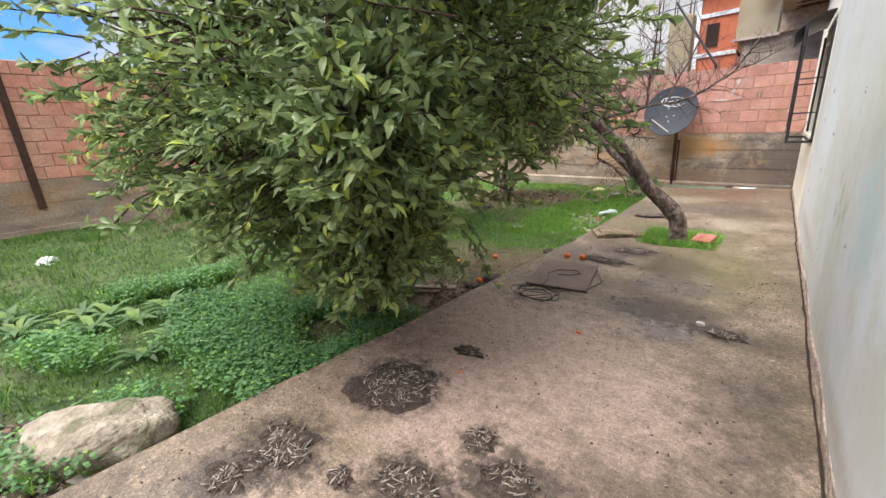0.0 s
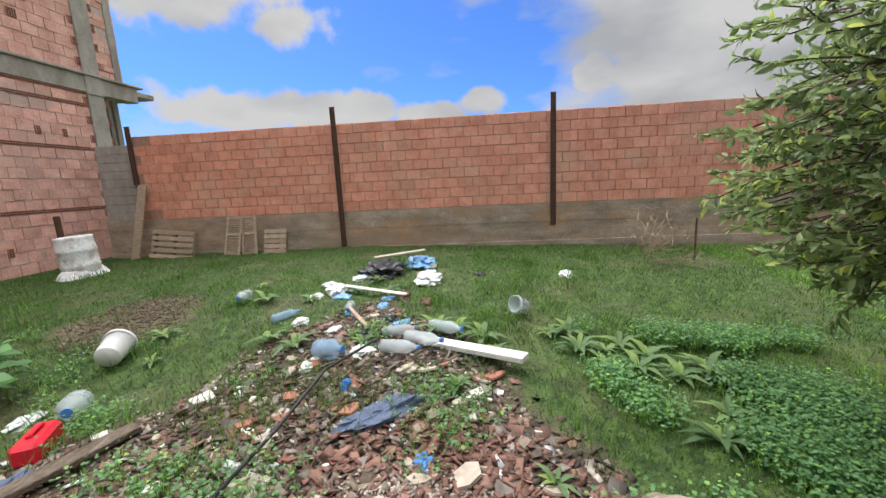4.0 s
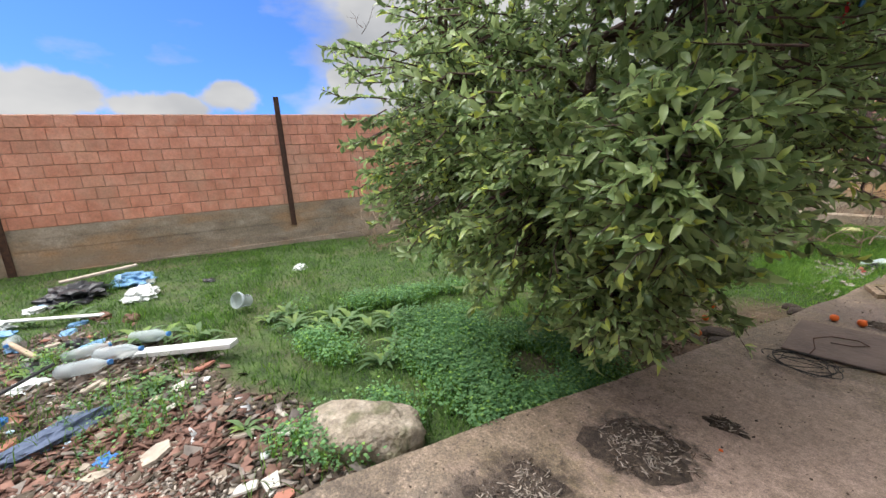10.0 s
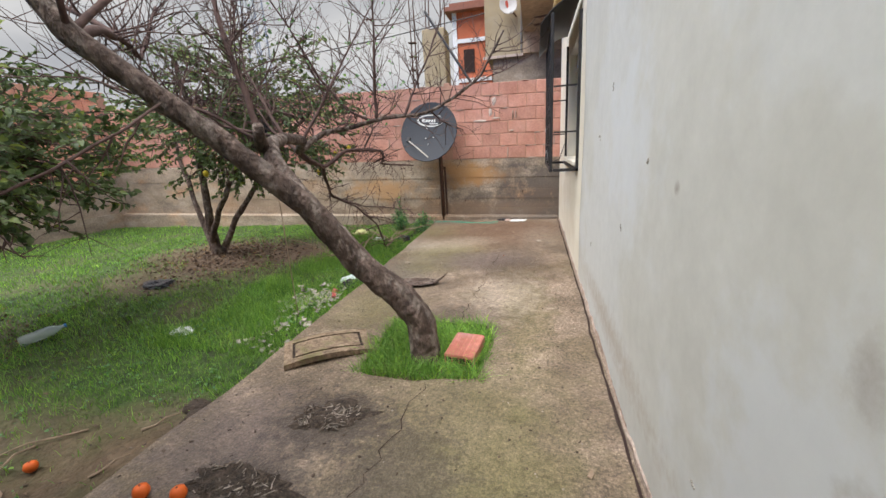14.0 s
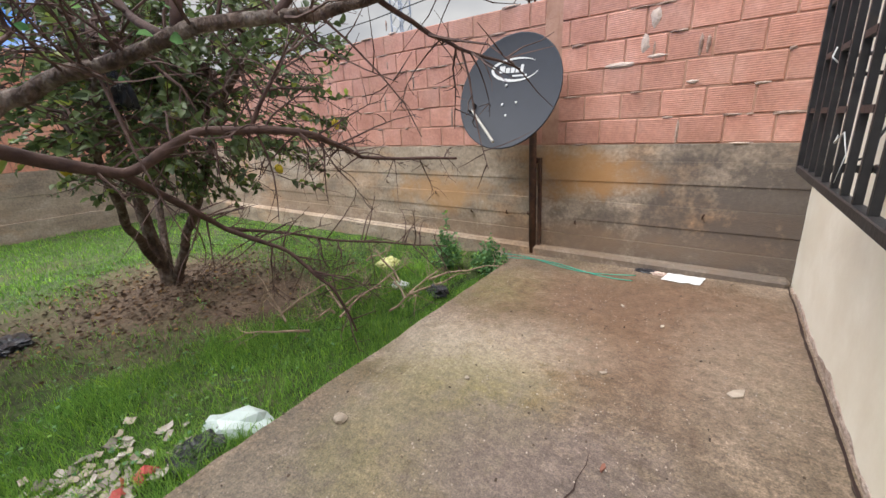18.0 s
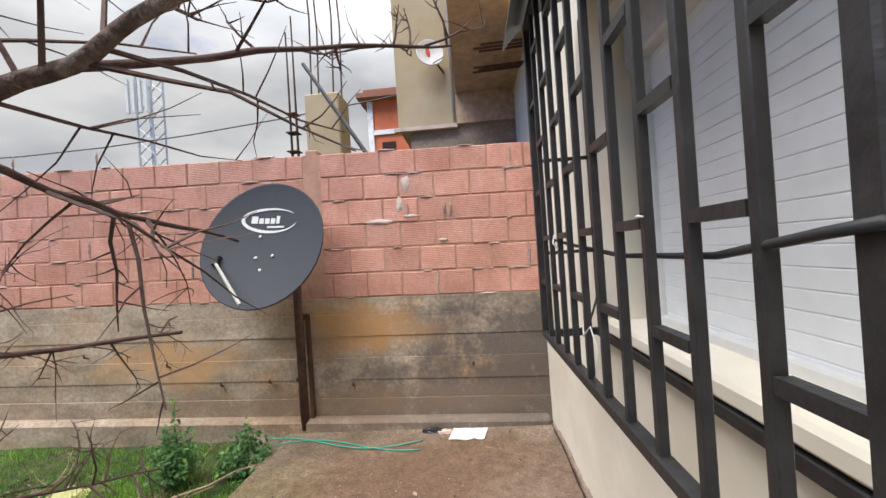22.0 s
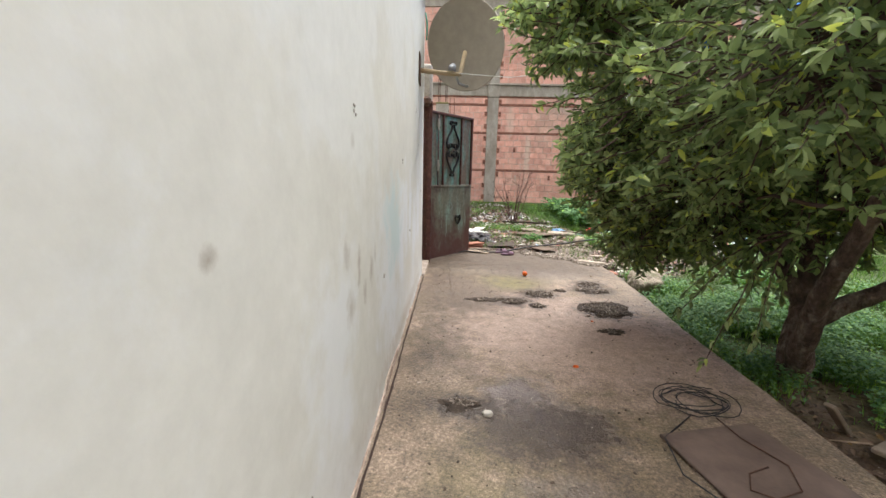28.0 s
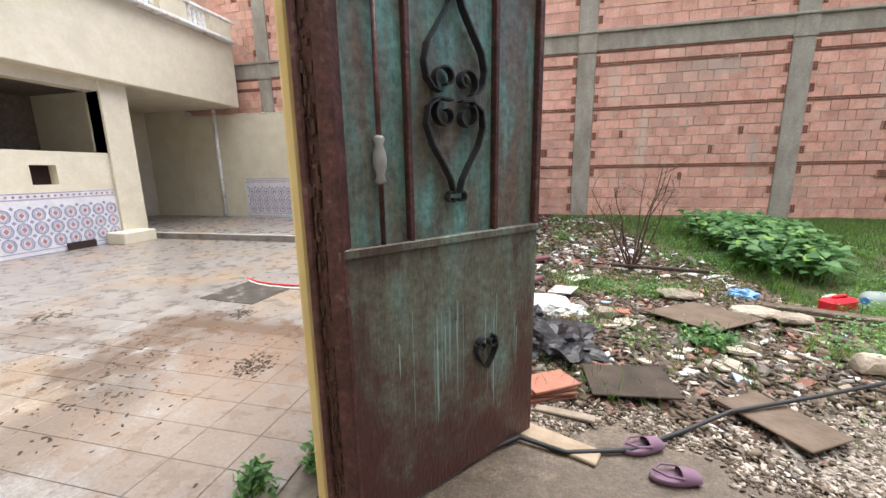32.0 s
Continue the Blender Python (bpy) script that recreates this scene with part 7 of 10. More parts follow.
def leafy_tree(name, label, base, stems, centre, radii, clusters, leaves, leaf, mt, floor_z, seed_shape, twig_reach=0.5, low_cut=0.0, shell=0.45, gaps=0.0, extra=()):
    """Stems with branches to clusters of leaves inside an uneven crown."""
    t = thing(name, label, "tree")
    c, r = np.array(centre), np.array(radii)
    tops = []
    for pts, rad in stems:
        fine = []
        for a, d in zip(pts, pts[1:]):
            fine += bend(a, d, 3, 0.0, 0.02)[:-1]
        fine.append(Vector(pts[-1]))
        part("trunk", Build().gnarl(fine, taper(rad, rad * 0.35, len(fine)), 12), M_BARK, t, smooth=True)
        tops.append(fine)
    pos, axis = [], []
    wood = Build()
    made, tries = 0, 0
    while made < clusters and tries < clusters * 20:
        tries += 1
        w = rng.normal(size=3)
        w /= np.linalg.norm(w)
        rad = rnd.random() ** shell
        lump = 1 + 0.16 * noise.noise((w[0] * 2.1, w[1] * 2.1, w[2] * 2.1 + seed_shape)) + 0.12 * noise.noise((w[0] * 5, w[1] * 5, w[2] * 5 + seed_shape))
        oc, orr = c, r
        pick = rnd.random()
        for ec, er, share in extra:
            if 0 <= pick < share:
                oc, orr = np.array(ec), np.array(er)
            pick -= share
        p = oc + orr * w * rad * lump
        low = floor_z(p[0], p[1]) if callable(floor_z) else floor_z
        if p[2] < low + low_cut * math.hypot(p[0] - c[0], p[1] - c[1]) or (gaps and noise.noise((p[0] * 1.7, p[1] * 1.7, p[2] * 1.7 + seed_shape)) < -0.5 + gaps):
            continue
        if p[0] > (-0.95 if p[2] < 1.95 else -0.6):
            continue
        made += 1
        out = Vector((w[0], w[1], w[2] * 0.5 + rnd.uniform(-0.45, 0.25))).normalized()
        a = Vector(p) - out * twig_reach * rnd.uniform(0.5, 1.0)
        q = bend(a, Vector(p), 3, -0.02, 0.03)
        wood.tube(q, [0.006, 0.005, 0.004, 0.002], 3, False)
        if made % 9 == 0:
            near = min((f for s in tops for f in s[len(s) // 3:]), key=lambda f: (f - a).length)
            wood.tube(bend(near, a, 5, 0.06, 0.05), taper(0.018, 0.006, 6), 5, False)
        m = rnd.randint(int(leaves * 0.6), leaves)
        for k in range(m):
            s, d = point_on(q, 0.25 + 0.75 * k / m)
            pos.append(s)
            g = Vector((rnd.gauss(0, 0.75), rnd.gauss(0, 0.75), rnd.gauss(-0.15, 0.6)))
            axis.append(g + d * 0.9)
    part("branchwork", wood, M_TWIG, t, "thin branches inside the crown")["kind"] = "stuff"
    pos, axis = np.array(pos), np.array(axis)
    n = len(pos)
    part("crown", leaf_cloud("crown", pos, axis, rng.uniform(0.6, 1.1, n) * leaf[0], rng.uniform(0.7, 1.1, n) * leaf[1], mt, up=(pos - c) / np.linalg.norm(pos - c, axis=1, keepdims=True) * 0.9 + np.array([0, 0, 0.6]) + rng.normal(size=(n, 3)) * 0.55), None, t, "crown of leathery green leaves")
    return t, tops


crown_floor = lambda x, y: 0.12 if x > -3.3 and y < 4.7 else (0.28 if y < 5.0 else (0.42 if y < 5.4 else 0.75))
orange, tops = leafy_tree("orange_tree", "dense dark-green orange tree beside the concrete path", (-3.12, 5.25, -0.3),
                          [([(-3.12, 5.25, -0.4), (-3.1, 5.25, -0.2), (-3.13, 5.2, 0.1), (-3.3, 5.0, 0.7), (-3.6, 4.6, 1.5), (-3.8, 4.4, 2.6)], 0.13),
                           ([(-3.13, 5.25, -0.15), (-3.0, 5.4, 0.2), (-2.9, 5.6, 0.7), (-2.8, 5.9, 1.4), (-2.7, 6.1, 2.4)], 0.09),
                           ([(-3.2, 5.1, 0.35), (-2.9, 4.9, 0.9), (-2.6, 4.7, 1.6), (-2.5, 4.7, 2.6)], 0.065),
                           ([(-3.2, 5.15, 0.2), (-3.7, 5.4, 0.7), (-4.2, 5.6, 1.4), (-4.5, 5.7, 2.3)], 0.07)],
                          (-2.92, 5.3, 2.2), (1.97, 2.08, 2.05), 4300, 22, (0.088, 0.031), M_LEAF, crown_floor, 3.0, low_cut=0.28, shell=0.27,
                          extra=(((-2.6, 4.6, 1.35), (0.85, 0.95, 0.85), 0.14), ((-2.1, 4.5, 0.85), (0.45, 0.5, 0.5), 0.05), ((-1.82, 4.5, 1.5), (0.5, 0.72, 0.62), 0.05), ((-1.7, 4.2, 1.5), (0.33, 0.42, 0.5), 0.022), ((-3.7, 4.85, 1.75), (1.1, 1.3, 1.25), 0.22), ((-2.15, 6.1, 1.95), (0.95, 1.1, 0.75), 0.08), ((-1.85, 4.6, 2.5), (0.75, 0.9, 0.7), 0.05), ((-1.25, 5.25, 2.4), (0.65, 0.55, 0.42), 0.05)))
# a drooping spray over the path
b, pos, axis = Build(), [], []
for e in ((-2.05, 5.75, 0.12), (-1.95, 5.5, 0.35), (-2.2, 5.9, 0.3), (-2.4, 5.4, 0.2), (-2.2, 5.2, 0.45)):
    q = bend((-2.7, 5.5, 1.0), e, 6, 0.12, 0.03)
    b.tube(q, taper(0.009, 0.002, 7), 4, False)
    for k in range(34):
        s, d = point_on(q, rnd.uniform(0.3, 1))
        pos.append(s)
        axis.append(Vector((rnd.gauss(0, 0.7), rnd.gauss(0, 0.7), rnd.gauss(-0.2, 0.5))) + d * 0.8)
spray = part("drooping_branch", b, M_TWIG, orange)
part("leaves", leaf_cloud("spray", np.array(pos), np.array(axis), rng.uniform(0.05, 0.095, len(pos)), rng.uniform(0.022, 0.034, len(pos)), M_LEAF), None, spray)
# whippy bare ends above
b = Build()
for _ in range(46):
    a = Vector((rnd.uniform(-4.6, -1.9), rnd.uniform(3.7, 6.8), rnd.uniform(2.6, 3.6)))
    sprout(b, [a, a + Vector((rnd.gauss(0, 0.2), rnd.gauss(0, 0.2), 0.5))], 2, 0.7, 0.004, 0.8, 1, 0.0)
part("twigwork", b, M_TWIG, orange, "bare dead twigs")["kind"] = "stuff"

lemon, _ = leafy_tree("lemon_tree", "sparse lemon tree with several thin stems", (-5.12, 10.94, 0.0),
                      [([(-5.12, 10.94, -0.1), (-5.1, 10.9, 0.4), (-5.0, 10.85, 1.0), (-4.8, 10.7, 1.8), (-4.7, 10.5, 2.6)], 0.07),
                       ([(-5.1, 11.0, -0.05), (-4.8, 11.1, 0.5), (-4.3, 11.2, 1.1), (-3.7, 11.2, 1.7), (-3.2, 11.3, 2.1)], 0.05),
                       ([(-5.1, 10.9, 0.2), (-4.6, 10.6, 0.7), (-4.0, 10.4, 1.3), (-3.4, 10.4, 1.9)], 0.045),
                       ([(-5.2, 11.0, 0.0), (-5.6, 11.2, 0.8), (-5.9, 11.4, 1.6), (-6.0, 11.5, 2.2)], 0.045)],
                      (-4.3, 11.0, 1.85), (1.9, 1.35, 1.25), 850, 12, (0.085, 0.045), M_LEAF2, 0.75, 9.0, shell=0.6, gaps=0.32)
b = Build()
for _ in range(60):
    a = Vector((rnd.uniform(-5.6, -3.0), rnd.uniform(10.2, 11.9), rnd.uniform(0.9, 2.4)))
    sprout(b, [a, a + Vector((rnd.gauss(0, 0.2), rnd.gauss(0, 0.2), 0.3))], 2, 0.6, 0.005, 0.4, 1, 0.0)
part("twigwork", b, M_TWIG, lemon)["kind"] = "stuff"
for x, y, z in ((-3.3, 11.6, 1.35), (-3.15, 11.75, 1.42), (-3.5, 11.4, 1.1), (-4.4, 10.3, 1.2)):
    part("lemon", Build().lathe([(0.006, -0.045), (0.024, -0.03), (0.032, 0), (0.026, 0.028), (0.006, 0.042)], 9, pose(x, y, z, 20, 10, 0)), plain("lemon_peel", (0.72, 0.55, 0.05), 0.5), lemon, "yellow lemon", True)

small_tree, _ = leafy_tree("young_citrus_tree", "low wide young citrus tree on the grass", (-5.4, 8.1, 0.05),
                           [([(-5.4, 8.1, -0.3), (-5.3, 8.05, 0.25), (-5.1, 7.9, 0.6), (-4.9, 7.7, 1.2), (-4.8, 7.6, 1.8)], 0.06),
                            ([(-5.38, 8.08, 0.1), (-5.6, 7.8, 0.5), (-5.8, 7.5, 1.0), (-5.8, 7.2, 1.6)], 0.045),
                            ([(-5.35, 8.1, 0.15), (-5.4, 8.5, 0.6), (-5.3, 8.8, 1.1), (-5.2, 9.0, 1.6)], 0.045)],
                           (-5.0, 8.25, 1.55), (1.55, 1.55, 0.95), 1100, 14, (0.085, 0.042), M_LEAF2, 0.5, 17.0, shell=0.5, gaps=0.05)


# ---- grass, weeds, litter ----
def scatter(n, x0, x1, y0, y1, weight):
    pts = []
    while len(pts) < n:
        x, y = rnd.uniform(x0, x1), rnd.uniform(y0, y1)
        if rnd.random() < weight(x, y):
            pts.append((x, y, ground_z(x, y)))
    return np.array(pts)


def blades(name, base, height, width, material, lean=0.45):
    n = len(base)
    a = rng.uniform(0, 2 * math.pi, n)
    side = np.stack([np.cos(a), np.sin(a), np.zeros(n)], 1) * width[:, None] * 0.5
    tip = np.stack([rng.normal(0, lean, n), rng.normal(0, lean, n), np.ones(n)], 1) * height[:, None]
    mid = tip * np.array([0.35, 0.35, 0.6])
    v = np.stack([base - side, base + side, base + mid - side * 0.8, base + mid + side * 0.8, base + tip], 1).reshape(-1, 3)
    tri = np.array([0, 1, 3, 0, 3, 2, 2, 3, 4])
    return array_mesh(name, v, (np.arange(n)[:, None] * 5 + tri[None, :]).ravel(), 3, material)


lawn = solid("grass", Build(), None, "lush green grass over the yard", "grass", "stuff")
# South patches take the dimmed tone, northern ones the brightened tone.
for n, box, h, w, mt in ((12000, (-5.2, -2.2, 3.0, 5.4), (0.025, 0.085), (0.003, 0.007), M_GRASS_DIM), (46000, (-5.2, -2.2, 5.2, 13.2), (0.025, 0.085), (0.0025, 0.0055), M_GRASS), (30000, (-3.7, -2.2, 8.6, 12.6), (0.05, 0.13), (0.0025, 0.005), M_GRASS), (18000, (-9.8, -5.0, 2.0, 6.6), (0.03, 0.07), (0.006, 0.012), M_GRASS_DIM), (26000, (-9.8, -5.0, 6.3, 13.2), (0.03, 0.075), (0.006, 0.012), M_GRASS), (52000, (-9.8, -1.0, -6.6, 3.0), (0.02, 0.065), (0.005, 0.011), M_GRASS_DIM)):
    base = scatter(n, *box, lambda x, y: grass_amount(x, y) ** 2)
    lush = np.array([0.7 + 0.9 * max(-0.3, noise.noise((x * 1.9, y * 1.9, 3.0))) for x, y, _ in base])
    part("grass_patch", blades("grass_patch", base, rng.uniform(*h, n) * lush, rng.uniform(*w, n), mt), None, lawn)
n = 5000
base = scatter(n, -8.5, -2.7, -5.5, 4.5, lambda x, y: max(0.0, noise.noise((x * 1.6, y * 1.6, 12.0)) - 0.12) * 1.5 * grass_amount(x, y))
part("grass_patch", blades("tall_tuft", base, rng.uniform(0.08, 0.2, n), rng.uniform(0.004, 0.008, n), M_GRASS_DIM, 0.5), None, lawn)
# grass round the trunk in the pit and along the ragged path edge
n = 6500
base = np.stack([PIT[0] + rng.uniform(-0.41, 0.41, n), PIT[1] + rng.uniform(-0.39, 0.39, n), np.full(n, -0.03)], 1)
pit = solid("pit_grass", Build(), None, "short grass and soil in the tree pit", "grass", "stuff")
part("soil", Build().box(PIT[0] - 0.44, PIT[0] + 0.44, PIT[1] - 0.42, PIT[1] + 0.42, -0.3, -0.03), M_SOIL, pit)
part("blades", blades("pit_blades", base, rng.uniform(0.03, 0.12, n), rng.uniform(0.003, 0.006, n), M_GRASS, 0.7), None, pit)


def leaf_patch(name, label, category, n, box, weight, height, leaf, mt, leaves=6):
    """Low broad-leaved plants: each one a few stalked leaves."""
    base = scatter(n, *box, weight)
    k = leaves
    root = np.repeat(base, k, 0)
    m = len(root)
    a = rng.uniform(0, 2 * math.pi, m)
    h = rng.uniform(height[0], height[1], m)
    pos = root + np.stack([np.cos(a) * h * 0.5, np.sin(a) * h * 0.5, h], 1)
    axis = np.stack([np.cos(a), np.sin(a), rng.normal(0.05, 0.3, m)], 1)
    ob = solid(name, Build(), None, label, category, "stuff")
    size = rng.uniform(leaf[0], leaf[1], m)
    up = np.stack([rng.normal(0, 0.25, m), rng.normal(0, 0.25, m), np.ones(m)], 1)
    part("leaves", leaf_cloud("leaves", pos - axis * size[:, None] * 0.3, axis, size, size * 0.85, mt, droop=0.1, fold=0.1, up=up), None, ob)
    part("stalks", blades("stalks", root, h, np.full(m, 0.004), M_GRASS, 0.3), None, ob)
    return ob


leaf_patch("weeds", "dense green clover and mallow weeds by the path", "weeds", 5600, (-5.4, -2.62, 2.6, 5.9), lambda x, y: max(0.0, min(1.0, 0.9 - abs(y - 4.3) / 1.3 - max(0, -3.8 - x) * 0.45 + 1.5 * noise.noise((x * 1.8, y * 1.8, 6)))) if x < edge_x(y) - 0.05 else 0, (0.02, 0.17), (0.016, 0.034), M_WEED)
leaf_patch("weeds", "scattered low broad-leaved weeds in the grass", "weeds", 900, (-6.5, -2.6, 5.5, 12.8), lambda x, y: grass_amount(x, y) * max(0.0, 0.4 + noise.noise((x * 1.2, y * 1.2, 3))), (0.015, 0.06), (0.012, 0.026), M_WEED, 4)
leaf_patch("leafy_greens", "tall patch of broad dark-green leafy plants", "plants", 330, (-4.6, -3.4, -5.2, -1.9), lambda x, y: max(0.0, 1 - ((x + 4.0) / 0.6) ** 2) * max(0.0, 1 - ((y + 3.5) / 1.7) ** 2), (0.12, 0.42), (0.08, 0.18), M_WEED, 7)
leaf_patch("weeds", "green weeds growing through the rubble", "weeds", 1500, (-5.2, -1.0, -6.2, 2.2), lambda x, y: 0 if x > -2.5 and y > 0.5 else max(0.0, noise.noise((x * 1.4, y * 1.4, 2.0)) - 0.05) * 1.6, (0.02, 0.15), (0.012, 0.032), M_WEED, 6)
for cx, cy, s, hh, n, lab in ((-2.40, 12.9, 0.21, 0.48, 150, "green leafy bush against the concrete wall"), (-2.74, 12.62, 0.17, 0.66, 130, "tall green weed bush by the wall"), (0.27, 2.12, 0.10, 0.34, 44, "green weed growing at the gate threshold"), (0.33, 3.05, 0.13, 0.42, 70, "leafy green weed by the house corner"), (0.5, 2.3, 0.1, 0.22, 30, "small green weed between the tiles"), (-2.05, 0.25, 0.25, 0.26, 60, "leafy weed in the rubble")):
    t = thing("weed_bush", lab, "weed")
    pos, axis, b = [], [], Build()
    gz = max(ground_z(cx, cy), 0.0) if cx > -1 else ground_z(cx, cy)
    for _ in range(n):
        a, r = rnd.uniform(0, 6.28), s * rnd.random() ** 0.6
        top = Vector((cx + r * math.cos(a), cy + r * math.sin(a), gz + hh * rnd.uniform(0.3, 1.0) * (1 - 0.5 * r / s)))
        q = bend((cx + rnd.gauss(0, s * 0.2), cy + rnd.gauss(0, s * 0.2), gz - 0.01), top, 3, 0, 0.01)
        if _ % 3 == 0:
            b.tube(q, [0.004, 0.003, 0.003, 0.002], 3, False)
        for k in range(7):
            p, d = point_on(q, rnd.uniform(0.45, 1))
            pos.append(p)
            axis.append((rnd.gauss(0, 1), rnd.gauss(0, 1), rnd.gauss(0.1, 0.5)))
    part("stemwork", b, M_WEED, t)["kind"] = "stuff"
    m = len(pos)
    part("leaves", leaf_cloud("leaves", np.array(pos), np.array(axis), rng.uniform(0.025, 0.055, m), rng.uniform(0.012, 0.028, m), M_WEED), None, t)

# dry leaves under the trees
for n, cx, cy, s, lab in ((2400, -4.9, 10.95, 0.62, "brown dry leaves under the lemon tree"), (900, -2.95, 6.0, 0.6, "dry leaf litter under the orange tree"), (500, -5.4, 8.1, 0.5, "brown dry leaves under the young citrus tree")):
    base = np.array([(x, y, ground_z(x, y) + rnd.uniform(0.004, 0.03)) for x, y in ((rnd.gauss(cx, s), rnd.gauss(cy, s)) for _ in range(n)) if x < edge_x(y) - 0.05 and y < 13.2])
    m = len(base)
    ob = solid("leaf_litter", Build(), None, lab, "litter", "stuff")
    part("leaves", leaf_cloud("leaves", base, np.stack([rng.normal(0, 1, m), rng.normal(0, 1, m), rng.normal(0, 0.15, m)], 1), rng.uniform(0.03, 0.06, m), rng.uniform(0.014, 0.028, m), M_DRYLEAF), None, ob)

# taller grass between the rubble
n = 5500
base = scatter(n, -6.0, -0.4, -6.3, 2.2, lambda x, y: max(0.0, noise.noise((x * 1.1, y * 1.1, 2.0)) + 0.08) * (0.4 + rubble_amount(x, y)))
part("grass_patch", blades("tall_grass", base, rng.uniform(0.05, 0.2, n), rng.uniform(0.003, 0.007, n), M_GRASS_DIM, 0.5), None, lawn)


# broad thistle rosettes
def rosette(x, y, r, n):
    t = thing("thistle_rosette", "low thistle rosette with long pale green leaves", "weed", "thistle rosettes", pose(x, y, ground_z(x, y)))
    a = np.array([2 * math.pi * k / n + rnd.uniform(-0.3, 0.3) for k in range(n)])
    up = np.array([rnd.uniform(0.25, 0.9) for _ in range(n)])
    axis = np.stack([np.cos(a), np.sin(a), up], 1)
    pos = np.zeros((n, 3)) + np.array([0, 0, 0.01])
    part("leaves", leaf_cloud("rosette", pos, axis, rng.uniform(0.7, 1.2, n) * r, rng.uniform(0.2, 0.3, n) * r, M_THISTLE, droop=0.3, fold=0.2, up=np.tile([0.0, 0.0, 1.0], (n, 1))), None, t)


M_THISTLE = leafy("thistle_leaf", (0.075, 0.15, 0.055), (0.17, 0.27, 0.11), rough=0.6)
for k in range(34):
    x, y = (rnd.uniform(-5.3, -3.3), rnd.uniform(1.6, 4.2)) if k < 22 else (rnd.uniform(-7.0, -4.6), rnd.uniform(-1.6, 1.2))
    rosette(x, y, rnd.uniform(0.13, 0.26), rnd.randint(7, 11))


# ---- beside and beyond the north wall ----
M_DISH = plain("dish_grey", (0.032, 0.035, 0.043), 0.7, var=0.1)
M_DISH_W = plain("dish_white", (0.55, 0.55, 0.53), 0.55, var=0.08)


def dish_mesh(r, depth, rise=1.0, thick=0.012, sides=40, rings_n=8):
    """A shallow bowl opening along -y, with a rolled rim."""
    b = Build()
    v, f = [], []
    prof = [(r * k / rings_n, depth * ((k / rings_n) ** 2 - 1)) for k in range(1, rings_n + 1)]
    prof += [(r + 0.012, 0.004), (r + 0.01, 0.016)] + [(r * k / rings_n, depth * ((k / rings_n) ** 2 - 1) + thick) for k in range(rings_n, 0, -1)]
    for rr, d in prof:
        for k in range(sides):
            a = 2 * math.pi * k / sides
            v.append((rr * math.cos(a), -d, rr * math.sin(a) * rise))
    m = len(prof)
    for i in range(m - 1):
        for k in range(sides):
            f.append((i * sides + k, (i + 1) * sides + k, (i + 1) * sides + (k + 1) % sides, i * sides + (k + 1) % sides))
    f.append(tuple(range(sides)))
    f.append(tuple((m - 1) * sides + k for k in range(sides))[::-1])
    return b.add(v, f)


def on_bowl(b):
    """Bend a flat print onto the reflector."""
    b.v = [(x, 0.0535 - 0.28 * (x * x + z * z), z) for x, y, z in b.v]
    return b


DM = pose(-2.22, 12.98, 1.62, -20, 4, -5)
dish = thing("satellite_dish", "large dark-grey satellite dish on a rusty pole by the wall", "satellite dish", m=DM)
part("reflector", (dish_mesh(0.50, 0.07, 1.03)), M_DISH, dish, "dark-grey round reflector", True)
b = Build()
for k in range(34):
    a0, a1 = math.radians(35 + k * 9.2), math.radians(35 + (k + 1) * 9.2)
    w0, w1 = 0.004 + 0.028 * math.sin(math.pi * k / 34), 0.004 + 0.02 * math.sin(math.pi * (k + 1) / 34)
    pts = [(math.cos(a0) * (0.245 - w0), math.sin(a0) * (0.105 - w0)), (math.cos(a1) * (0.245 - w1), math.sin(a1) * (0.105 - w1)), (math.cos(a1) * 0.245, math.sin(a1) * 0.105), (math.cos(a0) * 0.245, math.sin(a0) * 0.105)]
    b.add([(x, 0.028 - 0.03 * abs(z), z + 0.215) for x, z in pts], [(0, 1, 2, 3)])
part("logo_ring", on_bowl(b), M_DISH_W, dish, "plain white printed oval")
for x0, x1, z0, z1 in ((-0.16, -0.105, 0.19, 0.25), (-0.095, -0.055, 0.19, 0.235), (-0.045, -0.005, 0.19, 0.235), (0.005, 0.045, 0.19, 0.235), (0.055, 0.085, 0.19, 0.255), (-0.02, 0.13, 0.155, 0.17)):
    part("logo_bar", on_bowl(Build().add([(x0 + (x1 - x0) * k / 6, 0, z) for z in (z0, z1) for k in range(7)], [(k, k + 1, k + 8, k + 7) for k in range(6)])), M_DISH_W, dish, "plain white printed bar")
for x, z in ((-0.06, -0.1), (0.08, -0.08), (-0.06, 0.08), (0.0, -0.2)):
    part("bolt", Build().lathe([(0.012, 0), (0.012, 0.006), (0.004, 0.009)], 8, pose(x, 0.05, z, 90, 0, 0)), M_DISH_W, dish)
part("feed_arm", Build().tube([(-0.36, 0.0, -0.16), (-0.10, -0.15, -0.35), (0.16, -0.3, -0.54)], 0.012, 8), plain("arm_grey", (0.34, 0.32, 0.28), 0.5), dish, "pale feed arm")
part("arm_clip", Build().box(-0.39, -0.33, -0.02, 0.03, -0.18, -0.10, bevel=0.006), M_BLACK, dish)
part("bracket", Build().box(-0.08, 0.08, 0.085, 0.30, -0.16, 0.06, bevel=0.01), M_STEEL, dish)
pole = thing("dish_pole", "rusty steel pole bolted to the concrete wall", "pole")
part("pole", Build().tube([(-2.11, 13.3, 0.02), (-2.11, 13.3, 1.55)], 0.036, 10), M_STEEL, pole, smooth=True)
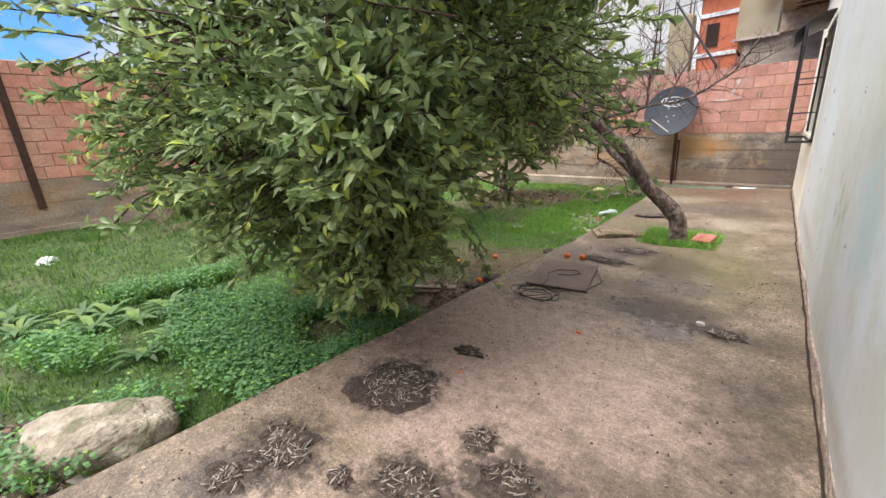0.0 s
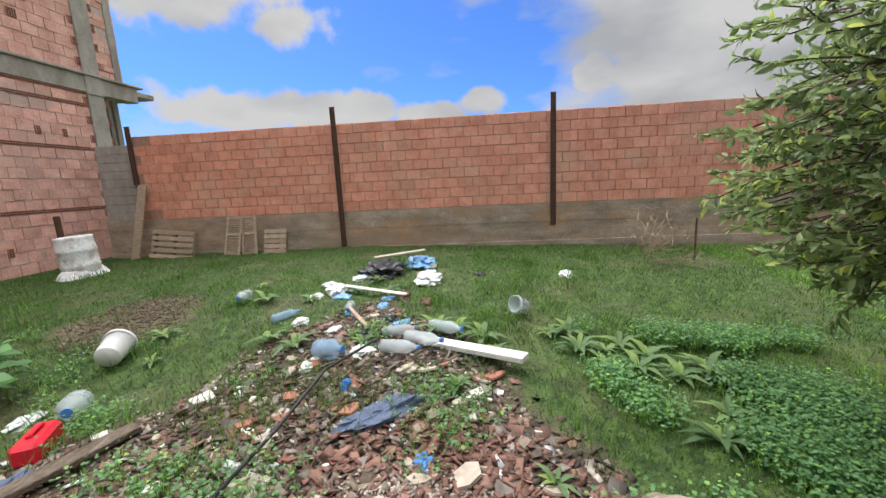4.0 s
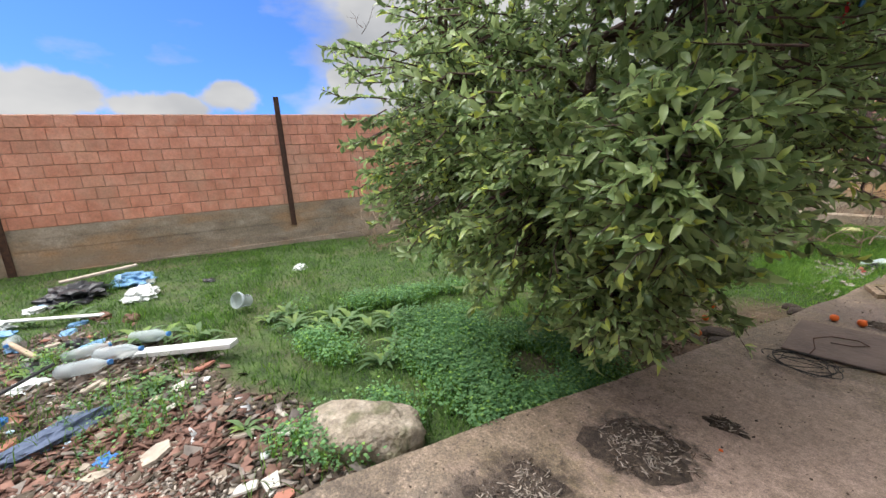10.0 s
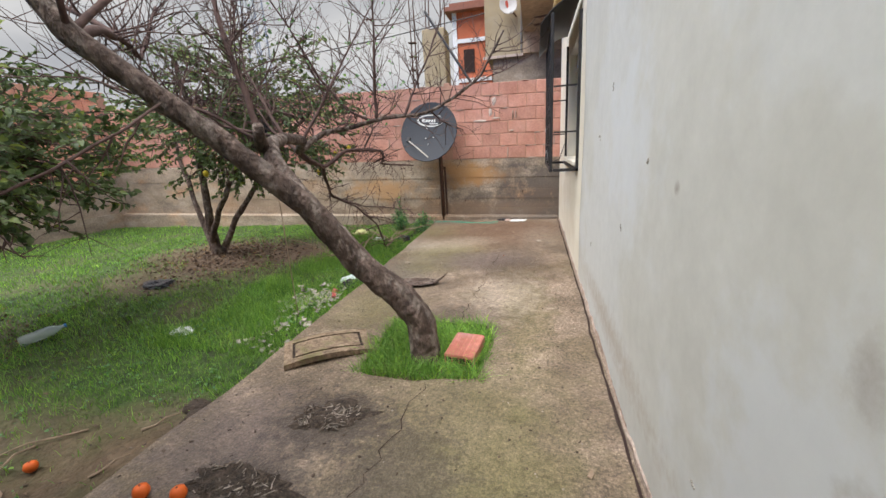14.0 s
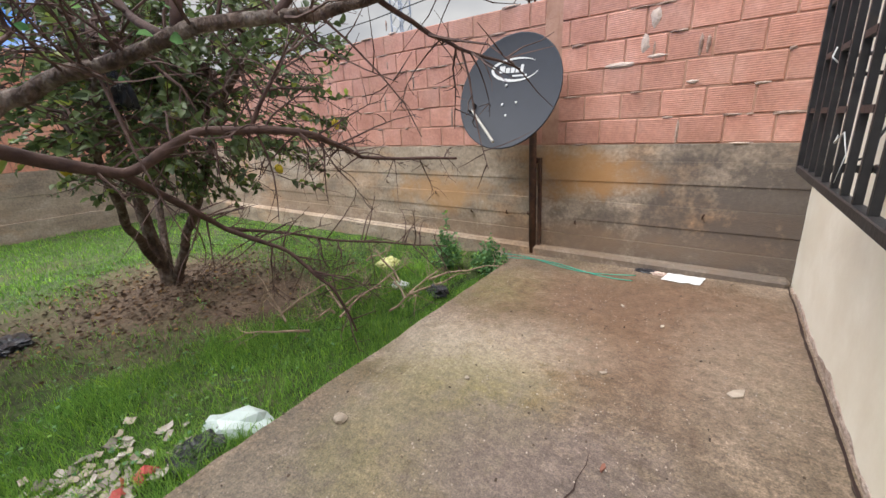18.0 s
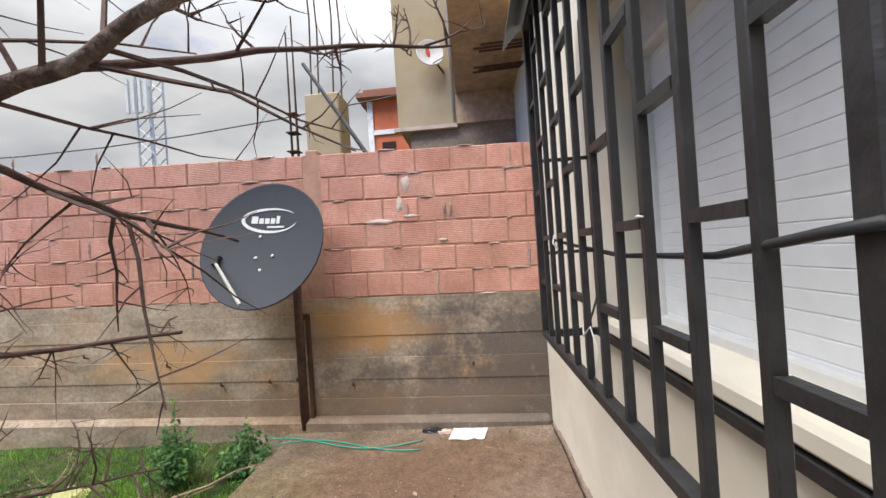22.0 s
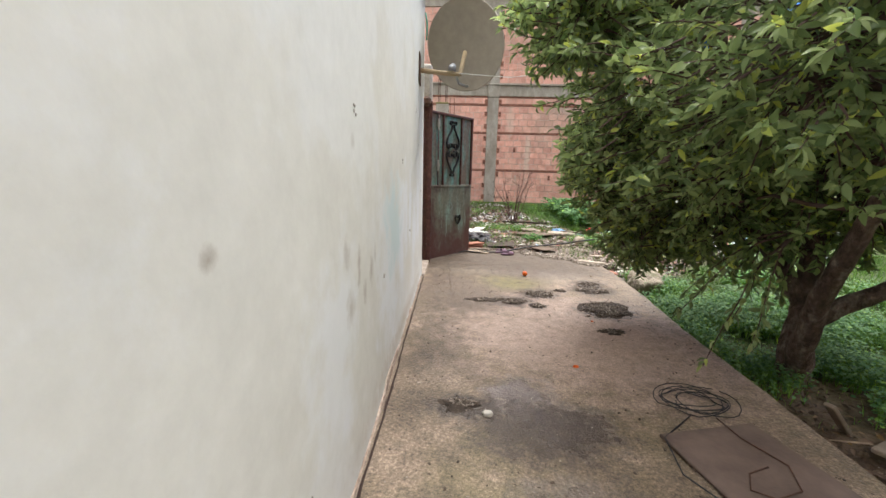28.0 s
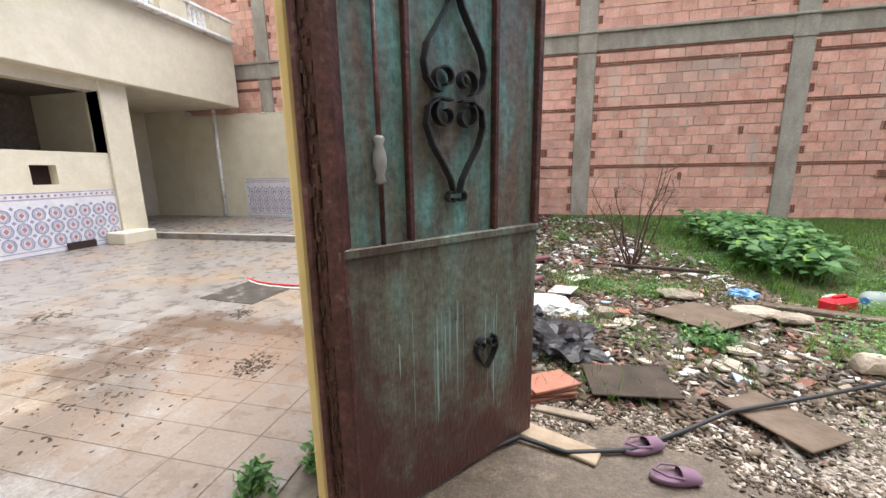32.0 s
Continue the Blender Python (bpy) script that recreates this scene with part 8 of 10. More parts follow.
part("bracket", Build().box(-2.15, -2.07, 13.32, 13.40, 0.95, 1.0), M_STEEL, pole)
part("angle_iron", Build().box(-2.06, -2.035, 13.31, 13.36, 0.1, 1.0), M_STEEL, pole)
hose2 = thing("green_hose", "thin turquoise garden hose lying along the wall foot", "hose")
for k in range(2):
    part("hose", Build().tube([(-2.36 + 0.05 * i, 13.02 + 0.1 * math.sin(i * 0.2 + k * 1.1) + 0.04 * k, 0.008 + 0.004 * k) for i in range(27)], 0.0045, 6), M_GREENHOSE, hose2, smooth=True)
paper = thing("torn_paper", "flat torn white paper sheet on the concrete by the wall", "paper")
nu, nv, v = 11, 7, []
for lay in (0, 1):
    for i in range(nu):
        for k in range(nv):
            e, f = i / (nu - 1) - 0.5, k / (nv - 1) - 0.5
            bite = 0.05 * max(0.0, noise.noise((e * 7, 0, 4))) if k == 0 else 0.0
            v.append((e * 0.28 + 0.02 * f, f * 0.19 + bite, 0.004 + 0.012 * abs(noise.noise((e * 5, f * 5, 2))) + 0.02 * max(0.0, e) ** 2 + 0.001 * lay))
q = nu * nv
part("sheet", Build().add(v, [(i * nv + k, i * nv + k + 1, (i + 1) * nv + k + 1, (i + 1) * nv + k) for i in range(nu - 1) for k in range(nv - 1)] + [(q + i * nv + k, q + (i + 1) * nv + k, q + (i + 1) * nv + k + 1, q + i * nv + k + 1) for i in range(nu - 1) for k in range(nv - 1)]), plain("damp_paper", (0.66, 0.66, 0.66), 0.7, var=0.06), paper, "creased white paper")
paper.matrix_basis = pose(-0.71, 13.15, 0.0, 0, 0, -4)
for k, (u, z) in enumerate(((2.9, 0.32), (2.45, 0.34), (2.2, 0.35), (0.65, 0.46), (1.7, 0.3), (3.4, 0.5), (4.2, 0.6))):
    part("form_tie", Build().tube([(-u, 13.41, z), (-u, 13.36, z + 0.02), (-u + 0.01, 13.35, z + 0.05)], 0.008, 5), M_STEEL, wall_north, "rusty tie wire stub")

M_BEIGE = material("beige_render", [(0.3, (0.33, 0.26, 0.155)), (0.7, (0.41, 0.335, 0.21))], scale=2.5, bump=0.15, tint=(0.36, 0.33, 0.27), tint_scale=0.8, tint_amount=0.5)
pillar = thing("concrete_pillar", "bare concrete pillar with tall rusty rebar behind the wall", "pillar")
part("shaft", Build().box(-2.98, -2.44, 15.8, 16.3, -0.3, 4.0, bevel=0.02), M_BEIGE, pillar)
for x, y in ((-2.9, 15.9), (-2.55, 15.9), (-2.9, 16.2), (-2.52, 16.2)):
    part("rebar", Build().tube([(x, y, 3.9), (x + 0.04, y, 5.2), (x - 0.03, y, 6.9)], 0.014, 5), M_STEEL, pillar)
pillar2 = thing("rebar_bundle", "upright bundle of steel bars behind the brick wall", "rebar")
for k in range(4):
    part("rebar", Build().tube([(-3.35 + 0.1 * (k % 2), 16.0 + 0.12 * (k // 2), -0.3), (-3.3 + 0.1 * (k % 2), 16.0, 4.6 + 0.25 * k)], 0.013, 5), M_STEEL, pillar2)
for z in (2.6, 2.9, 3.2, 3.5, 3.8):
    part("stirrup", Build().box(-3.38, -3.2, 15.97, 16.15, z, z + 0.015), M_STEEL, pillar2)
iron = thing("iron_pole", "leaning dark iron pole against the neighbour's wall", "pole")
part("pole", Build().tube([(-1.35, 14.2, -0.3), (-1.7, 14.6, 2.6), (-2.75, 15.3, 4.2)][1:], 0.03, 6), M_BLACK, iron)
part("stay", Build().tube([(-1.35, 14.2, -0.3), (-1.7, 14.6, 2.6)], 0.03, 6), M_BLACK, iron)
nb = thing("neighbour_house", "beige neighbour house with raw concrete balcony slab", "house")
part("upper_wall", Build().box(-1.45, 4.0, 15.2, 20, 3.14, 9.0), M_BEIGE, nb)
part("lower_wall", Build().box(-1.3, 6.0, 15.24, 20, -0.3, 3.14), M_BASE, nb, "grey block lower wall")
foot = [(-0.66, 13.25), (0.1, 13.25), (0.1, 15.19), (-0.66, 15.19)]
part("balcony_slab", Build().add([(x, y, z) for z in (3.54, 3.72) for x, y in foot], [(3, 2, 1, 0), (4, 5, 6, 7), (0, 1, 5, 4), (1, 2, 6, 5), (2, 3, 7, 6), (3, 0, 4, 7)]), plain("brown_soffit", (0.42, 0.29, 0.20), 0.9, var=0.25, bump=0.3), nb, "raw brown concrete balcony slab")
part("balcony_beam", Build().box(-0.66, -0.45, 13.27, 15.19, 3.723, 5.2, bevel=0.02), M_MORTAR, nb)
part("side_wall", Build().box(0.1, 0.4, 13.7, 15.2, -0.3, 5.5), M_HOUSE, nb, "pale grey cement side wall")
part("stained_band", Build().box(-0.66, 0.098, 15.165, 15.198, 3.14, 3.538), plain("brown_stain", (0.46, 0.34, 0.24), 0.9, var=0.35, bump=0.3), nb, "brown stained band under the balcony")
part("upper_slab", Build().box(-0.6, 2.4, 13.72, 15.2, 4.5, 4.7, bevel=0.02), M_CONC, nb)
for k in range(6):
    z, y = 3.40 + 0.045 * (k % 3), 13.72 + 0.15 * k
    part("rebar", Build().tube([(0.12, y, z), (-0.2, y, z - 0.01), (-0.38 - 0.06 * (k % 2), y - 0.03, z - 0.03)], 0.012, 5), M_STEEL, nb)
part("downpipe", Build().tube([(-0.70, 15.17, 3.16), (-0.70, 15.17, 8.0)], 0.018, 8), M_DISH_W, nb, "thin pale pipe", True)
part("parapet_trim", Build().box(-1.5, -0.66, 15.14, 15.2, 3.09, 3.14), M_PALE_MORTAR, nb)
sd = thing("small_satellite_dish", "small round white dish with a red print", "satellite dish", m=pose(-0.95, 15.0, 4.02, -10, 0, 15))
part("reflector", (dish_mesh(0.165, 0.03, 1.05)), M_DISH_W, sd, "", True)
part("print", Build().lathe([(0.065, 0), (0.05, 0.003)], 7, pose(0.0, -0.012 + 0.03, 0.02, 90, 0, 20), squash=1.3), plain("print_red", (0.5, 0.1, 0.07), 0.6), sd, "plain red printed mark")
part("arm", Build().tube([(0.02, 0.0, -0.15), (0.12, -0.2, -0.2)], 0.01, 6), M_DISH_W, sd)
part("mount", Build().tube([(0.0, 0.03, 0.0), (0.2, 0.18, -0.15)], 0.014, 6), M_STEEL, sd)
oh = thing("orange_house", "orange-red painted house with white bands", "house")
M_OR = material("orange_paint", [(0.3, (0.50, 0.13, 0.06)), (0.7, (0.60, 0.19, 0.10))], scale=3, bump=0.1)
part("wall", Build().box(-3.0, -1.8, 20, 22, -0.3, 5.5), M_OR, oh)
for z in (3.4, 4.6):
    part("band", Build().box(-3.03, -1.8, 19.95, 22, z, z + 0.12), M_WHITE, oh)
part("corner", Build().box(-3.04, -2.9, 19.94, 20.1, -0.3, 5.5), M_WHITE, oh)
part("roof", Build().box(-3.25, -1.8, 19.7, 22.2, 5.5, 5.62).box(-3.1, -1.8, 19.85, 22.1, 5.62, 5.75), M_TERRA, oh, "tiled roof edge")
part("window", Build().box(-2.7, -2.35, 19.97, 20.0, 3.7, 4.4), M_HOLE_SHADE, oh)
bh = thing("beige_house", "low pale house far behind the brick wall", "house")
part("wall", Build().box(-14, -6, 28, 34, -0.3, 4.1), M_BEIGE, bh)
part("parapet", Build().box(-14.2, -5.8, 27.8, 34.2, 4.1, 4.3), M_CREAM, bh)
tower = thing("lattice_tower", "grey steel lattice mast far behind the wall", "mast")
M_GALV = plain("galvanised", (0.35, 0.36, 0.38), 0.5, metal=0.3)
for tx, ty, h, w in ((-17.5, 30, 12.0, 0.42),):
    for dx in (-w, w):
        for dy in (-w, w):
            part("leg", Build().tube([(tx + dx, ty + dy, -0.3), (tx + dx, ty + dy, h)], 0.06, 4), M_GALV, tower)
    for k in range(16):
        z = 0.5 + k * 0.72
        for dy in (-w, w):
            part("brace", Build().tube([(tx - w, ty + dy, z), (tx + w, ty + dy, z + 0.72)], 0.035, 4).tube([(tx + w, ty + dy, z), (tx - w, ty + dy, z + 0.72)], 0.035, 4), M_GALV, tower)
    for k in range(4):
        part("antenna", Build().box(tx - 0.6 + 0.35 * k, tx - 0.48 + 0.35 * k, ty - 0.9, ty - 0.75, h - 2.2, h - 0.4), M_DISH_W, tower)
wires = thing("overhead_wire", "thin dark overhead wire behind the wall", "wire")
part("wire", Build().tube([(-20 + 2.2 * k, 19 - 0.1 * k, 5.0 - 0.6 * math.sin(math.pi * k / 9)) for k in range(10)], 0.014, 4), M_RUBBER, wires)
part("anchor_post", Build().tube([(-20, 19, -0.3), (-20, 19, 5.1)], 0.06, 6), M_CONC, wires)
part("anchor_post", Build().tube([(-0.2, 18.1, 3.0), (-0.2, 18.1, 5.1)], 0.03, 6), M_STEEL, wires)

# ---- on the house wall ----
wd = thing("wall_satellite_dish", "white satellite dish on a pipe bracket at the house corner", "satellite dish", m=pose(-0.47, 3.42, 2.72, 0, 0, 0) @ pose(0, 0, 0, 18, 0, 160))
part("reflector", (dish_mesh(0.44, 0.07, 1.06)), plain("dish_tan", (0.36, 0.32, 0.265), 0.6, var=0.1), wd, "beige weathered bowl", True)
part("feed_arm", Build().tube([(0.0, 0.0, -0.42), (0.0, -0.3, -0.36), (0.0, -0.42, -0.2)], 0.014, 6), M_GALV, wd)
part("feed_horn", Build().lathe([(0.02, 0), (0.035, 0.02), (0.035, 0.07), (0.02, 0.12)], 9, pose(0, -0.42, -0.18, 90, 0, 0)), M_GALV, wd, "", True)
br = thing("dish_bracket", "tan painted steel pipe bracket on the wall", "bracket")
part("pipe", Build().tube([(-0.01, 3.9, 2.34), (-0.32, 3.78, 2.34), (-0.42, 3.68, 2.36), (-0.47, 3.55, 2.62)], 0.024, 8), plain("tan_paint", (0.42, 0.32, 0.2), 0.6), br, smooth=True)
part("wall_plate", Build().box(-0.012, -0.001, 3.82, 3.98, 2.2, 2.5, bevel=0.004), M_STEEL, br)
part("hose_end", Build().tube([(-0.01, 3.3, 3.1), (-0.03, 3.3, 3.0), (-0.03, 3.32, 2.8)], 0.01, 6), M_GREENHOSE, br, smooth=True)
ln = thing("clothes_line", "sagging clothes line with blue and white pegs", "clothes line")
LP = [(-0.4, 3.72, 2.36), (-0.9, 4.2, 2.22), (-1.4, 4.9, 2.14), (-1.8, 5.5, 2.12), (-2.4, 6.4, 2.2), (-2.75, 7.6, 2.45)]
part("line", Build().tube(LP, 0.003, 4), M_PLASTIC_W, ln)
for t, mt in ((0.42, M_BLUE), (0.47, M_RED), (0.62, M_BLUE), (0.56, M_PLASTIC_W), (0.66, M_PLASTIC_W), (0.36, M_BLUE)):
    p, d = point_on(LP, t)
    part("peg", Build().box(-0.008, 0.008, -0.012, 0.012, -0.07, 0.02, Matrix.Translation(p) @ pose(0, 0, 0, 12, 8, 30), bevel=0.003), mt, ln)


# ---- along the west wall and the far corner ----
for y, z0, z1, dx in ((3.7, 0.62, 3.31, 0.02), (-0.9, 0.2, 3.31, 0.02), (-5.65, 1.9, 3.19, -0.02)):
    t = thing("steel_post", "rusty steel profile post fixed to the brick wall", "post", "posts on the west wall")
    part("web", Build().box(-9.87, -9.86, y - 0.045, y + 0.045, z0, z1), M_STEEL, t)
    part("flange", Build().box(-9.885, -9.845, y - 0.052, y - 0.044, z0, z1, bevel=0.002), M_STEEL, t)
    part("flange", Build().box(-9.885, -9.845, y + 0.044, y + 0.052, z0, z1, bevel=0.002), M_STEEL, t)


def pallet(y, w, h, tilt, label):
    t = thing("pallet", label, "pallet", m=pose(-9.42, y, ground_z(-9.42, y) - 0.02, 0, tilt, 90))
    for k in range(5):
        part("slat", Build().box(-w / 2, w / 2, -0.02, 0.0, 0.02 + k * h / 4.6, 0.02 + k * h / 4.6 + 0.09, pose(0, 0, 0, -16, 0, rnd.uniform(-1, 1)), bevel=0.004), M_WOOD, t)
    for x in (-w / 2 + 0.04, 0, w / 2 - 0.04):
        part("bearer", Build().box(x - 0.035, x + 0.035, 0.002, 0.09, 0, h, pose(0, 0, 0, -16, 0, 0), bevel=0.006), M_GREYWOOD, t)


pallet(-4.75, 1.0, 0.62, 5, "weathered wooden pallet leaning on the wall")
pallet(-2.3, 0.5, 0.5, 0, "broken half pallet leaning on the wall")


def louvre(y, w, h, roll):
    t = thing("louvre_shutter", "old pale wooden louvre shutter leaning on the wall", "shutter", "shutters on the wall", pose(-9.45, y, ground_z(-9.45, y), 0, roll, 90) @ pose(0, 0, 0, -15, 0, 0))
    for x in (-w / 2, w / 2 - 0.05):
        part("stile", Build().box(x, x + 0.05, -0.035, 0, 0, h, bevel=0.004), M_WOOD, t)
    for z in (0, h / 2, h - 0.06):
        part("rail", Build().box(-w / 2 + 0.05, w / 2 - 0.05, -0.032, -0.003, z, z + 0.06, bevel=0.004), M_WOOD, t)
    for k in range(14):
        z = 0.08 + k * (h - 0.16) / 14
        if abs(z - h / 2) > 0.05:
            part("slat", Build().box(-w / 2 + 0.05, w / 2 - 0.05, -0.03, -0.006, z, z + 0.008, Matrix.Translation((0, -0.02, z)) @ pose(0, 0, 0, 30, 0, 0) @ Matrix.Translation((0, 0.02, -z))), M_WOOD, t)


louvre(-3.3, 0.36, 0.86, 4)
louvre(-2.88, 0.34, 0.86, -4)
pk = thing("leaning_plank", "tall grey plank leaning in the wall corner", "plank")
part("plank", Build().box(0, 1.82, -0.09, 0.09, -0.02, 0.02, Matrix.Translation((-9.55, -5.75, 0.1)) @ Vector((-0.25, 0.3, 1.78)).to_track_quat("X", "Z").to_matrix().to_4x4() @ pose(0, 0, 0, 60, 0, 0), bevel=0.005), M_WOOD, pk)
bz = ground_z(-7.9, -5.2) - 0.03
barrel = thing("barrel", "dirty white plastic drum standing in spilt plaster", "barrel", m=pose(-7.9, -5.2, bz, 3, 2, 0))
part("drum", Build().lathe([(0.26, 0), (0.285, 0.03), (0.28, 0.2), (0.295, 0.23), (0.28, 0.26), (0.285, 0.48), (0.3, 0.51), (0.285, 0.54), (0.27, 0.72), (0.275, 0.76), (0.25, 0.765), (0.24, 0.6)], 24), M_WHITE, barrel, "", True)
part("plaster_spill", Build().lathe([(0.46, 0.0), (0.40, 0.1), (0.34, 0.17), (0.28, 0.2)], 11, pose(0, 0, -0.02), squash=0.75), M_WHITE, barrel, "spilt plaster round the foot")
rp = thing("rusty_stake", "rusty iron stake behind the drum", "stake")
part("stake", Build().box(-8.12, -8.03, -5.75, -5.68, 0.0, 1.35, bevel=0.01), M_STEEL, rp)
dw = thing("dry_weed", "tall dry bare weed by the west wall", "weed")
b = Build()
for _ in range(12):
    sprout(b, [(-8.05 + rnd.uniform(-0.1, 0.1), 4.9 + rnd.uniform(-0.15, 0.15), 0.15), (-8.05 + rnd.uniform(-0.3, 0.3), 4.9 + rnd.uniform(-0.4, 0.4), 0.6)], 3, 0.7, 0.008, 0.6, 1, 0.0)
part("stemwork", b, M_DRY, dw)["kind"] = "stuff"
sp = thing("iron_stake", "thin dark iron stake in the grass", "stake")
part("rod", Build().tube([(-8.2, 5.7, 0.0), (-8.2, 5.7, 0.85)], 0.018, 6), M_STEEL, sp)
sap = thing("bare_sapling", "bare reddish sapling shrub in the rubble", "shrub")
b = Build()
for k in range(11):
    a = k * 0.6 + rnd.uniform(-0.2, 0.2)
    e = (-1.98 + math.cos(a) * rnd.uniform(0.3, 0.65), -2.1 + math.sin(a) * rnd.uniform(0.3, 0.6), rnd.uniform(0.7, 1.55))
    q = bend((-1.98, -2.1, -0.05), e, 5, 0.0, 0.05)
    part("stem", Build().tube(q, taper(0.013, 0.004, 6), 5, False), M_TWIG, sap)
    sprout(b, q, 7, 0.35, 0.004, 0.7, 1, 0.3)
part("twigwork", b, M_TWIG, sap)["kind"] = "stuff"


# ---- rubble field ----
def debris(name, label, n, box, weight, size, flat, mt, lift=0.0, base=None, slim=0.75):
    """Small broken bits, each with its own turn; too many to count."""
    pts = scatter(n, *box, weight)
    if base is not None:
        pts[:, 2] = base
    m = len(pts)
    dim = np.stack([rng.uniform(*size, m), rng.uniform(*size, m) * slim, rng.uniform(*size, m) * flat], 1) * 0.5
    cube = np.array([(x, y, z) for z in (-1, 1) for y in (-1, 1) for x in (-1, 1)], float)
    loc = cube[None] * dim[:, None, :] * (1 + rng.uniform(-0.35, 0.25, (m, 8, 1)))
    yaw, ax, ay = rng.uniform(0, 6.28, m), rng.normal(0, 0.28, m), rng.normal(0, 0.28, m)
    x, y, z = loc[..., 0], loc[..., 1], loc[..., 2]
    z2 = z + x * ax[:, None] + y * ay[:, None]
    xr = x * np.cos(yaw)[:, None] - y * np.sin(yaw)[:, None]
    yr = x * np.sin(yaw)[:, None] + y * np.cos(yaw)[:, None]
    v = np.stack([xr + pts[:, 0:1], yr + pts[:, 1:2], z2 + pts[:, 2:3] + lift + dim[:, 2:3] * 0.6], 2).reshape(-1, 3)
    quad = np.array([0, 2, 3, 1, 4, 5, 7, 6, 0, 1, 5, 4, 2, 6, 7, 3, 0, 4, 6, 2, 1, 3, 7, 5])
    return solid(name, array_mesh(name, v, (np.arange(m)[:, None] * 8 + quad[None]).ravel(), 4, mt), None, label, "debris", "stuff")


FIELD = (-6.3, 0.0, -6.5, 3.1)
near_wall = lambda x, y: x < (-0.02 if y > 2.2 else 0.12 - 0.505 * (2.2 - y) / 8.95 - 0.05)
on_path = lambda x, y: -2.65 < x < 0 and y > path_south(x) - 0.04
field = lambda x, y: rubble_amount(x, y) * near_wall(x, y) * (not on_path(x, y))
debris("rubble", "broken pale tile and plaster bits", 3400, FIELD, lambda x, y: field(x, y) * max(0.1, 0.6 + noise.noise((x, y, 1))), (0.012, 0.075), 0.16, M_CHIP_PALE)
debris("rubble", "broken red brick and roof tile bits", 4600, FIELD, lambda x, y: field(x, y) * max(0.1, 0.6 + 1.2 * noise.noise((x * 0.8, y * 0.8, 5))), (0.02, 0.13), 0.09, M_CHIP_RED)
debris("rubble", "brown stone and mortar bits", 9000, FIELD, field, (0.01, 0.06), 0.5, M_CHIP_STONE)
debris("rubble", "dark dirt and splinters", 6000, FIELD, field, (0.012, 0.1), 0.2, M_CHIP_DARK)
debris("rubble", "thin grey slate and board splinters", 1600, FIELD, field, (0.03, 0.16), 0.08, M_CHIP_SLATE)
debris("chippings", "heap of pale splintered chippings beside the path end", 5200, (-3.9, -1.4, 0.9, 3.0), lambda x, y: max(0.0, 1 - ((x + 2.5) / 1.0) ** 2 - ((y - 1.7) / 0.8) ** 2) * (not on_path(x, y)), (0.008, 0.038), 0.22, M_CHIP_DRAB, 0.03)
debris("chippings", "grey-brown splinters in the heap", 1700, (-3.9, -1.4, 0.7, 3.0), lambda x, y: max(0.0, 1 - ((x + 2.5) / 1.1) ** 2 - ((y - 1.6) / 0.9) ** 2) * (not on_path(x, y)), (0.015, 0.08), 0.3, M_CHIP_STONE, 0.015)
debris("chippings", "red-brown tile splinters in the heap", 900, (-4.5, -2.0, 0.6, 2.9), lambda x, y: max(0.0, 1 - ((x + 3.3) / 0.75) ** 2 - ((y - 1.75) / 0.75) ** 2) * (not on_path(x, y)), (0.02, 0.11), 0.11, M_CHIP_RED, 0.02)
debris("scraps", "white torn plastic and plaster scraps", 300, (-3.2, -0.5, -6.3, -1.6), lambda x, y: field(x, y) * max(0.05, 0.5 + noise.noise((x * 1.5, y * 1.5, 9))), (0.02, 0.15), 0.1, M_SCRAP, 0.012)
debris("scraps", "white and pale blue tile bits", 90, (-5.2, -0.6, -1.4, 2.6), field, (0.025, 0.11), 0.1, M_SCRAP, 0.012)
debris("crumbs", "small crumbs and chips scattered on the path", 900, (-2.5, -0.1, 2.4, 13.2), lambda x, y: 0.3 + (0.7 if y < 5 else 0.3), (0.003, 0.010), 0.5, M_CHIP_DRAB, 0.001, 0.0)
debris("crumbs", "pale grit on the weathered path", 1500, (-2.1, -0.1, 8.8, 13.0), lambda x, y: max(0.0, 0.3 + noise.noise((x * 2, y * 2, 0))), (0.003, 0.010), 0.5, M_CHIP_DRAB, 0.0005, 0.0)
debris("crumbs", "dark leaf crumbs scattered on the path", 900, (-2.5, -0.1, 2.4, 13.2), lambda x, y: 0.3 + (0.7 if y < 8 else 0.1), (0.004, 0.016), 0.3, M_CHIP_DARK, 0.001, 0.0)
ragged = lambda x, y: max(0.0, 0.75 - abs(y - path_south(x) - 0.05) / 0.22 + 0.9 * noise.noise((x * 4, y * 4, 6))) * (x < -0.3)
for count, size, flat, mt in ((2600, (0.004, 0.022), 0.5, M_CHIP_STONE), (1200, (0.006, 0.035), 0.3, M_CHIP_DRAB), (900, (0.006, 0.03), 0.3, M_CHIP_DARK)):
    debris("spill", "dirt and gravel spilt over the path end", count, (-2.6, -0.3, 1.2, 2.8), ragged, size, flat, mt, 0.001, 0.0)
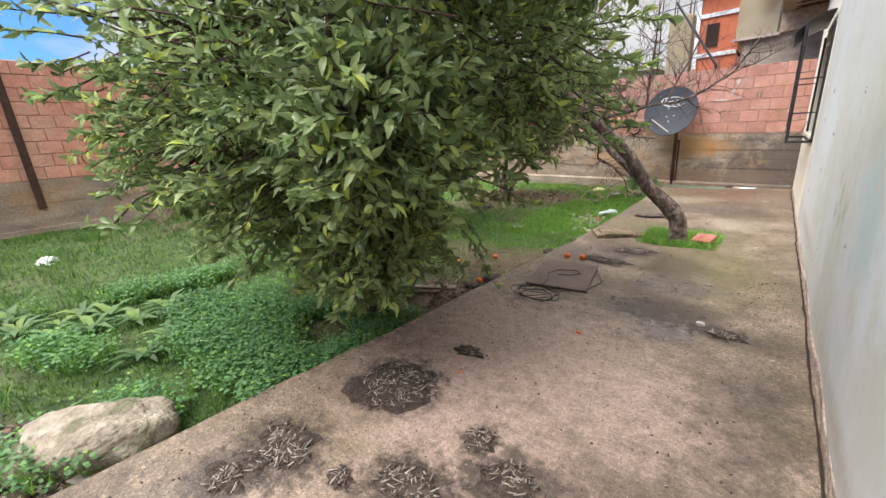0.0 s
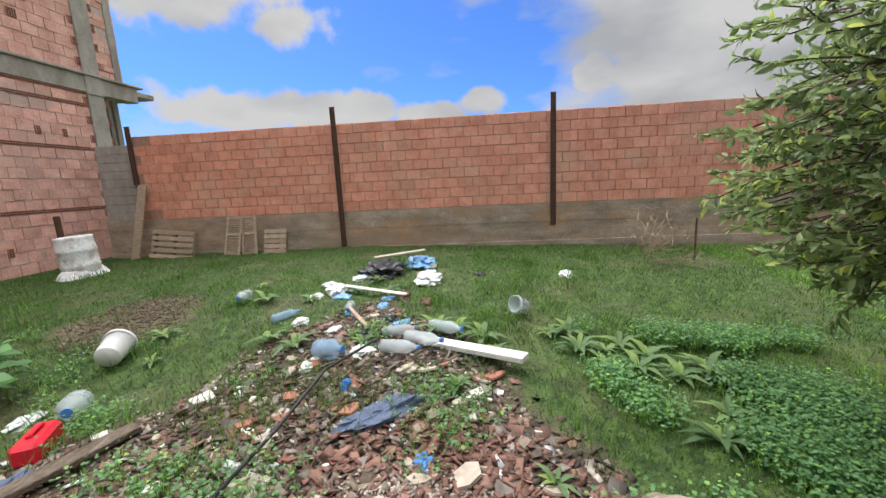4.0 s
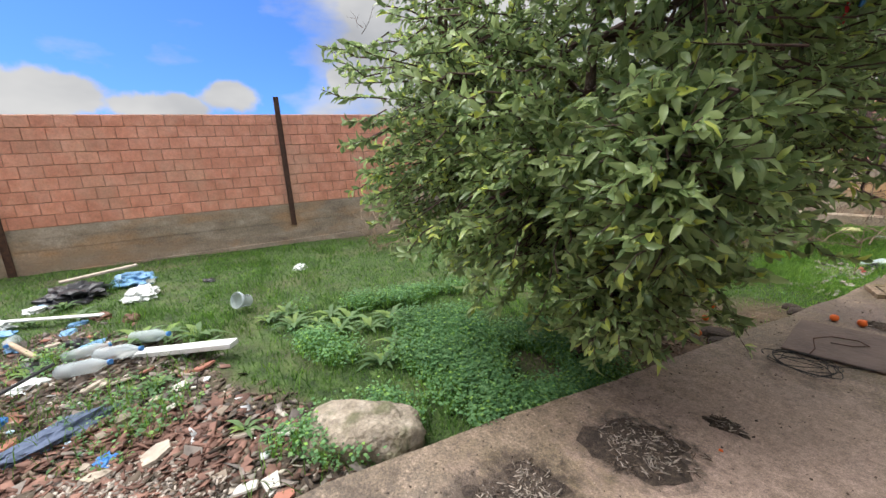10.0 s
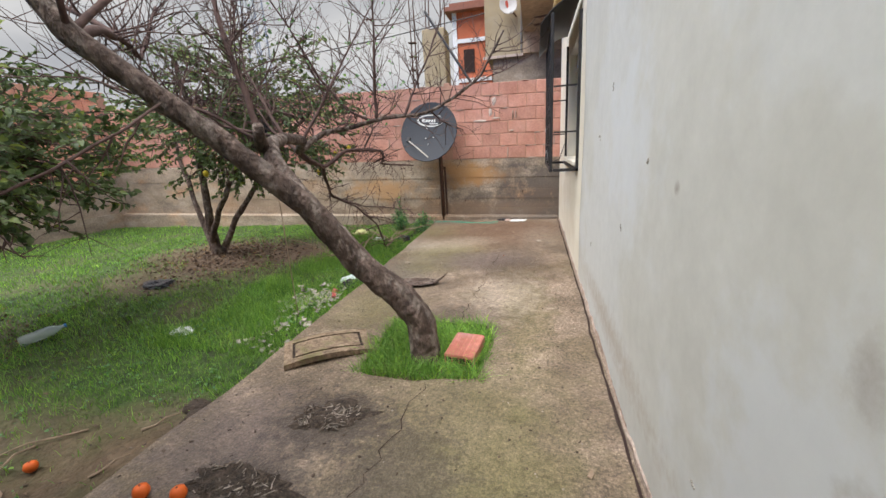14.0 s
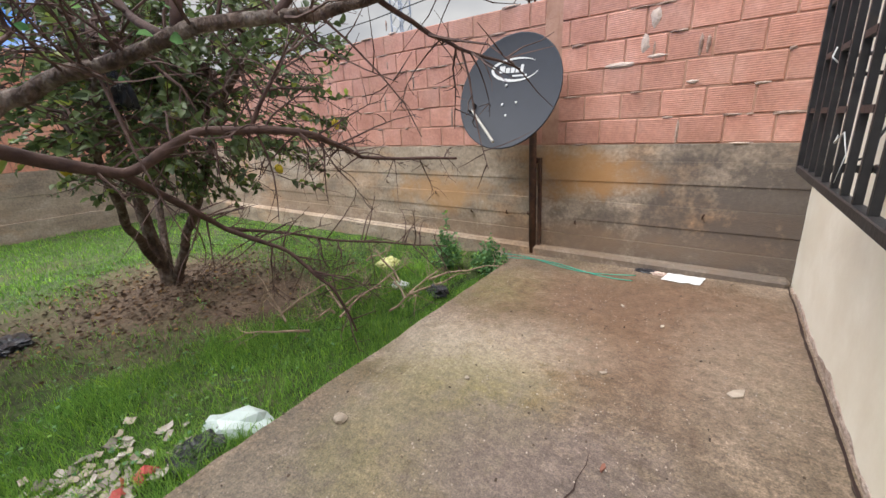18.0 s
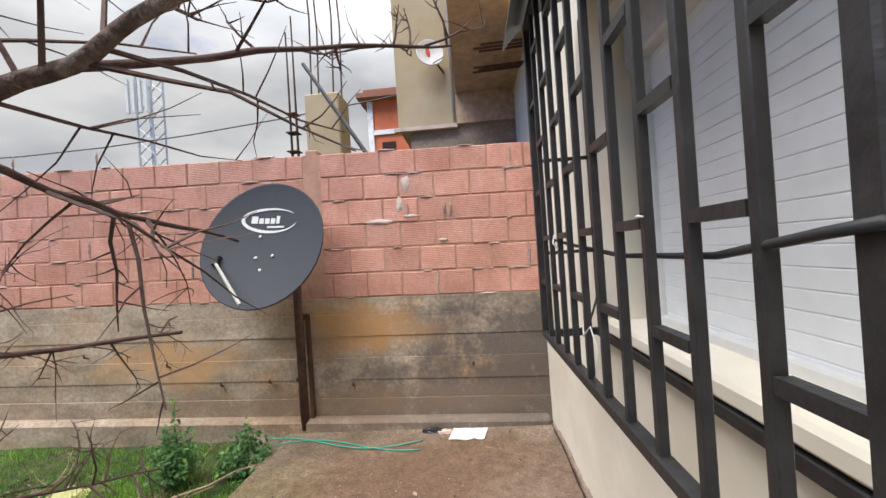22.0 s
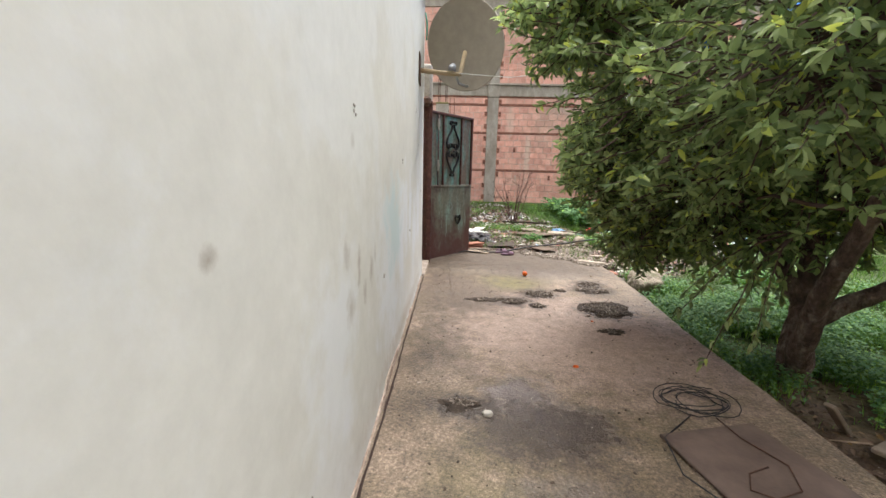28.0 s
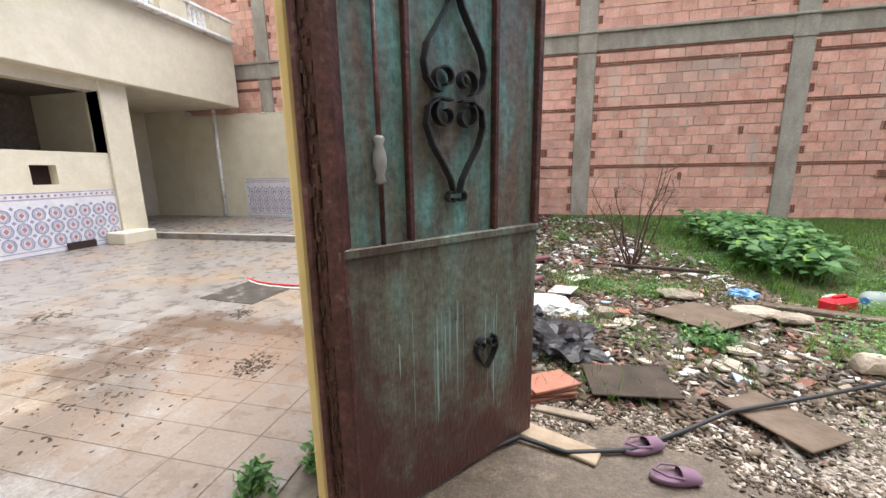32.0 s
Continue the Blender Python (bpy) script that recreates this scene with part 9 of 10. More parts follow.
for cx, cy, rx, ry, n in ((-1.93, 4.4, 0.3, 0.27, 620), (-2.03, 3.74, 0.2, 0.14, 260), (-2.1, 3.46, 0.13, 0.08, 120), (-1.37, 3.93, 0.17, 0.12, 260), (-1.05, 4.22, 0.16, 0.1, 160), (-1.28, 4.33, 0.09, 0.08, 90), (-1.66, 3.78, 0.07, 0.05, 60), (-0.75, 4.19, 0.2, 0.08, 110), (-1.8, 4.95, 0.12, 0.07, 80), (-1.47, 7.77, 0.2, 0.14, 240), (-1.68, 7.3, 0.25, 0.12, 150), (-0.45, 6.1, 0.12, 0.06, 110), (-2.07, 3.62, 0.1, 0.1, 60)):
    heap = solid("litter_heap", Build(), None, "damp dark clump of leaves and dirt on the path", "litter", "stuff")
    rings, spokes, v = 7, 30, [(cx, cy, 0.014)]
    for i in range(1, rings + 1):
        for k in range(spokes):
            a, e = 6.283 * k / spokes, i / rings
            q = e * (0.85 + 0.75 * noise.noise((cx * 9 + math.cos(a) * 1.6, cy * 9 + math.sin(a) * 1.6, 0)) + 0.25 * noise.noise((math.cos(a) * 5, math.sin(a) * 5, cx)))
            x, y = cx + rx * q * math.cos(a), cy + ry * q * math.sin(a)
            v.append((x, y, 0.001 + (0.013 + 0.011 * noise.noise((x * 45, y * 45, 2))) * (1 - e ** 3)))
    f = [(0, 1 + k, 1 + (k + 1) % spokes) for k in range(spokes)]
    f += [(1 + i * spokes + k, 1 + (i + 1) * spokes + k, 1 + (i + 1) * spokes + (k + 1) % spokes, 1 + i * spokes + (k + 1) % spokes) for i in range(rings - 1) for k in range(spokes)]
    part("mound", Build().add(v, f), M_MOULD, heap, "rough dark leaf mould", True)
    inside = lambda x, y: max(0.0, 0.8 - ((x - cx) / rx) ** 2 - ((y - cy) / ry) ** 2 + 0.7 * noise.noise((x * 9, y * 9, 0)))
    box = (cx - rx * 1.3, cx + rx * 1.3, cy - ry * 1.3, cy + ry * 1.3)
    for count, size, slim, mt, rise in ((n, (0.012, 0.045), 0.13, M_CHIP_HEAP, 0.008), (n // 3, (0.014, 0.05), 0.13, M_CHIP_DRAB, 0.012), (n // 2, (0.003, 0.012), 0.7, M_CHIP_HEAP, 0.001)):
        debris("litter_heap", "broken straws and leaf bits in the damp litter", count, box, inside, size, 0.12, mt, rise, 0.0, slim)


# single shards that can be told apart
def shard_mesh(name, r, thick, mt, sides):
    a = [(k + rnd.uniform(-0.25, 0.25)) * 6.28 / sides for k in range(sides)]
    rr = [r * rnd.uniform(0.6, 1.1) for _ in a]
    lo = [(q * math.cos(t), q * math.sin(t), 0) for q, t in zip(rr, a)]
    hi = [(q * 0.96 * math.cos(t), q * 0.96 * math.sin(t), thick) for q, t in zip(rr, a)]
    n = len(a)
    return Build().add(lo + hi, [tuple(range(n))[::-1], tuple(range(n, 2 * n))] + [(k, (k + 1) % n, n + (k + 1) % n, n + k) for k in range(n)]).mesh(name, mt)


M_BLUETILE = plain("pale_blue_tile", (0.42, 0.54, 0.64), 0.3, spread=0.1)
M_PURPLE = plain("purple_paint", (0.20, 0.085, 0.10), 0.8, bump=0.3)
kinds = [("tile_shard", "broken white glazed tile lying on the rubble", "tile shard", M_CERAMIC, 0.09, 0.012, 4), ("tile_shard", "broken beige plaster slab on the rubble", "tile shard", M_PALEFLAKE, 0.10, 0.014, 5),
         ("brick_shard", "broken terracotta brick piece on the rubble", "brick shard", M_TERRA, 0.095, 0.016, 5), ("stone", "rough brown stone on the rubble", "stone", M_STONE, 0.07, 0.035, 6), ("tile_shard", "broken pale blue tile on the rubble", "tile shard", M_BLUETILE, 0.06, 0.01, 4), ("wood_scrap", "grey scrap of weathered board", "wood scrap", M_GREYWOOD, 0.11, 0.02, 4)]
pool = {k[1]: [shard_mesh(k[0], k[4] * rnd.uniform(0.4, 1.2), k[5], k[3], k[6]) for _ in range(5)] for k in kinds}
placed = 0
while placed < 300:
    x, y = rnd.uniform(-5.8, -0.2), rnd.uniform(-5.8, 2.9)
    if rnd.random() > field(x, y) * (1.0 if y > -2.5 else 0.6) or (abs(x + 2.2) < 0.5 and abs(y + 0.3) < 0.4):
        continue
    k = rnd.choices(kinds, (11, 7, 12, 4, 3, 5))[0]
    ob = new(k[0], rnd.choice(pool[k[1]]))
    tagged(ob, k[1], k[2], k[1])
    ob.matrix_basis = pose(x, y, ground_z(x, y) + 0.01, rnd.gauss(0, 9), rnd.gauss(0, 9), rnd.uniform(0, 360)) @ Matrix.Diagonal((rnd.uniform(0.7, 1.4), rnd.uniform(0.7, 1.2), 1, 1))
    placed += 1


def at(x, y, rx=0, ry=0, rz=0, dz=0.0):
    return pose(x, y, ground_z(x, y) + dz, rx, ry, rz)


def rough_stone(label, x, y, size, z=0.0, name="stone", mt=None, rz=0):
    bm = bmesh.new()
    bmesh.ops.create_icosphere(bm, subdivisions=4 if name == "boulder" else 2, radius=1.0)
    for v in bm.verts:
        v.co = Vector([math.copysign(abs(q) ** (0.8 if name == "boulder" else 0.7), q) for q in v.co])
        d = 1 + 0.22 * noise.noise(v.co * 1.3 + Vector((x, y, 0))) + 0.09 * noise.noise(v.co * 4 + Vector((y, x, 1))) + 0.03 * noise.noise(v.co * 11)
        v.co = Vector((v.co.x * d * size[0], v.co.y * d * size[1], max(-0.45, v.co.z) * d * size[2]))
    me = bpy.data.meshes.new(name)
    bm.to_mesh(me)
    bm.free()
    if name == "boulder":
        me.shade_smooth()
    me.materials.append(mt or M_STONE)
    return solid(name, me, None, label, "stone", m=pose(x, y, z, 0, 0, rz))


M_BOULDER = material("boulder_stone", [(0.25, (0.17, 0.135, 0.10)), (0.5, (0.30, 0.25, 0.19)), (0.75, (0.42, 0.36, 0.29))], scale=9, bump=0.8, bump_scale=30, bump_dist=0.03, tint=(0.10, 0.105, 0.045), tint_scale=4, tint_amount=0.7, tint_from=0.5, tint_to=0.62, grain=0.35)
rough_stone("big pale weathered boulder beside the path edge", -2.98, 3.12, (0.38, 0.23, 0.19), ground_z(-3.05, 3.2) + 0.03, "boulder", M_BOULDER, rz=52)
rough_stone("flat pale stone in the rubble", -2.2, -0.98, (0.2, 0.15, 0.035), 0.03)
rough_stone("brown stone in the rubble", -2.72, -0.5, (0.2, 0.13, 0.045), 0.03)
rough_stone("brown stone in the rubble", -2.95, -0.36, (0.15, 0.11, 0.04), 0.04)
rough_stone("grey stone lying in the rubble", -2.9, 0.55, (0.11, 0.09, 0.08), 0.06)
rough_stone("pale broken stone lying in the rubble", -1.35, -0.25, (0.1, 0.08, 0.06), 0.02)
rough_stone("lump of white plaster in the rubble", -0.76, -0.42, (0.30, 0.22, 0.07), 0.02, "plaster_lump", M_WHITE)
for x, y, s, rz in ((-2.6, 2.12, 0.27, 20), (-2.85, 1.75, 0.18, 60), (-3.15, 1.55, 0.13, 10), (-3.4, 2.0, 0.12, 80), (-2.2, 0.4, 0.1, 30)):
    ob = new("plaster_slab", shard_mesh("plaster_slab", s, 0.022, M_PALEFLAKE, 6))
    tagged(ob, "broken pale slab of plaster on the chippings", "plaster slab", "plaster slabs")
    ob.matrix_basis = at(x, y, 5, -6, rz, 0.03)

# plastic and metal rubbish
can = thing("jerrycan", "small red plastic jerrycan lying in the grass", "jerrycan", m=at(-3.66, -0.98, 0, 0, 28, 0.0) @ Matrix.Diagonal((0.85, 0.85, 0.85, 1)))
part("body", Build().box(-0.2, 0.2, -0.1, 0.1, 0, 0.19, bevel=0.035), M_RED, can)
part("handle", Build().box(-0.1, 0.08, -0.02, 0.02, 0.2, 0.225, bevel=0.01).box(-0.11, -0.08, -0.02, 0.02, 0.185, 0.215).box(0.06, 0.09, -0.02, 0.02, 0.185, 0.215), M_RED, can)
part("cap", Build().lathe([(0.03, 0), (0.03, 0.03), (0.02, 0.034)], 12, pose(-0.2, 0.03, 0.12, 0, -90, 0)), M_RED, can, "", True)
part("label", Build().box(-0.08, 0.1, -0.1035, -0.1005, 0.05, 0.13), M_PLASTIC_W, can, "plain white label")


def bucket(x, y, label, r=0.14, h=0.28, m=None, mt=None, name="bucket"):
    t = thing(name, label, "bucket", m=m)
    part("pail", Build().lathe([(r * 0.8, 0), (r * 0.82, 0.005), (r, h), (r + 0.014, h), (r + 0.014, h - 0.03), (r + 0.002, h - 0.03), (r - 0.006, h - 0.002), (r * 0.78, 0.012)], 24), mt or M_PLASTIC_W, t, "", True)
    part("handle", Build().tube([(r * math.cos(a), r * 0.9 * math.sin(a), h - 0.05 + 0.02 * math.sin(a)) for a in np.linspace(0, math.pi, 12)], 0.004, 5), M_GALV, t, "", True)


bucket(0, 0, "white plastic bucket lying on its side in the grass", m=at(-4.8, -1.6, 0, 78, 200, 0.14))
bucket(0, 0, "clear plastic tub lying in the weeds", r=0.085, h=0.17, m=at(-5.74, 2.6, 70, 0, 40, 0.1), mt=M_BOTTLE, name="tub")


def bottle(x, y, label, r=0.045, h=0.3, rz=0, mt=None, cap=None, dz=None, tilt=84):
    t = thing("plastic_bottle", label, "bottle", m=at(x, y, 0, tilt, rz, r if dz is None else dz))
    part("body", Build().lathe([(r * 0.8, 0), (r, 0.02), (r, h * 0.3), (r * 0.9, h * 0.35), (r, h * 0.4), (r, h * 0.68), (r * 0.4, h * 0.88), (r * 0.34, h * 0.9), (r * 0.34, h * 0.95)], 14), mt or M_BOTTLE, t, "", True)
    part("cap", Build().lathe([(r * 0.38, h * 0.95), (r * 0.38, h), (r * 0.3, h * 1.005)], 10), cap or M_BLUE, t)


bottle(-4.2, -1.25, "crushed clear plastic jug in the grass", 0.1, 0.26, 30)
bottle(-4.9, 1.4, "clear plastic bottle on the rubbish", 0.06, 0.42, 60)
bottle(-4.72, 1.2, "clear plastic bottle on the rubbish", 0.06, 0.40, 70)
bottle(-5.15, 1.6, "clear plastic bottle on the rubbish", 0.06, 0.40, 55)
bottle(-5.0, 1.15, "clear plastic bottle on the rubbish", 0.05, 0.33, 95)
bottle(-4.6, 0.65, "pale blue plastic jug on the rubbish", 0.09, 0.28, 75, M_BOTTLE_BLUE)
bottle(-5.75, 0.6, "clear plastic bottle in the grass", 0.05, 0.3, 10)
bottle(-6.3, -1.0, "clear plastic bottle lying in the grass", 0.07, 0.34, 10)
bottle(-4.81, 8.34, "crushed clear plastic bottle on the soil", 0.05, 0.32, 70)
bottle(-5.4, -0.2, "blue-tinted plastic bottle on the rubbish", 0.05, 0.32, 130, M_BOTTLE_BLUE)


def crumple(name, label, x, y, size, mt, category, z=None, seed=0.0, flat=0.5, rz=0, res=4):
    bm = bmesh.new()
    bmesh.ops.create_icosphere(bm, subdivisions=res, radius=1.0)
    for v in bm.verts:
        k = v.co * 2.2 + Vector((seed, x, y))
        d = 1 + 0.45 * noise.noise(k) + 0.3 * abs(noise.noise(k * 2.7)) + 0.28 * abs(noise.noise(k * 6.1)) - 0.1
        v.co = Vector((v.co.x * d * size[0], v.co.y * d * size[1], max(v.co.z, -0.3) * d * size[2]))
    me = bpy.data.meshes.new(name)
    bm.to_mesh(me)
    bm.free()
    me.materials.append(mt)
    return solid(name, me, None, label, category, m=pose(x, y, (ground_z(x, y) if z is None else z) + 0.2 * size[2], 0, 0, rz))


M_BAGW = plain("white_bag", (0.58, 0.60, 0.58), 0.4, bump=0.3)
M_BAGBLUE = plain("blue_bag", (0.16, 0.33, 0.55), 0.4, bump=0.3)
M_BAGY = plain("yellow_bag", (0.58, 0.58, 0.25), 0.45, bump=0.3)
crumple("plastic_bag", "crumpled blue plastic bag in the grass", -2.95, -1.25, (0.14, 0.09, 0.07), M_BAGBLUE, "bag", seed=1)
crumple("plastic_bag", "crumpled black bag on the rubble", -0.5, -1.85, (0.17, 0.12, 0.12), M_BAGBLACK, "bag", seed=2)
crumple("plastic_bag", "white plastic scraps in the grass", -4.05, -1.6, (0.12, 0.08, 0.04), M_BAGW, "bag", seed=3)
crumple("burnt_plastic", "black burnt plastic heap beside the gate", -0.88, 0.46, (0.3, 0.34, 0.14), M_BAGBLACK, "rubbish", seed=4)
crumple("burnt_plastic", "black charred bags in the rubble", -0.6, 0.0, (0.2, 0.22, 0.12), M_BAGBLACK, "rubbish", seed=5)
crumple("plastic_bag", "white bag and plaster in the rubble", -0.95, -0.3, (0.2, 0.13, 0.09), M_BAGW, "bag", seed=6)
crumple("plastic_bag", "black bag on the rubbish heap", -7.4, 0.6, (0.4, 0.3, 0.16), M_BAGBLACK, "bag", seed=7)
crumple("plastic_bag", "pale blue bag on the rubbish heap", -7.9, 1.1, (0.3, 0.25, 0.12), M_BAGBLUE, "bag", seed=8)
crumple("plastic_bag", "white bag on the rubbish heap", -7.0, 1.35, (0.28, 0.18, 0.1), M_BAGW, "bag", seed=9)
crumple("plastic_bag", "white bag lying in the grass", -6.4, 0.2, (0.18, 0.14, 0.08), M_BAGW, "bag", seed=10)
crumple("plastic_bag", "white plastic bag under the tree", -3.63, 8.86, (0.1, 0.07, 0.035), M_BAGW, "bag", seed=11)
crumple("plastic_bag", "yellow plastic bag lying by the bush", -3.45, 12.5, (0.17, 0.11, 0.06), M_BAGY, "bag", seed=12, rz=-30)
crumple("plastic_bag", "pale green plastic container crushed beside the path", -2.52, 10.28, (0.2, 0.085, 0.075), plain("pale_green_plastic", (0.5, 0.58, 0.56), 0.35), "bag", seed=13, rz=38, res=2)
crumple("plastic_bag", "black bag beside the path edge", -2.52, 10.08, (0.11, 0.12, 0.06), M_BAGBLACK, "bag", seed=14)
for x, y, rz in ((-2.60, 9.86, 70), (-2.56, 9.78, 110)):
    v = [(0.075 * e + 0.006 * rnd.uniform(-1, 1), f * (0.016 + 0.006 * rnd.random()), 0.035 + 0.025 * math.sin(e * 4 + rz) + 0.008 * f + lay * 0.002) for lay in (0, 1) for e in np.linspace(-1, 1, 8) for f in (-1, 1)]
    solid("red_scrap", Build().add(v, [(2 * i + 1, 2 * i, 2 * i + 2, 2 * i + 3) for i in range(7)] + [(16 + 2 * i, 17 + 2 * i, 19 + 2 * i, 18 + 2 * i) for i in range(7)]), plain("faded_red_plastic", (0.50, 0.10, 0.09), 0.4), "torn strip of faded red plastic at the path edge", "scrap", m=at(x, y, 8, 4, rz, 0.0))
crumple("black_rag", "black rag lying on the brown leaves", -4.9, 9.75, (0.17, 0.12, 0.05), M_BAGBLACK, "rag", seed=16)
crumple("plastic_bag", "white torn bag by the bush", -2.95, 12.1, (0.09, 0.07, 0.035), M_BAGW, "bag", seed=17)
crumple("plastic_bag", "dark bag caught under the bush", -2.55, 12.15, (0.1, 0.08, 0.06), M_BAGBLACK, "bag", seed=18)
crumple("hanging_bag", "black plastic bag hanging in the lemon tree", -3.6, 10.5, (0.07, 0.07, 0.16), M_BAGBLACK, "bag", z=1.58, seed=19)
crumple("blue_rag", "faded blue rag by the orange tree", -3.75, 4.6, (0.09, 0.07, 0.04), M_JEANS, "rag", seed=20)
crumple("jeans", "crumpled old blue jeans on the rubble", -3.9, 1.4, (0.30, 0.11, 0.055), M_JEANS, "trousers", seed=21, rz=-50)
crumple("blue_scrap", "bright blue plastic scrap on the rubble", -3.5, 1.73, (0.1, 0.06, 0.035), M_BLUE, "scrap", seed=22)
crumple("blue_scrap", "bright blue plastic scrap on the rubble", -4.2, 1.05, (0.05, 0.04, 0.05), M_BLUE, "scrap", seed=23)
crumple("striped_cloth", "crumpled black and white cloth by the old board", -3.3, -0.75, (0.13, 0.08, 0.05), M_JEANS, "cloth", seed=24)
crumple("plastic_bag", "white scraps in the grass", -7.3, 3.4, (0.12, 0.1, 0.06), M_BAGW, "bag", seed=25)
crumple("tissue", "small crumpled pinkish tissue beside the paper", -0.9, 13.2, (0.055, 0.03, 0.02), plain("pink_tissue", (0.58, 0.44, 0.38), 0.9), "tissue", z=0.0, seed=41, res=3)
crumple("dark_rag", "small black scrap of rag by the wall foot", -1.0, 13.22, (0.09, 0.035, 0.025), M_BAGBLACK, "rag", z=0.0, seed=42, res=3)
for k in range(26):
    x, y = rnd.uniform(-8.4, -4.4), rnd.gauss(0.9, 0.55)
    mt, lab = rnd.choice(((M_BAGW, "white"), (M_BAGBLACK, "black"), (M_BAGBLACK, "black"), (M_BAGW, "white"), (M_CHIP_RED, "red-brown"), (M_CHIP_DRAB, "brown paper"), (M_BAGBLUE, "blue")))
    crumple("rubbish", "crumpled " + lab + " rubbish on the heap", x, y, (rnd.uniform(0.05, 0.14), rnd.uniform(0.04, 0.1), rnd.uniform(0.025, 0.06)), mt, "rubbish", seed=30 + k, rz=rnd.uniform(0, 180), res=3)


def board(name, label, a, c, w, t, mt, category="board", roll=0.0):
    a, c = Vector(a), Vector(c)
    d = c - a
    m = Matrix.Translation(a) @ d.to_track_quat("X", "Z").to_matrix().to_4x4() @ pose(0, 0, 0, roll, 0, 0)
    return solid(name, Build().box(0, d.length, -w / 2, w / 2, 0, t, m, bevel=min(0.006, t / 4)), mt, label, category)


M_ROTTEN = material("rotten_wood", [(0.3, (0.06, 0.045, 0.032)), (0.6, (0.15, 0.115, 0.085)), (0.8, (0.26, 0.21, 0.16))], scale=14, bump=0.9, bump_scale=30, bump_dist=0.03, stretch=(0.5, 2.0, 2.0), grain=0.3)
board("old_board", "old grey beam lying in the rubble", (-2.85, -0.68, 0.03), (-3.75, -0.3, 0.05), 0.13, 0.04, M_ROTTEN)
board("plank", "dark plank in the grass behind the sapling", (-1.7, -2.0, 0.07), (-2.8, -1.75, 0.08), 0.06, 0.04, M_DIRT)
board("styrofoam_plank", "white styrofoam plank on the rubbish", (-5.0, 1.5, 0.13), (-4.45, 2.45, 0.19), 0.13, 0.05, M_PLASTIC_W)
board("plank", "pale stick on the rubbish heap", (-5.6, 0.6, 0.3), (-5.0, 1.0, 0.27), 0.04, 0.03, M_WOOD)
board("plank", "pale plank on the far rubbish heap", (-7.6, 0.4, 0.45), (-7.9, 1.2, 0.5), 0.12, 0.03, M_PALEFLAKE)
board("plank", "white strip on the rubbish heap", (-6.4, 0.3, 0.32), (-6.0, 1.2, 0.3), 0.07, 0.02, M_PLASTIC_W)
board("white_pipe", "long white plastic pipe lying in the grass", (-3.87, 5.73, -0.06), (-5.08, 7.05, 0.02), 0.04, 0.04, M_PLASTIC_W, "pipe")
board("white_pipe", "short white plastic pipe in the grass", (-5.3, 7.2, 0.02), (-5.5, 7.45, 0.03), 0.04, 0.04, M_PLASTIC_W, "pipe")
board("old_board", "grey stake leaning under the orange tree", (-2.95, 5.85, -0.27), (-2.75, 5.9, -0.05), 0.06, 0.03, M_GREYWOOD)
board("old_board", "old board lying by the orange tree", (-3.4, 5.9, -0.2), (-2.85, 6.15, -0.2), 0.1, 0.03, M_GREYWOOD)
sheet = solid("brown_sheet", Build().box(-0.36, 0.36, -0.32, 0.32, 0, 0.012, bevel=0.003), material("brown_sheet", [(0.3, (0.085, 0.058, 0.04)), (0.7, (0.16, 0.115, 0.085))], scale=6, bump=0.4), "muddy brown board lying flat on the rubble", "board", m=at(-2.2, -0.3, 3, -2, 38, 0.06))
for k, (x, y, rz) in enumerate(((-0.5, -1.3, 10), (-0.55, -1.55, -15), (-0.62, -1.1, 40), (-0.75, -2.2, 5))):
    solid("purple_brick", Build().box(-0.15, 0.15, -0.1, 0.1, 0, 0.05, bevel=0.008), M_PURPLE, "purple-painted brick slab on the rubble", "brick", m=at(x, y, 6, 8, rz, 0.05), group="purple bricks")
solid("concrete_slab", Build().box(-0.2, 0.2, -0.03, 0.03, 0, 0.3, bevel=0.01), M_KERB, "broken slab leaning on the balustrade wall", "slab", m=at(-0.42, -2.0, -20, 25, 80, 0.02))
for x, y, rz in ((-1.0, -0.85, 60), (-1.2, -1.35, 20)):
    solid("white_tile", Build().box(-0.1, 0.1, -0.14, 0.14, 0, 0.012, bevel=0.002), M_CERAMIC, "whole white wall tile lying on the rubble", "tile", m=at(x, y, 8, 10, rz, 0.05))
gr = thing("vent_grid", "rusty iron grating leaning on the brick wall", "grating", m=BM @ pose(2.95, 0.2, 0.0) @ pose(0, 0, 0, 20, -12, 0))
for k in range(11):
    part("bar", Build().box(-0.23 + k * 0.045, -0.215 + k * 0.045, -0.008, 0.008, 0.0, 0.5), M_STEEL, gr)
for z in (0, 0.48):
    part("rail", Build().box(-0.25, 0.26, -0.012, 0.012, z, z + 0.025), M_STEEL, gr)
for k in range(3):
    board("timber_strip", "rotten timber strip along the wall foot", (-0.16 - 0.08 * k, 0.3 - 0.1 * k, 0.02), (-0.26 - 0.05 * k, -0.9, 0.12), 0.05, 0.03, M_GREYWOOD)

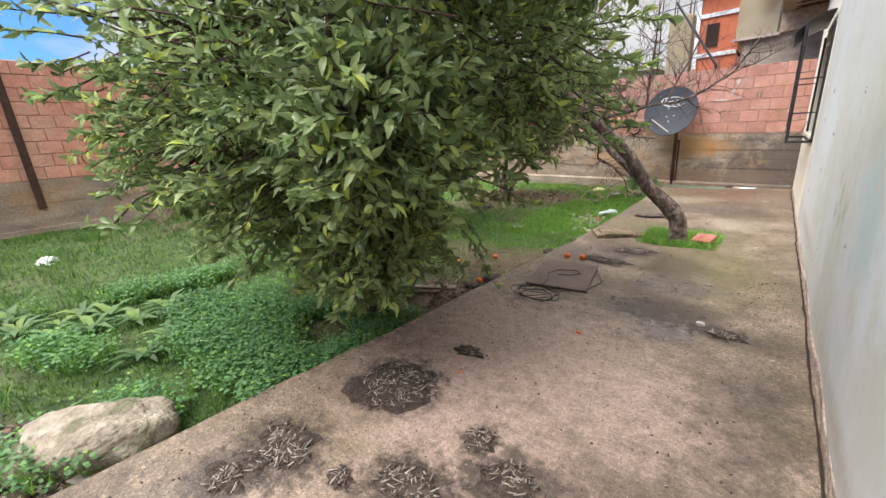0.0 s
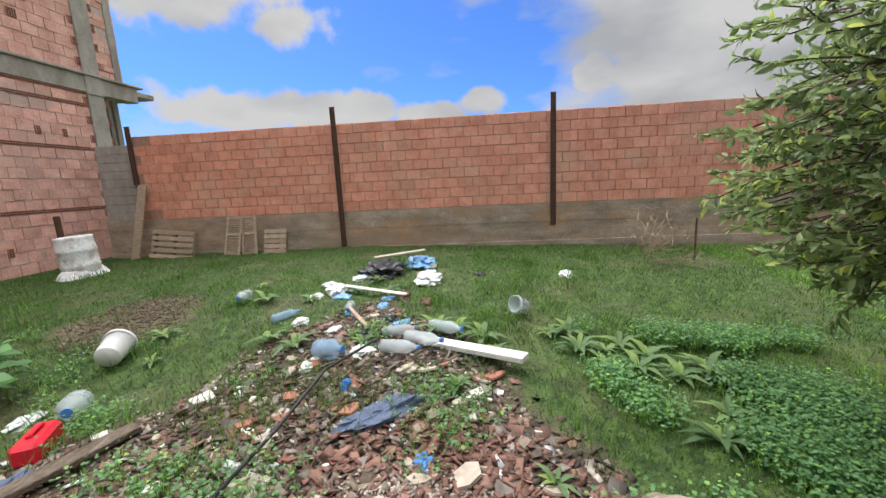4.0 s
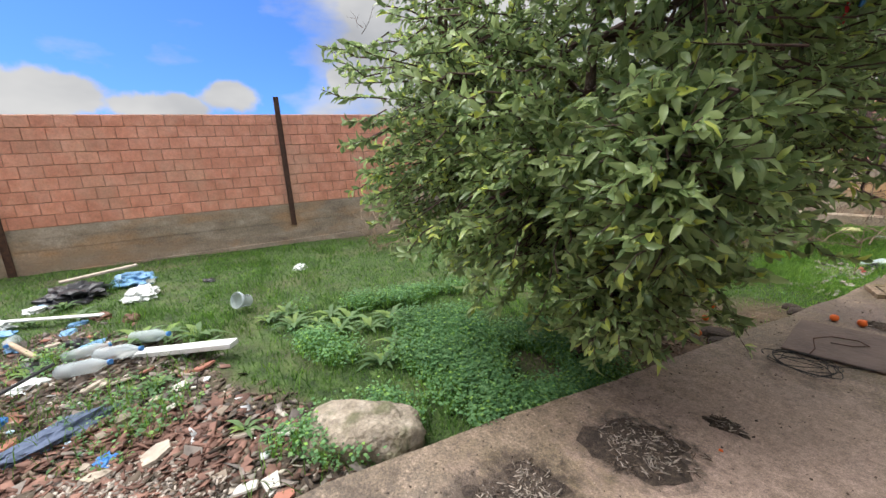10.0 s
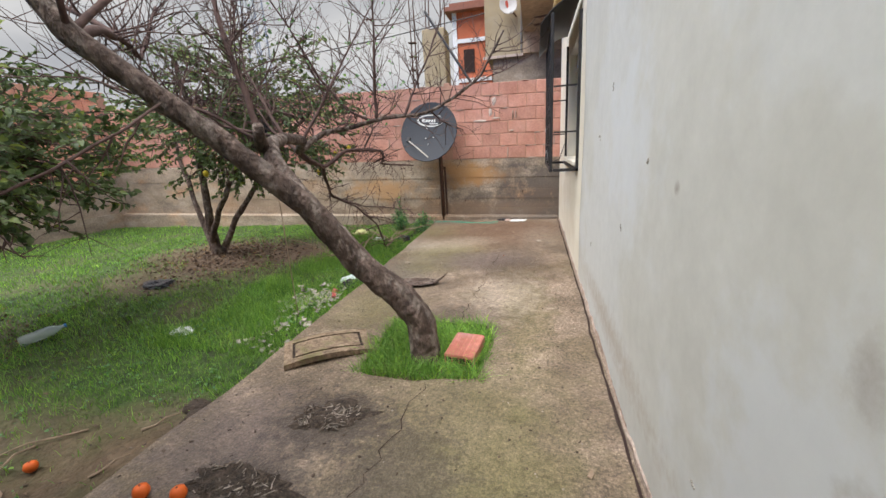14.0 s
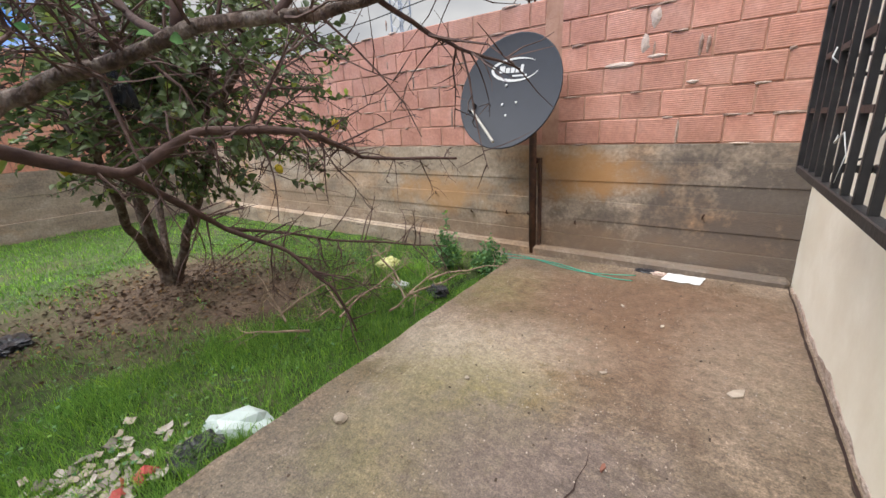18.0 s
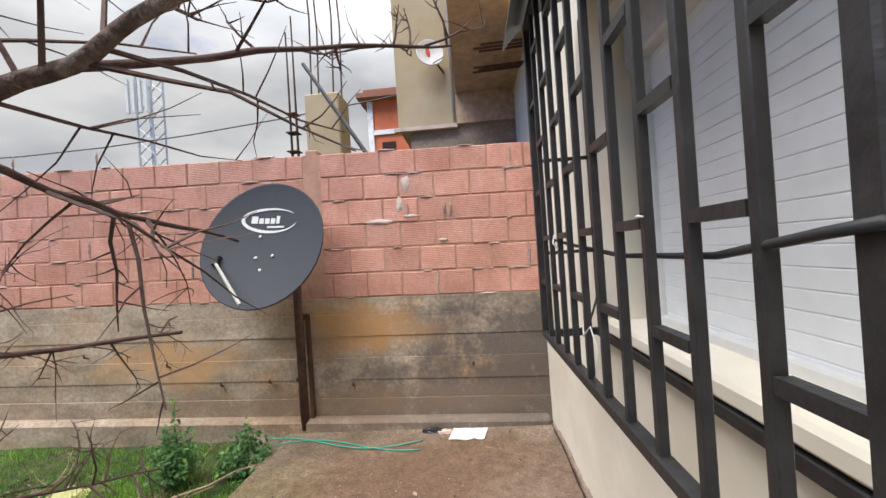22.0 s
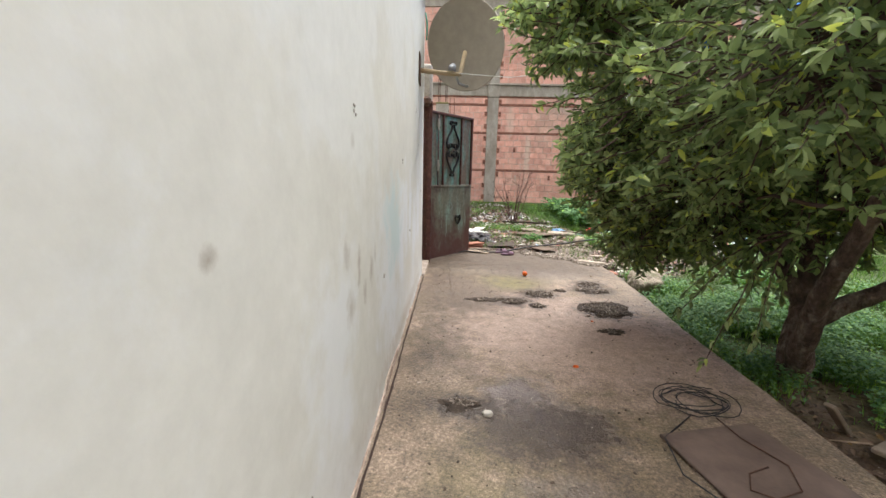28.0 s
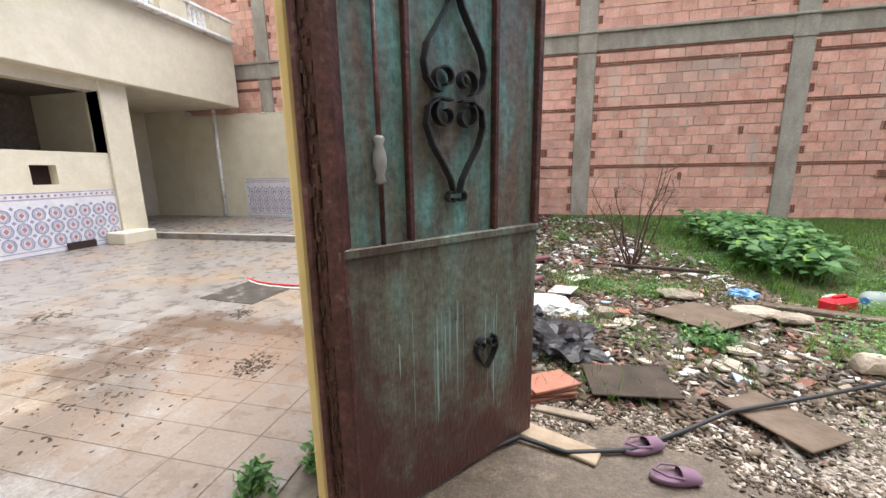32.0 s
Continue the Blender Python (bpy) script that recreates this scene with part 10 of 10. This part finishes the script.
# round the end of the path
for k in range(5):
    solid("terracotta_tile", Build().box(-0.16, 0.16, -0.11, 0.11, 0, 0.018, bevel=0.004), M_TERRA, "red roof tile in a small stack", "tile", m=pose(-0.76 + rnd.uniform(-0.02, 0.02), 1.22, -0.02 + k * 0.021, 4, 0, 25 + rnd.uniform(-8, 8)), group="tile stack")
board("short_board", "pale wooden board beside the gate", (-0.62, 1.62, 0.0), (-1.0, 1.78, 0.0), 0.12, 0.02, M_WOOD)
board("short_board", "grey wooden lath beside the gate", (-0.7, 1.42, 0.0), (-1.02, 1.5, 0.02), 0.06, 0.02, M_GREYWOOD)
for x, y, w, h, rz, lab in ((-1.29, 1.02, 0.26, 0.2, 3, "black ribbed rubber mat on the ground"), (-2.0, 1.28, 0.24, 0.16, -60, "brown board lying at the path end")):
    solid("rubber_mat" if rz == 3 else "brown_board", Build().box(-w, w, -h, h, 0, 0.014, bevel=0.004), M_CHIP_DARK if rz == 3 else sheet.data.materials[0], lab, "mat" if rz == 3 else "board", m=pose(x, y, 0.02, 1, 2, rz))
cable = thing("black_cable", "thick black cable running from the gate foot", "cable")
part("cable", Build().tube([(-0.05, 2.3, 0.015), (-0.3, 2.0, 0.02), (-0.62, 1.72, 0.025), (-0.85, 1.78, 0.02), (-1.15, 1.7, 0.02), (-1.45, 1.5, 0.025), (-1.75, 1.3, 0.05), (-2.3, 1.05, 0.06), (-3.1, 0.72, 0.12)], 0.012, 8), M_RUBBER, cable, smooth=True)
part("cable", Build().tube([(-3.1, 0.72, 0.12), (-3.6, 0.8, 0.16), (-4.24, 0.88, 0.24), (-4.7, 1.2, 0.3)], 0.012, 8), M_RUBBER, cable, smooth=True)
M_CLOG = plain("purple_foam", (0.16, 0.09, 0.135), 0.7)
for x, y, rz in ((-1.22, 1.66, 205), (-1.31, 1.84, 188)):
    t = thing("clog", "worn purple foam clog on the concrete", "shoe", "pair of clogs", pose(x, y, 0.004, 0, 0, rz) @ Matrix.Diagonal((0.85, 0.85, 0.85, 1)))
    part("sole", Build().lathe([(0.125, 0), (0.132, 0.01), (0.13, 0.024), (0.118, 0.03), (0.105, 0.022), (0.02, 0.02)], 22, squash=0.4), M_CLOG, t, "", True)
    b = Build()
    nu, nv = 9, 7
    v = []
    for i in range(nu):
        a = math.pi * i / (nu - 1)
        for k in range(nv):
            e = k / (nv - 1)
            f = 0.02 + 0.105 * math.sin(e * math.pi / 2)
            v.append((f, 0.052 * math.cos(a) * (1 - 0.55 * e ** 3), 0.02 + 0.052 * math.sin(a) * (1 - 0.75 * e ** 2)))
    b.add(v, [(i * nv + k, i * nv + k + 1, (i + 1) * nv + k + 1, (i + 1) * nv + k) for i in range(nu - 1) for k in range(nv - 1)])
    up = part("upper", b, M_CLOG, t, "", True)
    for hx, hy in ((0.05, 0.0), (0.075, 0.018), (0.075, -0.018), (0.095, 0.0)):
        part("vent_hole", Build().lathe([(0.006, 0), (0.005, 0.002)], 7, pose(hx, hy, 0.066 - 2.2 * (hx - 0.03) ** 2 - 9 * hy * hy)), M_HOLE_SHADE, up)
    part("heel_strap", Build().tube([(0.025, -0.05, 0.05), (-0.06, -0.045, 0.06), (-0.115, 0.0, 0.062), (-0.06, 0.045, 0.06), (0.025, 0.05, 0.05)], 0.007, 6), M_CLOG, t, "", True)
ds = thing("slipper", "dark blue slipper on the court tiles", "shoe", m=pose(1.05, 0.3, 0.018, 0, 0, 40))
part("sole", Build().lathe([(0.12, 0), (0.125, 0.012), (0.115, 0.02)], 16, squash=0.42), M_JEANS, ds)
part("strap", Build().tube([(0.03, -0.045, 0.02), (0.04, 0, 0.06), (0.03, 0.045, 0.02)], 0.02, 8), M_JEANS, ds, "", True)
debris("gravel", "pale gravel on the bare patch in the grass", 1500, (-6.8, -4.9, -3.0, -1.4), lambda x, y: max(0.0, 1 - ((x + 5.8) / 0.9) ** 2 - ((y + 2.2) / 0.7) ** 2), (0.01, 0.04), 0.5, M_CHIP_STONE, 0.0)


# ---- things on the path ----
mat = solid("metal_sheet", Build(), None, "muddy flat metal sheet lying on the path", "sheet", m=pose(-1.83, 6.62, 0.012, 0.5, 1.0, 11))
part("sheet", Build().box(-0.28, 0.28, -0.36, 0.36, 0, 0.018, bevel=0.005), material("muddy_sheet", [(0.3, (0.075, 0.052, 0.042)), (0.7, (0.17, 0.12, 0.10))], scale=5, rough=0.5, bump=0.4, bump_scale=30), mat)
part("wire_loop", Build().tube([(-0.12, -0.42, 0.022), (-0.1, -0.25, 0.024), (-0.14, -0.05, 0.026), (-0.05, 0.08, 0.024), (0.1, 0.1, 0.027), (0.16, 0.04, 0.024), (0.08, -0.04, 0.026), (-0.04, -0.06, 0.025)], 0.0035, 5), M_STEEL, mat, "rusty bent wire", True)
coil = thing("wire_coil", "loose tangled coil of black wire", "wire")
for k in range(7):
    cx, cy, r = -1.85 + rnd.uniform(-0.06, 0.06), 6.02 + rnd.uniform(-0.05, 0.05), rnd.uniform(0.1, 0.19)
    part("loop", Build().tube([(cx + r * 1.15 * math.cos(a), cy + r * 0.8 * math.sin(a), 0.01 + 0.02 * k / 7 + 0.035 * abs(math.sin(a + k))) for a in np.linspace(k, k + 6.1, 22)], 0.003, 5), M_RUBBER, coil, smooth=True)
part("tail", Build().tube([(-1.75, 6.15, 0.02), (-1.5, 6.35, 0.02), (-1.45, 6.6, 0.02), (-1.6, 6.9, 0.03)], 0.004, 5), M_RUBBER, coil, smooth=True)
for x, y, z in ((-1.86, 7.2, 0.0), (-2.03, 7.18, 0.0), (-3.13, 7.39, None), (-3.0, 7.0, None), (-3.4, 6.9, None), (-2.85, 6.6, None), (-1.36, 3.15, 0.0)):
    t = thing("orange", "small ripe orange fallen from the tree", "fruit", "fallen oranges", pose(x, y, (ground_z(x, y) if z is None else z), rnd.uniform(0, 50), 0, 0))
    t.matrix_basis = pose(x, y, (ground_z(x, y) + 0.005 if z is None else z))
    part("fruit", Build().lathe([(0.004, 0.001), (0.02, 0.005), (0.031, 0.02), (0.033, 0.033), (0.027, 0.052), (0.012, 0.06), (0.003, 0.0605)], 14), M_ORANGE, t, "", True)
    part("stalk", Build().lathe([(0.004, 0.06), (0.003, 0.065)], 6), M_TWIG, t)
for x, y, s in ((-1.7, 4.72, 0.012), (-1.28, 5.6, 0.02)):
    t = solid("orange_peel", Build().lathe([(s, 0.0), (s * 0.9, s * 0.5), (s * 0.2, s * 0.7)], 8, pose(x, y, 0.001), squash=0.7), M_ORANGE, "small bit of orange peel on the path", "fruit peel")
rough_stone("small white pebble on the damp path", -0.61, 6.19, (0.03, 0.022, 0.02), 0.008, "pebble", M_CERAMIC)
rough_stone("small dark stone on the path", -1.93, 10.5, (0.035, 0.03, 0.02), 0.008, "pebble")
for x, y, mt, lab in ((-0.37, 11.64, M_PALEFLAKE, "beige tile chip on the path"), (-0.8, 10.86, M_TERRA, "red chip on the path"), (-0.95, 11.5, M_PALEFLAKE, "small pale chip on the path"), (-1.57, 11.09, M_PALEFLAKE, "pale wood chip on the path"), (-1.03, 12.4, M_PALEFLAKE, "small pale chip on the path"), (-0.75, 12.2, M_PALEFLAKE, "small pale chip on the path"), (-1.82, 4.92, M_DRY, "pale twig bit on the path"), (-2.25, 3.1, M_DRY, "pale dry chip on the path"), (-0.2, 5.89, M_PALEFLAKE, "pale chip by the wall"), (-0.2, 7.6, M_DRY, "pale chip by the wall")):
    ob = new("chip", shard_mesh("chip", 0.045 if "tile" in lab else 0.019, 0.007, mt, 5))
    tagged(ob, lab, "chip")
    ob.matrix_basis = pose(x, y, 0.003, 0, 0, rnd.uniform(0, 180)) @ Matrix.Diagonal((1.3, 0.7, 1, 1))
door = thing("cabinet_door", "old carved wooden cabinet door lying on the path", "cabinet door", m=pose(-1.85, 8.415, 0.012, 3, 2, 33))
M_OLDPANEL = material("weathered_panel", [(0.25, (0.11, 0.075, 0.05)), (0.5, (0.26, 0.185, 0.125)), (0.75, (0.36, 0.28, 0.20))], scale=16, bump=0.7, bump_scale=40, bump_dist=0.02, tint=(0.13, 0.12, 0.045), tint_scale=8, tint_amount=0.8, tint_from=0.5, tint_to=0.62, grain=0.35)
sag = lambda x: 0.03 * (1 - (x / 0.29) ** 2)


def bowed(x0, x1, y0, y1, z0, z1, steps=10):
    """A strip of the warped board, bowed up in its middle."""
    bb = Build()
    xs = [x0 + (x1 - x0) * k / steps for k in range(steps + 1)]
    v = [(x, y, z + sag(x) + 0.004 * noise.noise((x * 20, y * 20, 1))) for x in xs for y, z in ((y0, z0), (y1, z0), (y1, z1), (y0, z1))]
    f = [(i * 4 + k, i * 4 + (k + 1) % 4, i * 4 + 4 + (k + 1) % 4, i * 4 + 4 + k) for i in range(steps) for k in range(4)]
    return bb.add(v, f + [(3, 2, 1, 0), (steps * 4, steps * 4 + 1, steps * 4 + 2, steps * 4 + 3)])


part("board", bowed(-0.29, 0.29, -0.15, 0.15, -0.012, 0.016), M_OLDPANEL, door)
for x0, x1, y0, y1 in ((-0.29, 0.29, 0.105, 0.15), (-0.29, 0.29, -0.15, -0.10), (-0.29, -0.235, -0.1, 0.105), (0.235, 0.29, -0.1, 0.105)):
    part("moulding", bowed(x0, x1, y0, y1, 0.016, 0.027), M_OLDPANEL, door, "worn moulding with flaking varnish")
part("panel", bowed(-0.215, 0.215, -0.082, 0.087, 0.016, 0.026), M_OLDPANEL, door, "mossy raised panel")
for x0, x1, y0, y1 in ((-0.235, 0.235, -0.1, -0.086), (-0.235, 0.235, 0.09, 0.104), (-0.234, -0.218, -0.085, 0.089), (0.218, 0.234, -0.085, 0.089)):
    part("groove", bowed(x0, x1, y0, y1, 0.016, 0.019), M_DIRT, door, "dark dirty groove")
b = Build()
nu, nv = 12, 6
v = []
for lay in (0, 1):
    for i in range(nu):
        for k in range(nv):
            e, f = i / (nu - 1), k / (nv - 1) - 0.5
            w = 0.28 * math.sin(math.pi * (0.12 + 0.8 * e)) * (1 + 0.35 * noise.noise((e * 7, f, 3)))
            v.append((-1.95 + 0.56 * e + 0.02 * noise.noise((f * 6, e * 3, 1)), 9.70 + 0.14 * e + f * w, 0.006 + 0.05 * f * f + 0.012 * noise.noise((e * 9, f * 6, 0)) + 0.008 * lay))
q = nu * nv
b.add(v, [(i * nv + k, i * nv + k + 1, (i + 1) * nv + k + 1, (i + 1) * nv + k) for i in range(nu - 1) for k in range(nv - 1)] + [(q + i * nv + k, q + (i + 1) * nv + k, q + (i + 1) * nv + k + 1, q + i * nv + k + 1) for i in range(nu - 1) for k in range(nv - 1)])
solid("bark_flake", b, M_BARK, "curled flat flake of dark bark on the path", "bark")
solid("fallen_stick", Build().tube([(-1.42, 9.75, 0.03), (-1.35, 9.85, 0.06), (-1.3, 9.9, 0.1)], [0.012, 0.01, 0.005], 6), M_BARK, "short broken stick on the path", "stick")
hb = thing("hollow_brick", "red hollow brick lying in the tree pit", "brick", m=pose(-0.88, 8.5, 0.0, 4, 0, -8))
part("body", Build().box(-0.1, 0.1, -0.14, 0.14, 0, 0.07, bevel=0.005), M_BRICK_B, hb)
for k in range(4):
    for j in range(4):
        part("rib", Build().box(-0.092 + (k * 4 + j) * 0.0117, -0.085 + (k * 4 + j) * 0.0117, -0.136, 0.136, 0.069, 0.0735), M_BRICK_B, hb)
    # Near-black plates on the end face stand for the shade in the channels.
    part("hollow", Build().box(-0.085 + k * 0.045, -0.05 + k * 0.045, -0.142, -0.135, 0.015, 0.055), M_HOLE_SHADE, hb, "near-black plate for a shaded open channel end")
rope = solid("hanging_rope", Build().tube([(-2.3, 8.75, 1.36), (-2.33, 8.8, 0.9), (-2.36, 8.84, 0.4), (-2.4, 8.9, 0.02)], 0.004, 5), M_DRY, "thin cord hanging from the bare tree", "cord")
M_CARD = material("drab_card", [(0.3, (0.24, 0.205, 0.175)), (0.7, (0.43, 0.385, 0.345))], scale=20, rough=0.85, bump=0.3, spread=0.3)
# peeling cards and plaster flakes at the path edge
for k in range(210):
    x, y = (rnd.gauss(-2.72, 0.15), rnd.gauss(9.68, 0.17)) if k < 165 else (rnd.uniform(-3.0, -2.45), rnd.uniform(8.6, 9.4))
    if x > edge_x(y) - 0.03:
        x = edge_x(y) - 0.08
    w, h, turn = rnd.uniform(0.012, 0.042), rnd.uniform(0.009, 0.024), rnd.uniform(0.1, 0.7)
    v = []
    for i in range(5):
        e = i / 2 - 1
        for f in (-1, 1):
            v.append((w * e * (1 + 0.15 * rnd.uniform(-1, 1)), h * f * (1 - 0.3 * abs(e) * rnd.random()), turn * w * e * e * 0.7 + 0.006 * f * turn))
    v += [(p[0], p[1], p[2] + 0.003) for p in v]
    q = [(2 * i, 2 * i + 1, 2 * i + 3, 2 * i + 2) for i in range(4)]
    rim = [0, 1, 3, 5, 7, 9, 8, 6, 4, 2]
    fc = [c[::-1] for c in q] + [tuple(10 + i for i in c) for c in q] + [(rim[i], rim[(i + 1) % 10], 10 + rim[(i + 1) % 10], 10 + rim[i]) for i in range(10)]
    ob = new("card_flake", Build().add(v, fc).mesh("card_flake", M_CARD if k % 4 else M_PALEFLAKE))
    tagged(ob, "curled peeling flake of drab card beside the path", "flake", "card flakes by the path")
    ob.matrix_basis = at(x, y, rnd.gauss(0, 13), rnd.gauss(0, 13), rnd.uniform(0, 180), 0.012 + 0.025 * rnd.random())
for x, y, s in ((-2.62, 6.6, 0.12), (-2.75, 6.75, 0.14), (-2.6, 6.95, 0.1), (-2.85, 6.45, 0.1), (-2.5, 7.9, 0.12), (-2.62, 8.0, 0.09)):
    rough_stone("dark broken slab piece beside the path", x, y, (s, s * 0.7, s * 0.4), ground_z(x, y) + 0.02, "slab_piece", M_DIRT, rz=rnd.uniform(0, 90))
# fallen branches under the lemon tree and beside the path
for k in range(16):
    a = Vector((rnd.uniform(-4.0, -2.5), rnd.uniform(10.9, 12.6), 0.0))
    a.z = ground_z(a.x, a.y) + 0.05
    d = Vector((rnd.gauss(0, 0.4), rnd.gauss(0.3, 0.4), rnd.uniform(0, 0.18)))
    t = thing("fallen_branch", "dry grey fallen branch on the ground", "branch", "fallen branches")
    q = bend(a, a + d, 4, 0.03, 0.03)
    part("stick", Build().tube(q, taper(0.012, 0.004, 5), 5), M_DRY, t)
    b = Build()
    sprout(b, q, 6, 0.3, 0.004, 0.2, 1, 0.1)
    part("twigwork", b, M_DRY, t)["kind"] = "stuff"
for k in range(10):
    x, y = rnd.uniform(-3.4, -2.7), rnd.uniform(5.6, 7.9)
    q = bend((x, y, ground_z(x, y) + 0.01), (x + rnd.uniform(-0.3, 0.3), y + rnd.uniform(-0.3, 0.3), ground_z(x, y) + 0.03), 3, 0.01, 0.02)
    solid("dry_stick", Build().tube(q, taper(0.008, 0.004, 4), 5), M_DRY, "dry stick lying on bare soil", "stick", group="dry sticks")
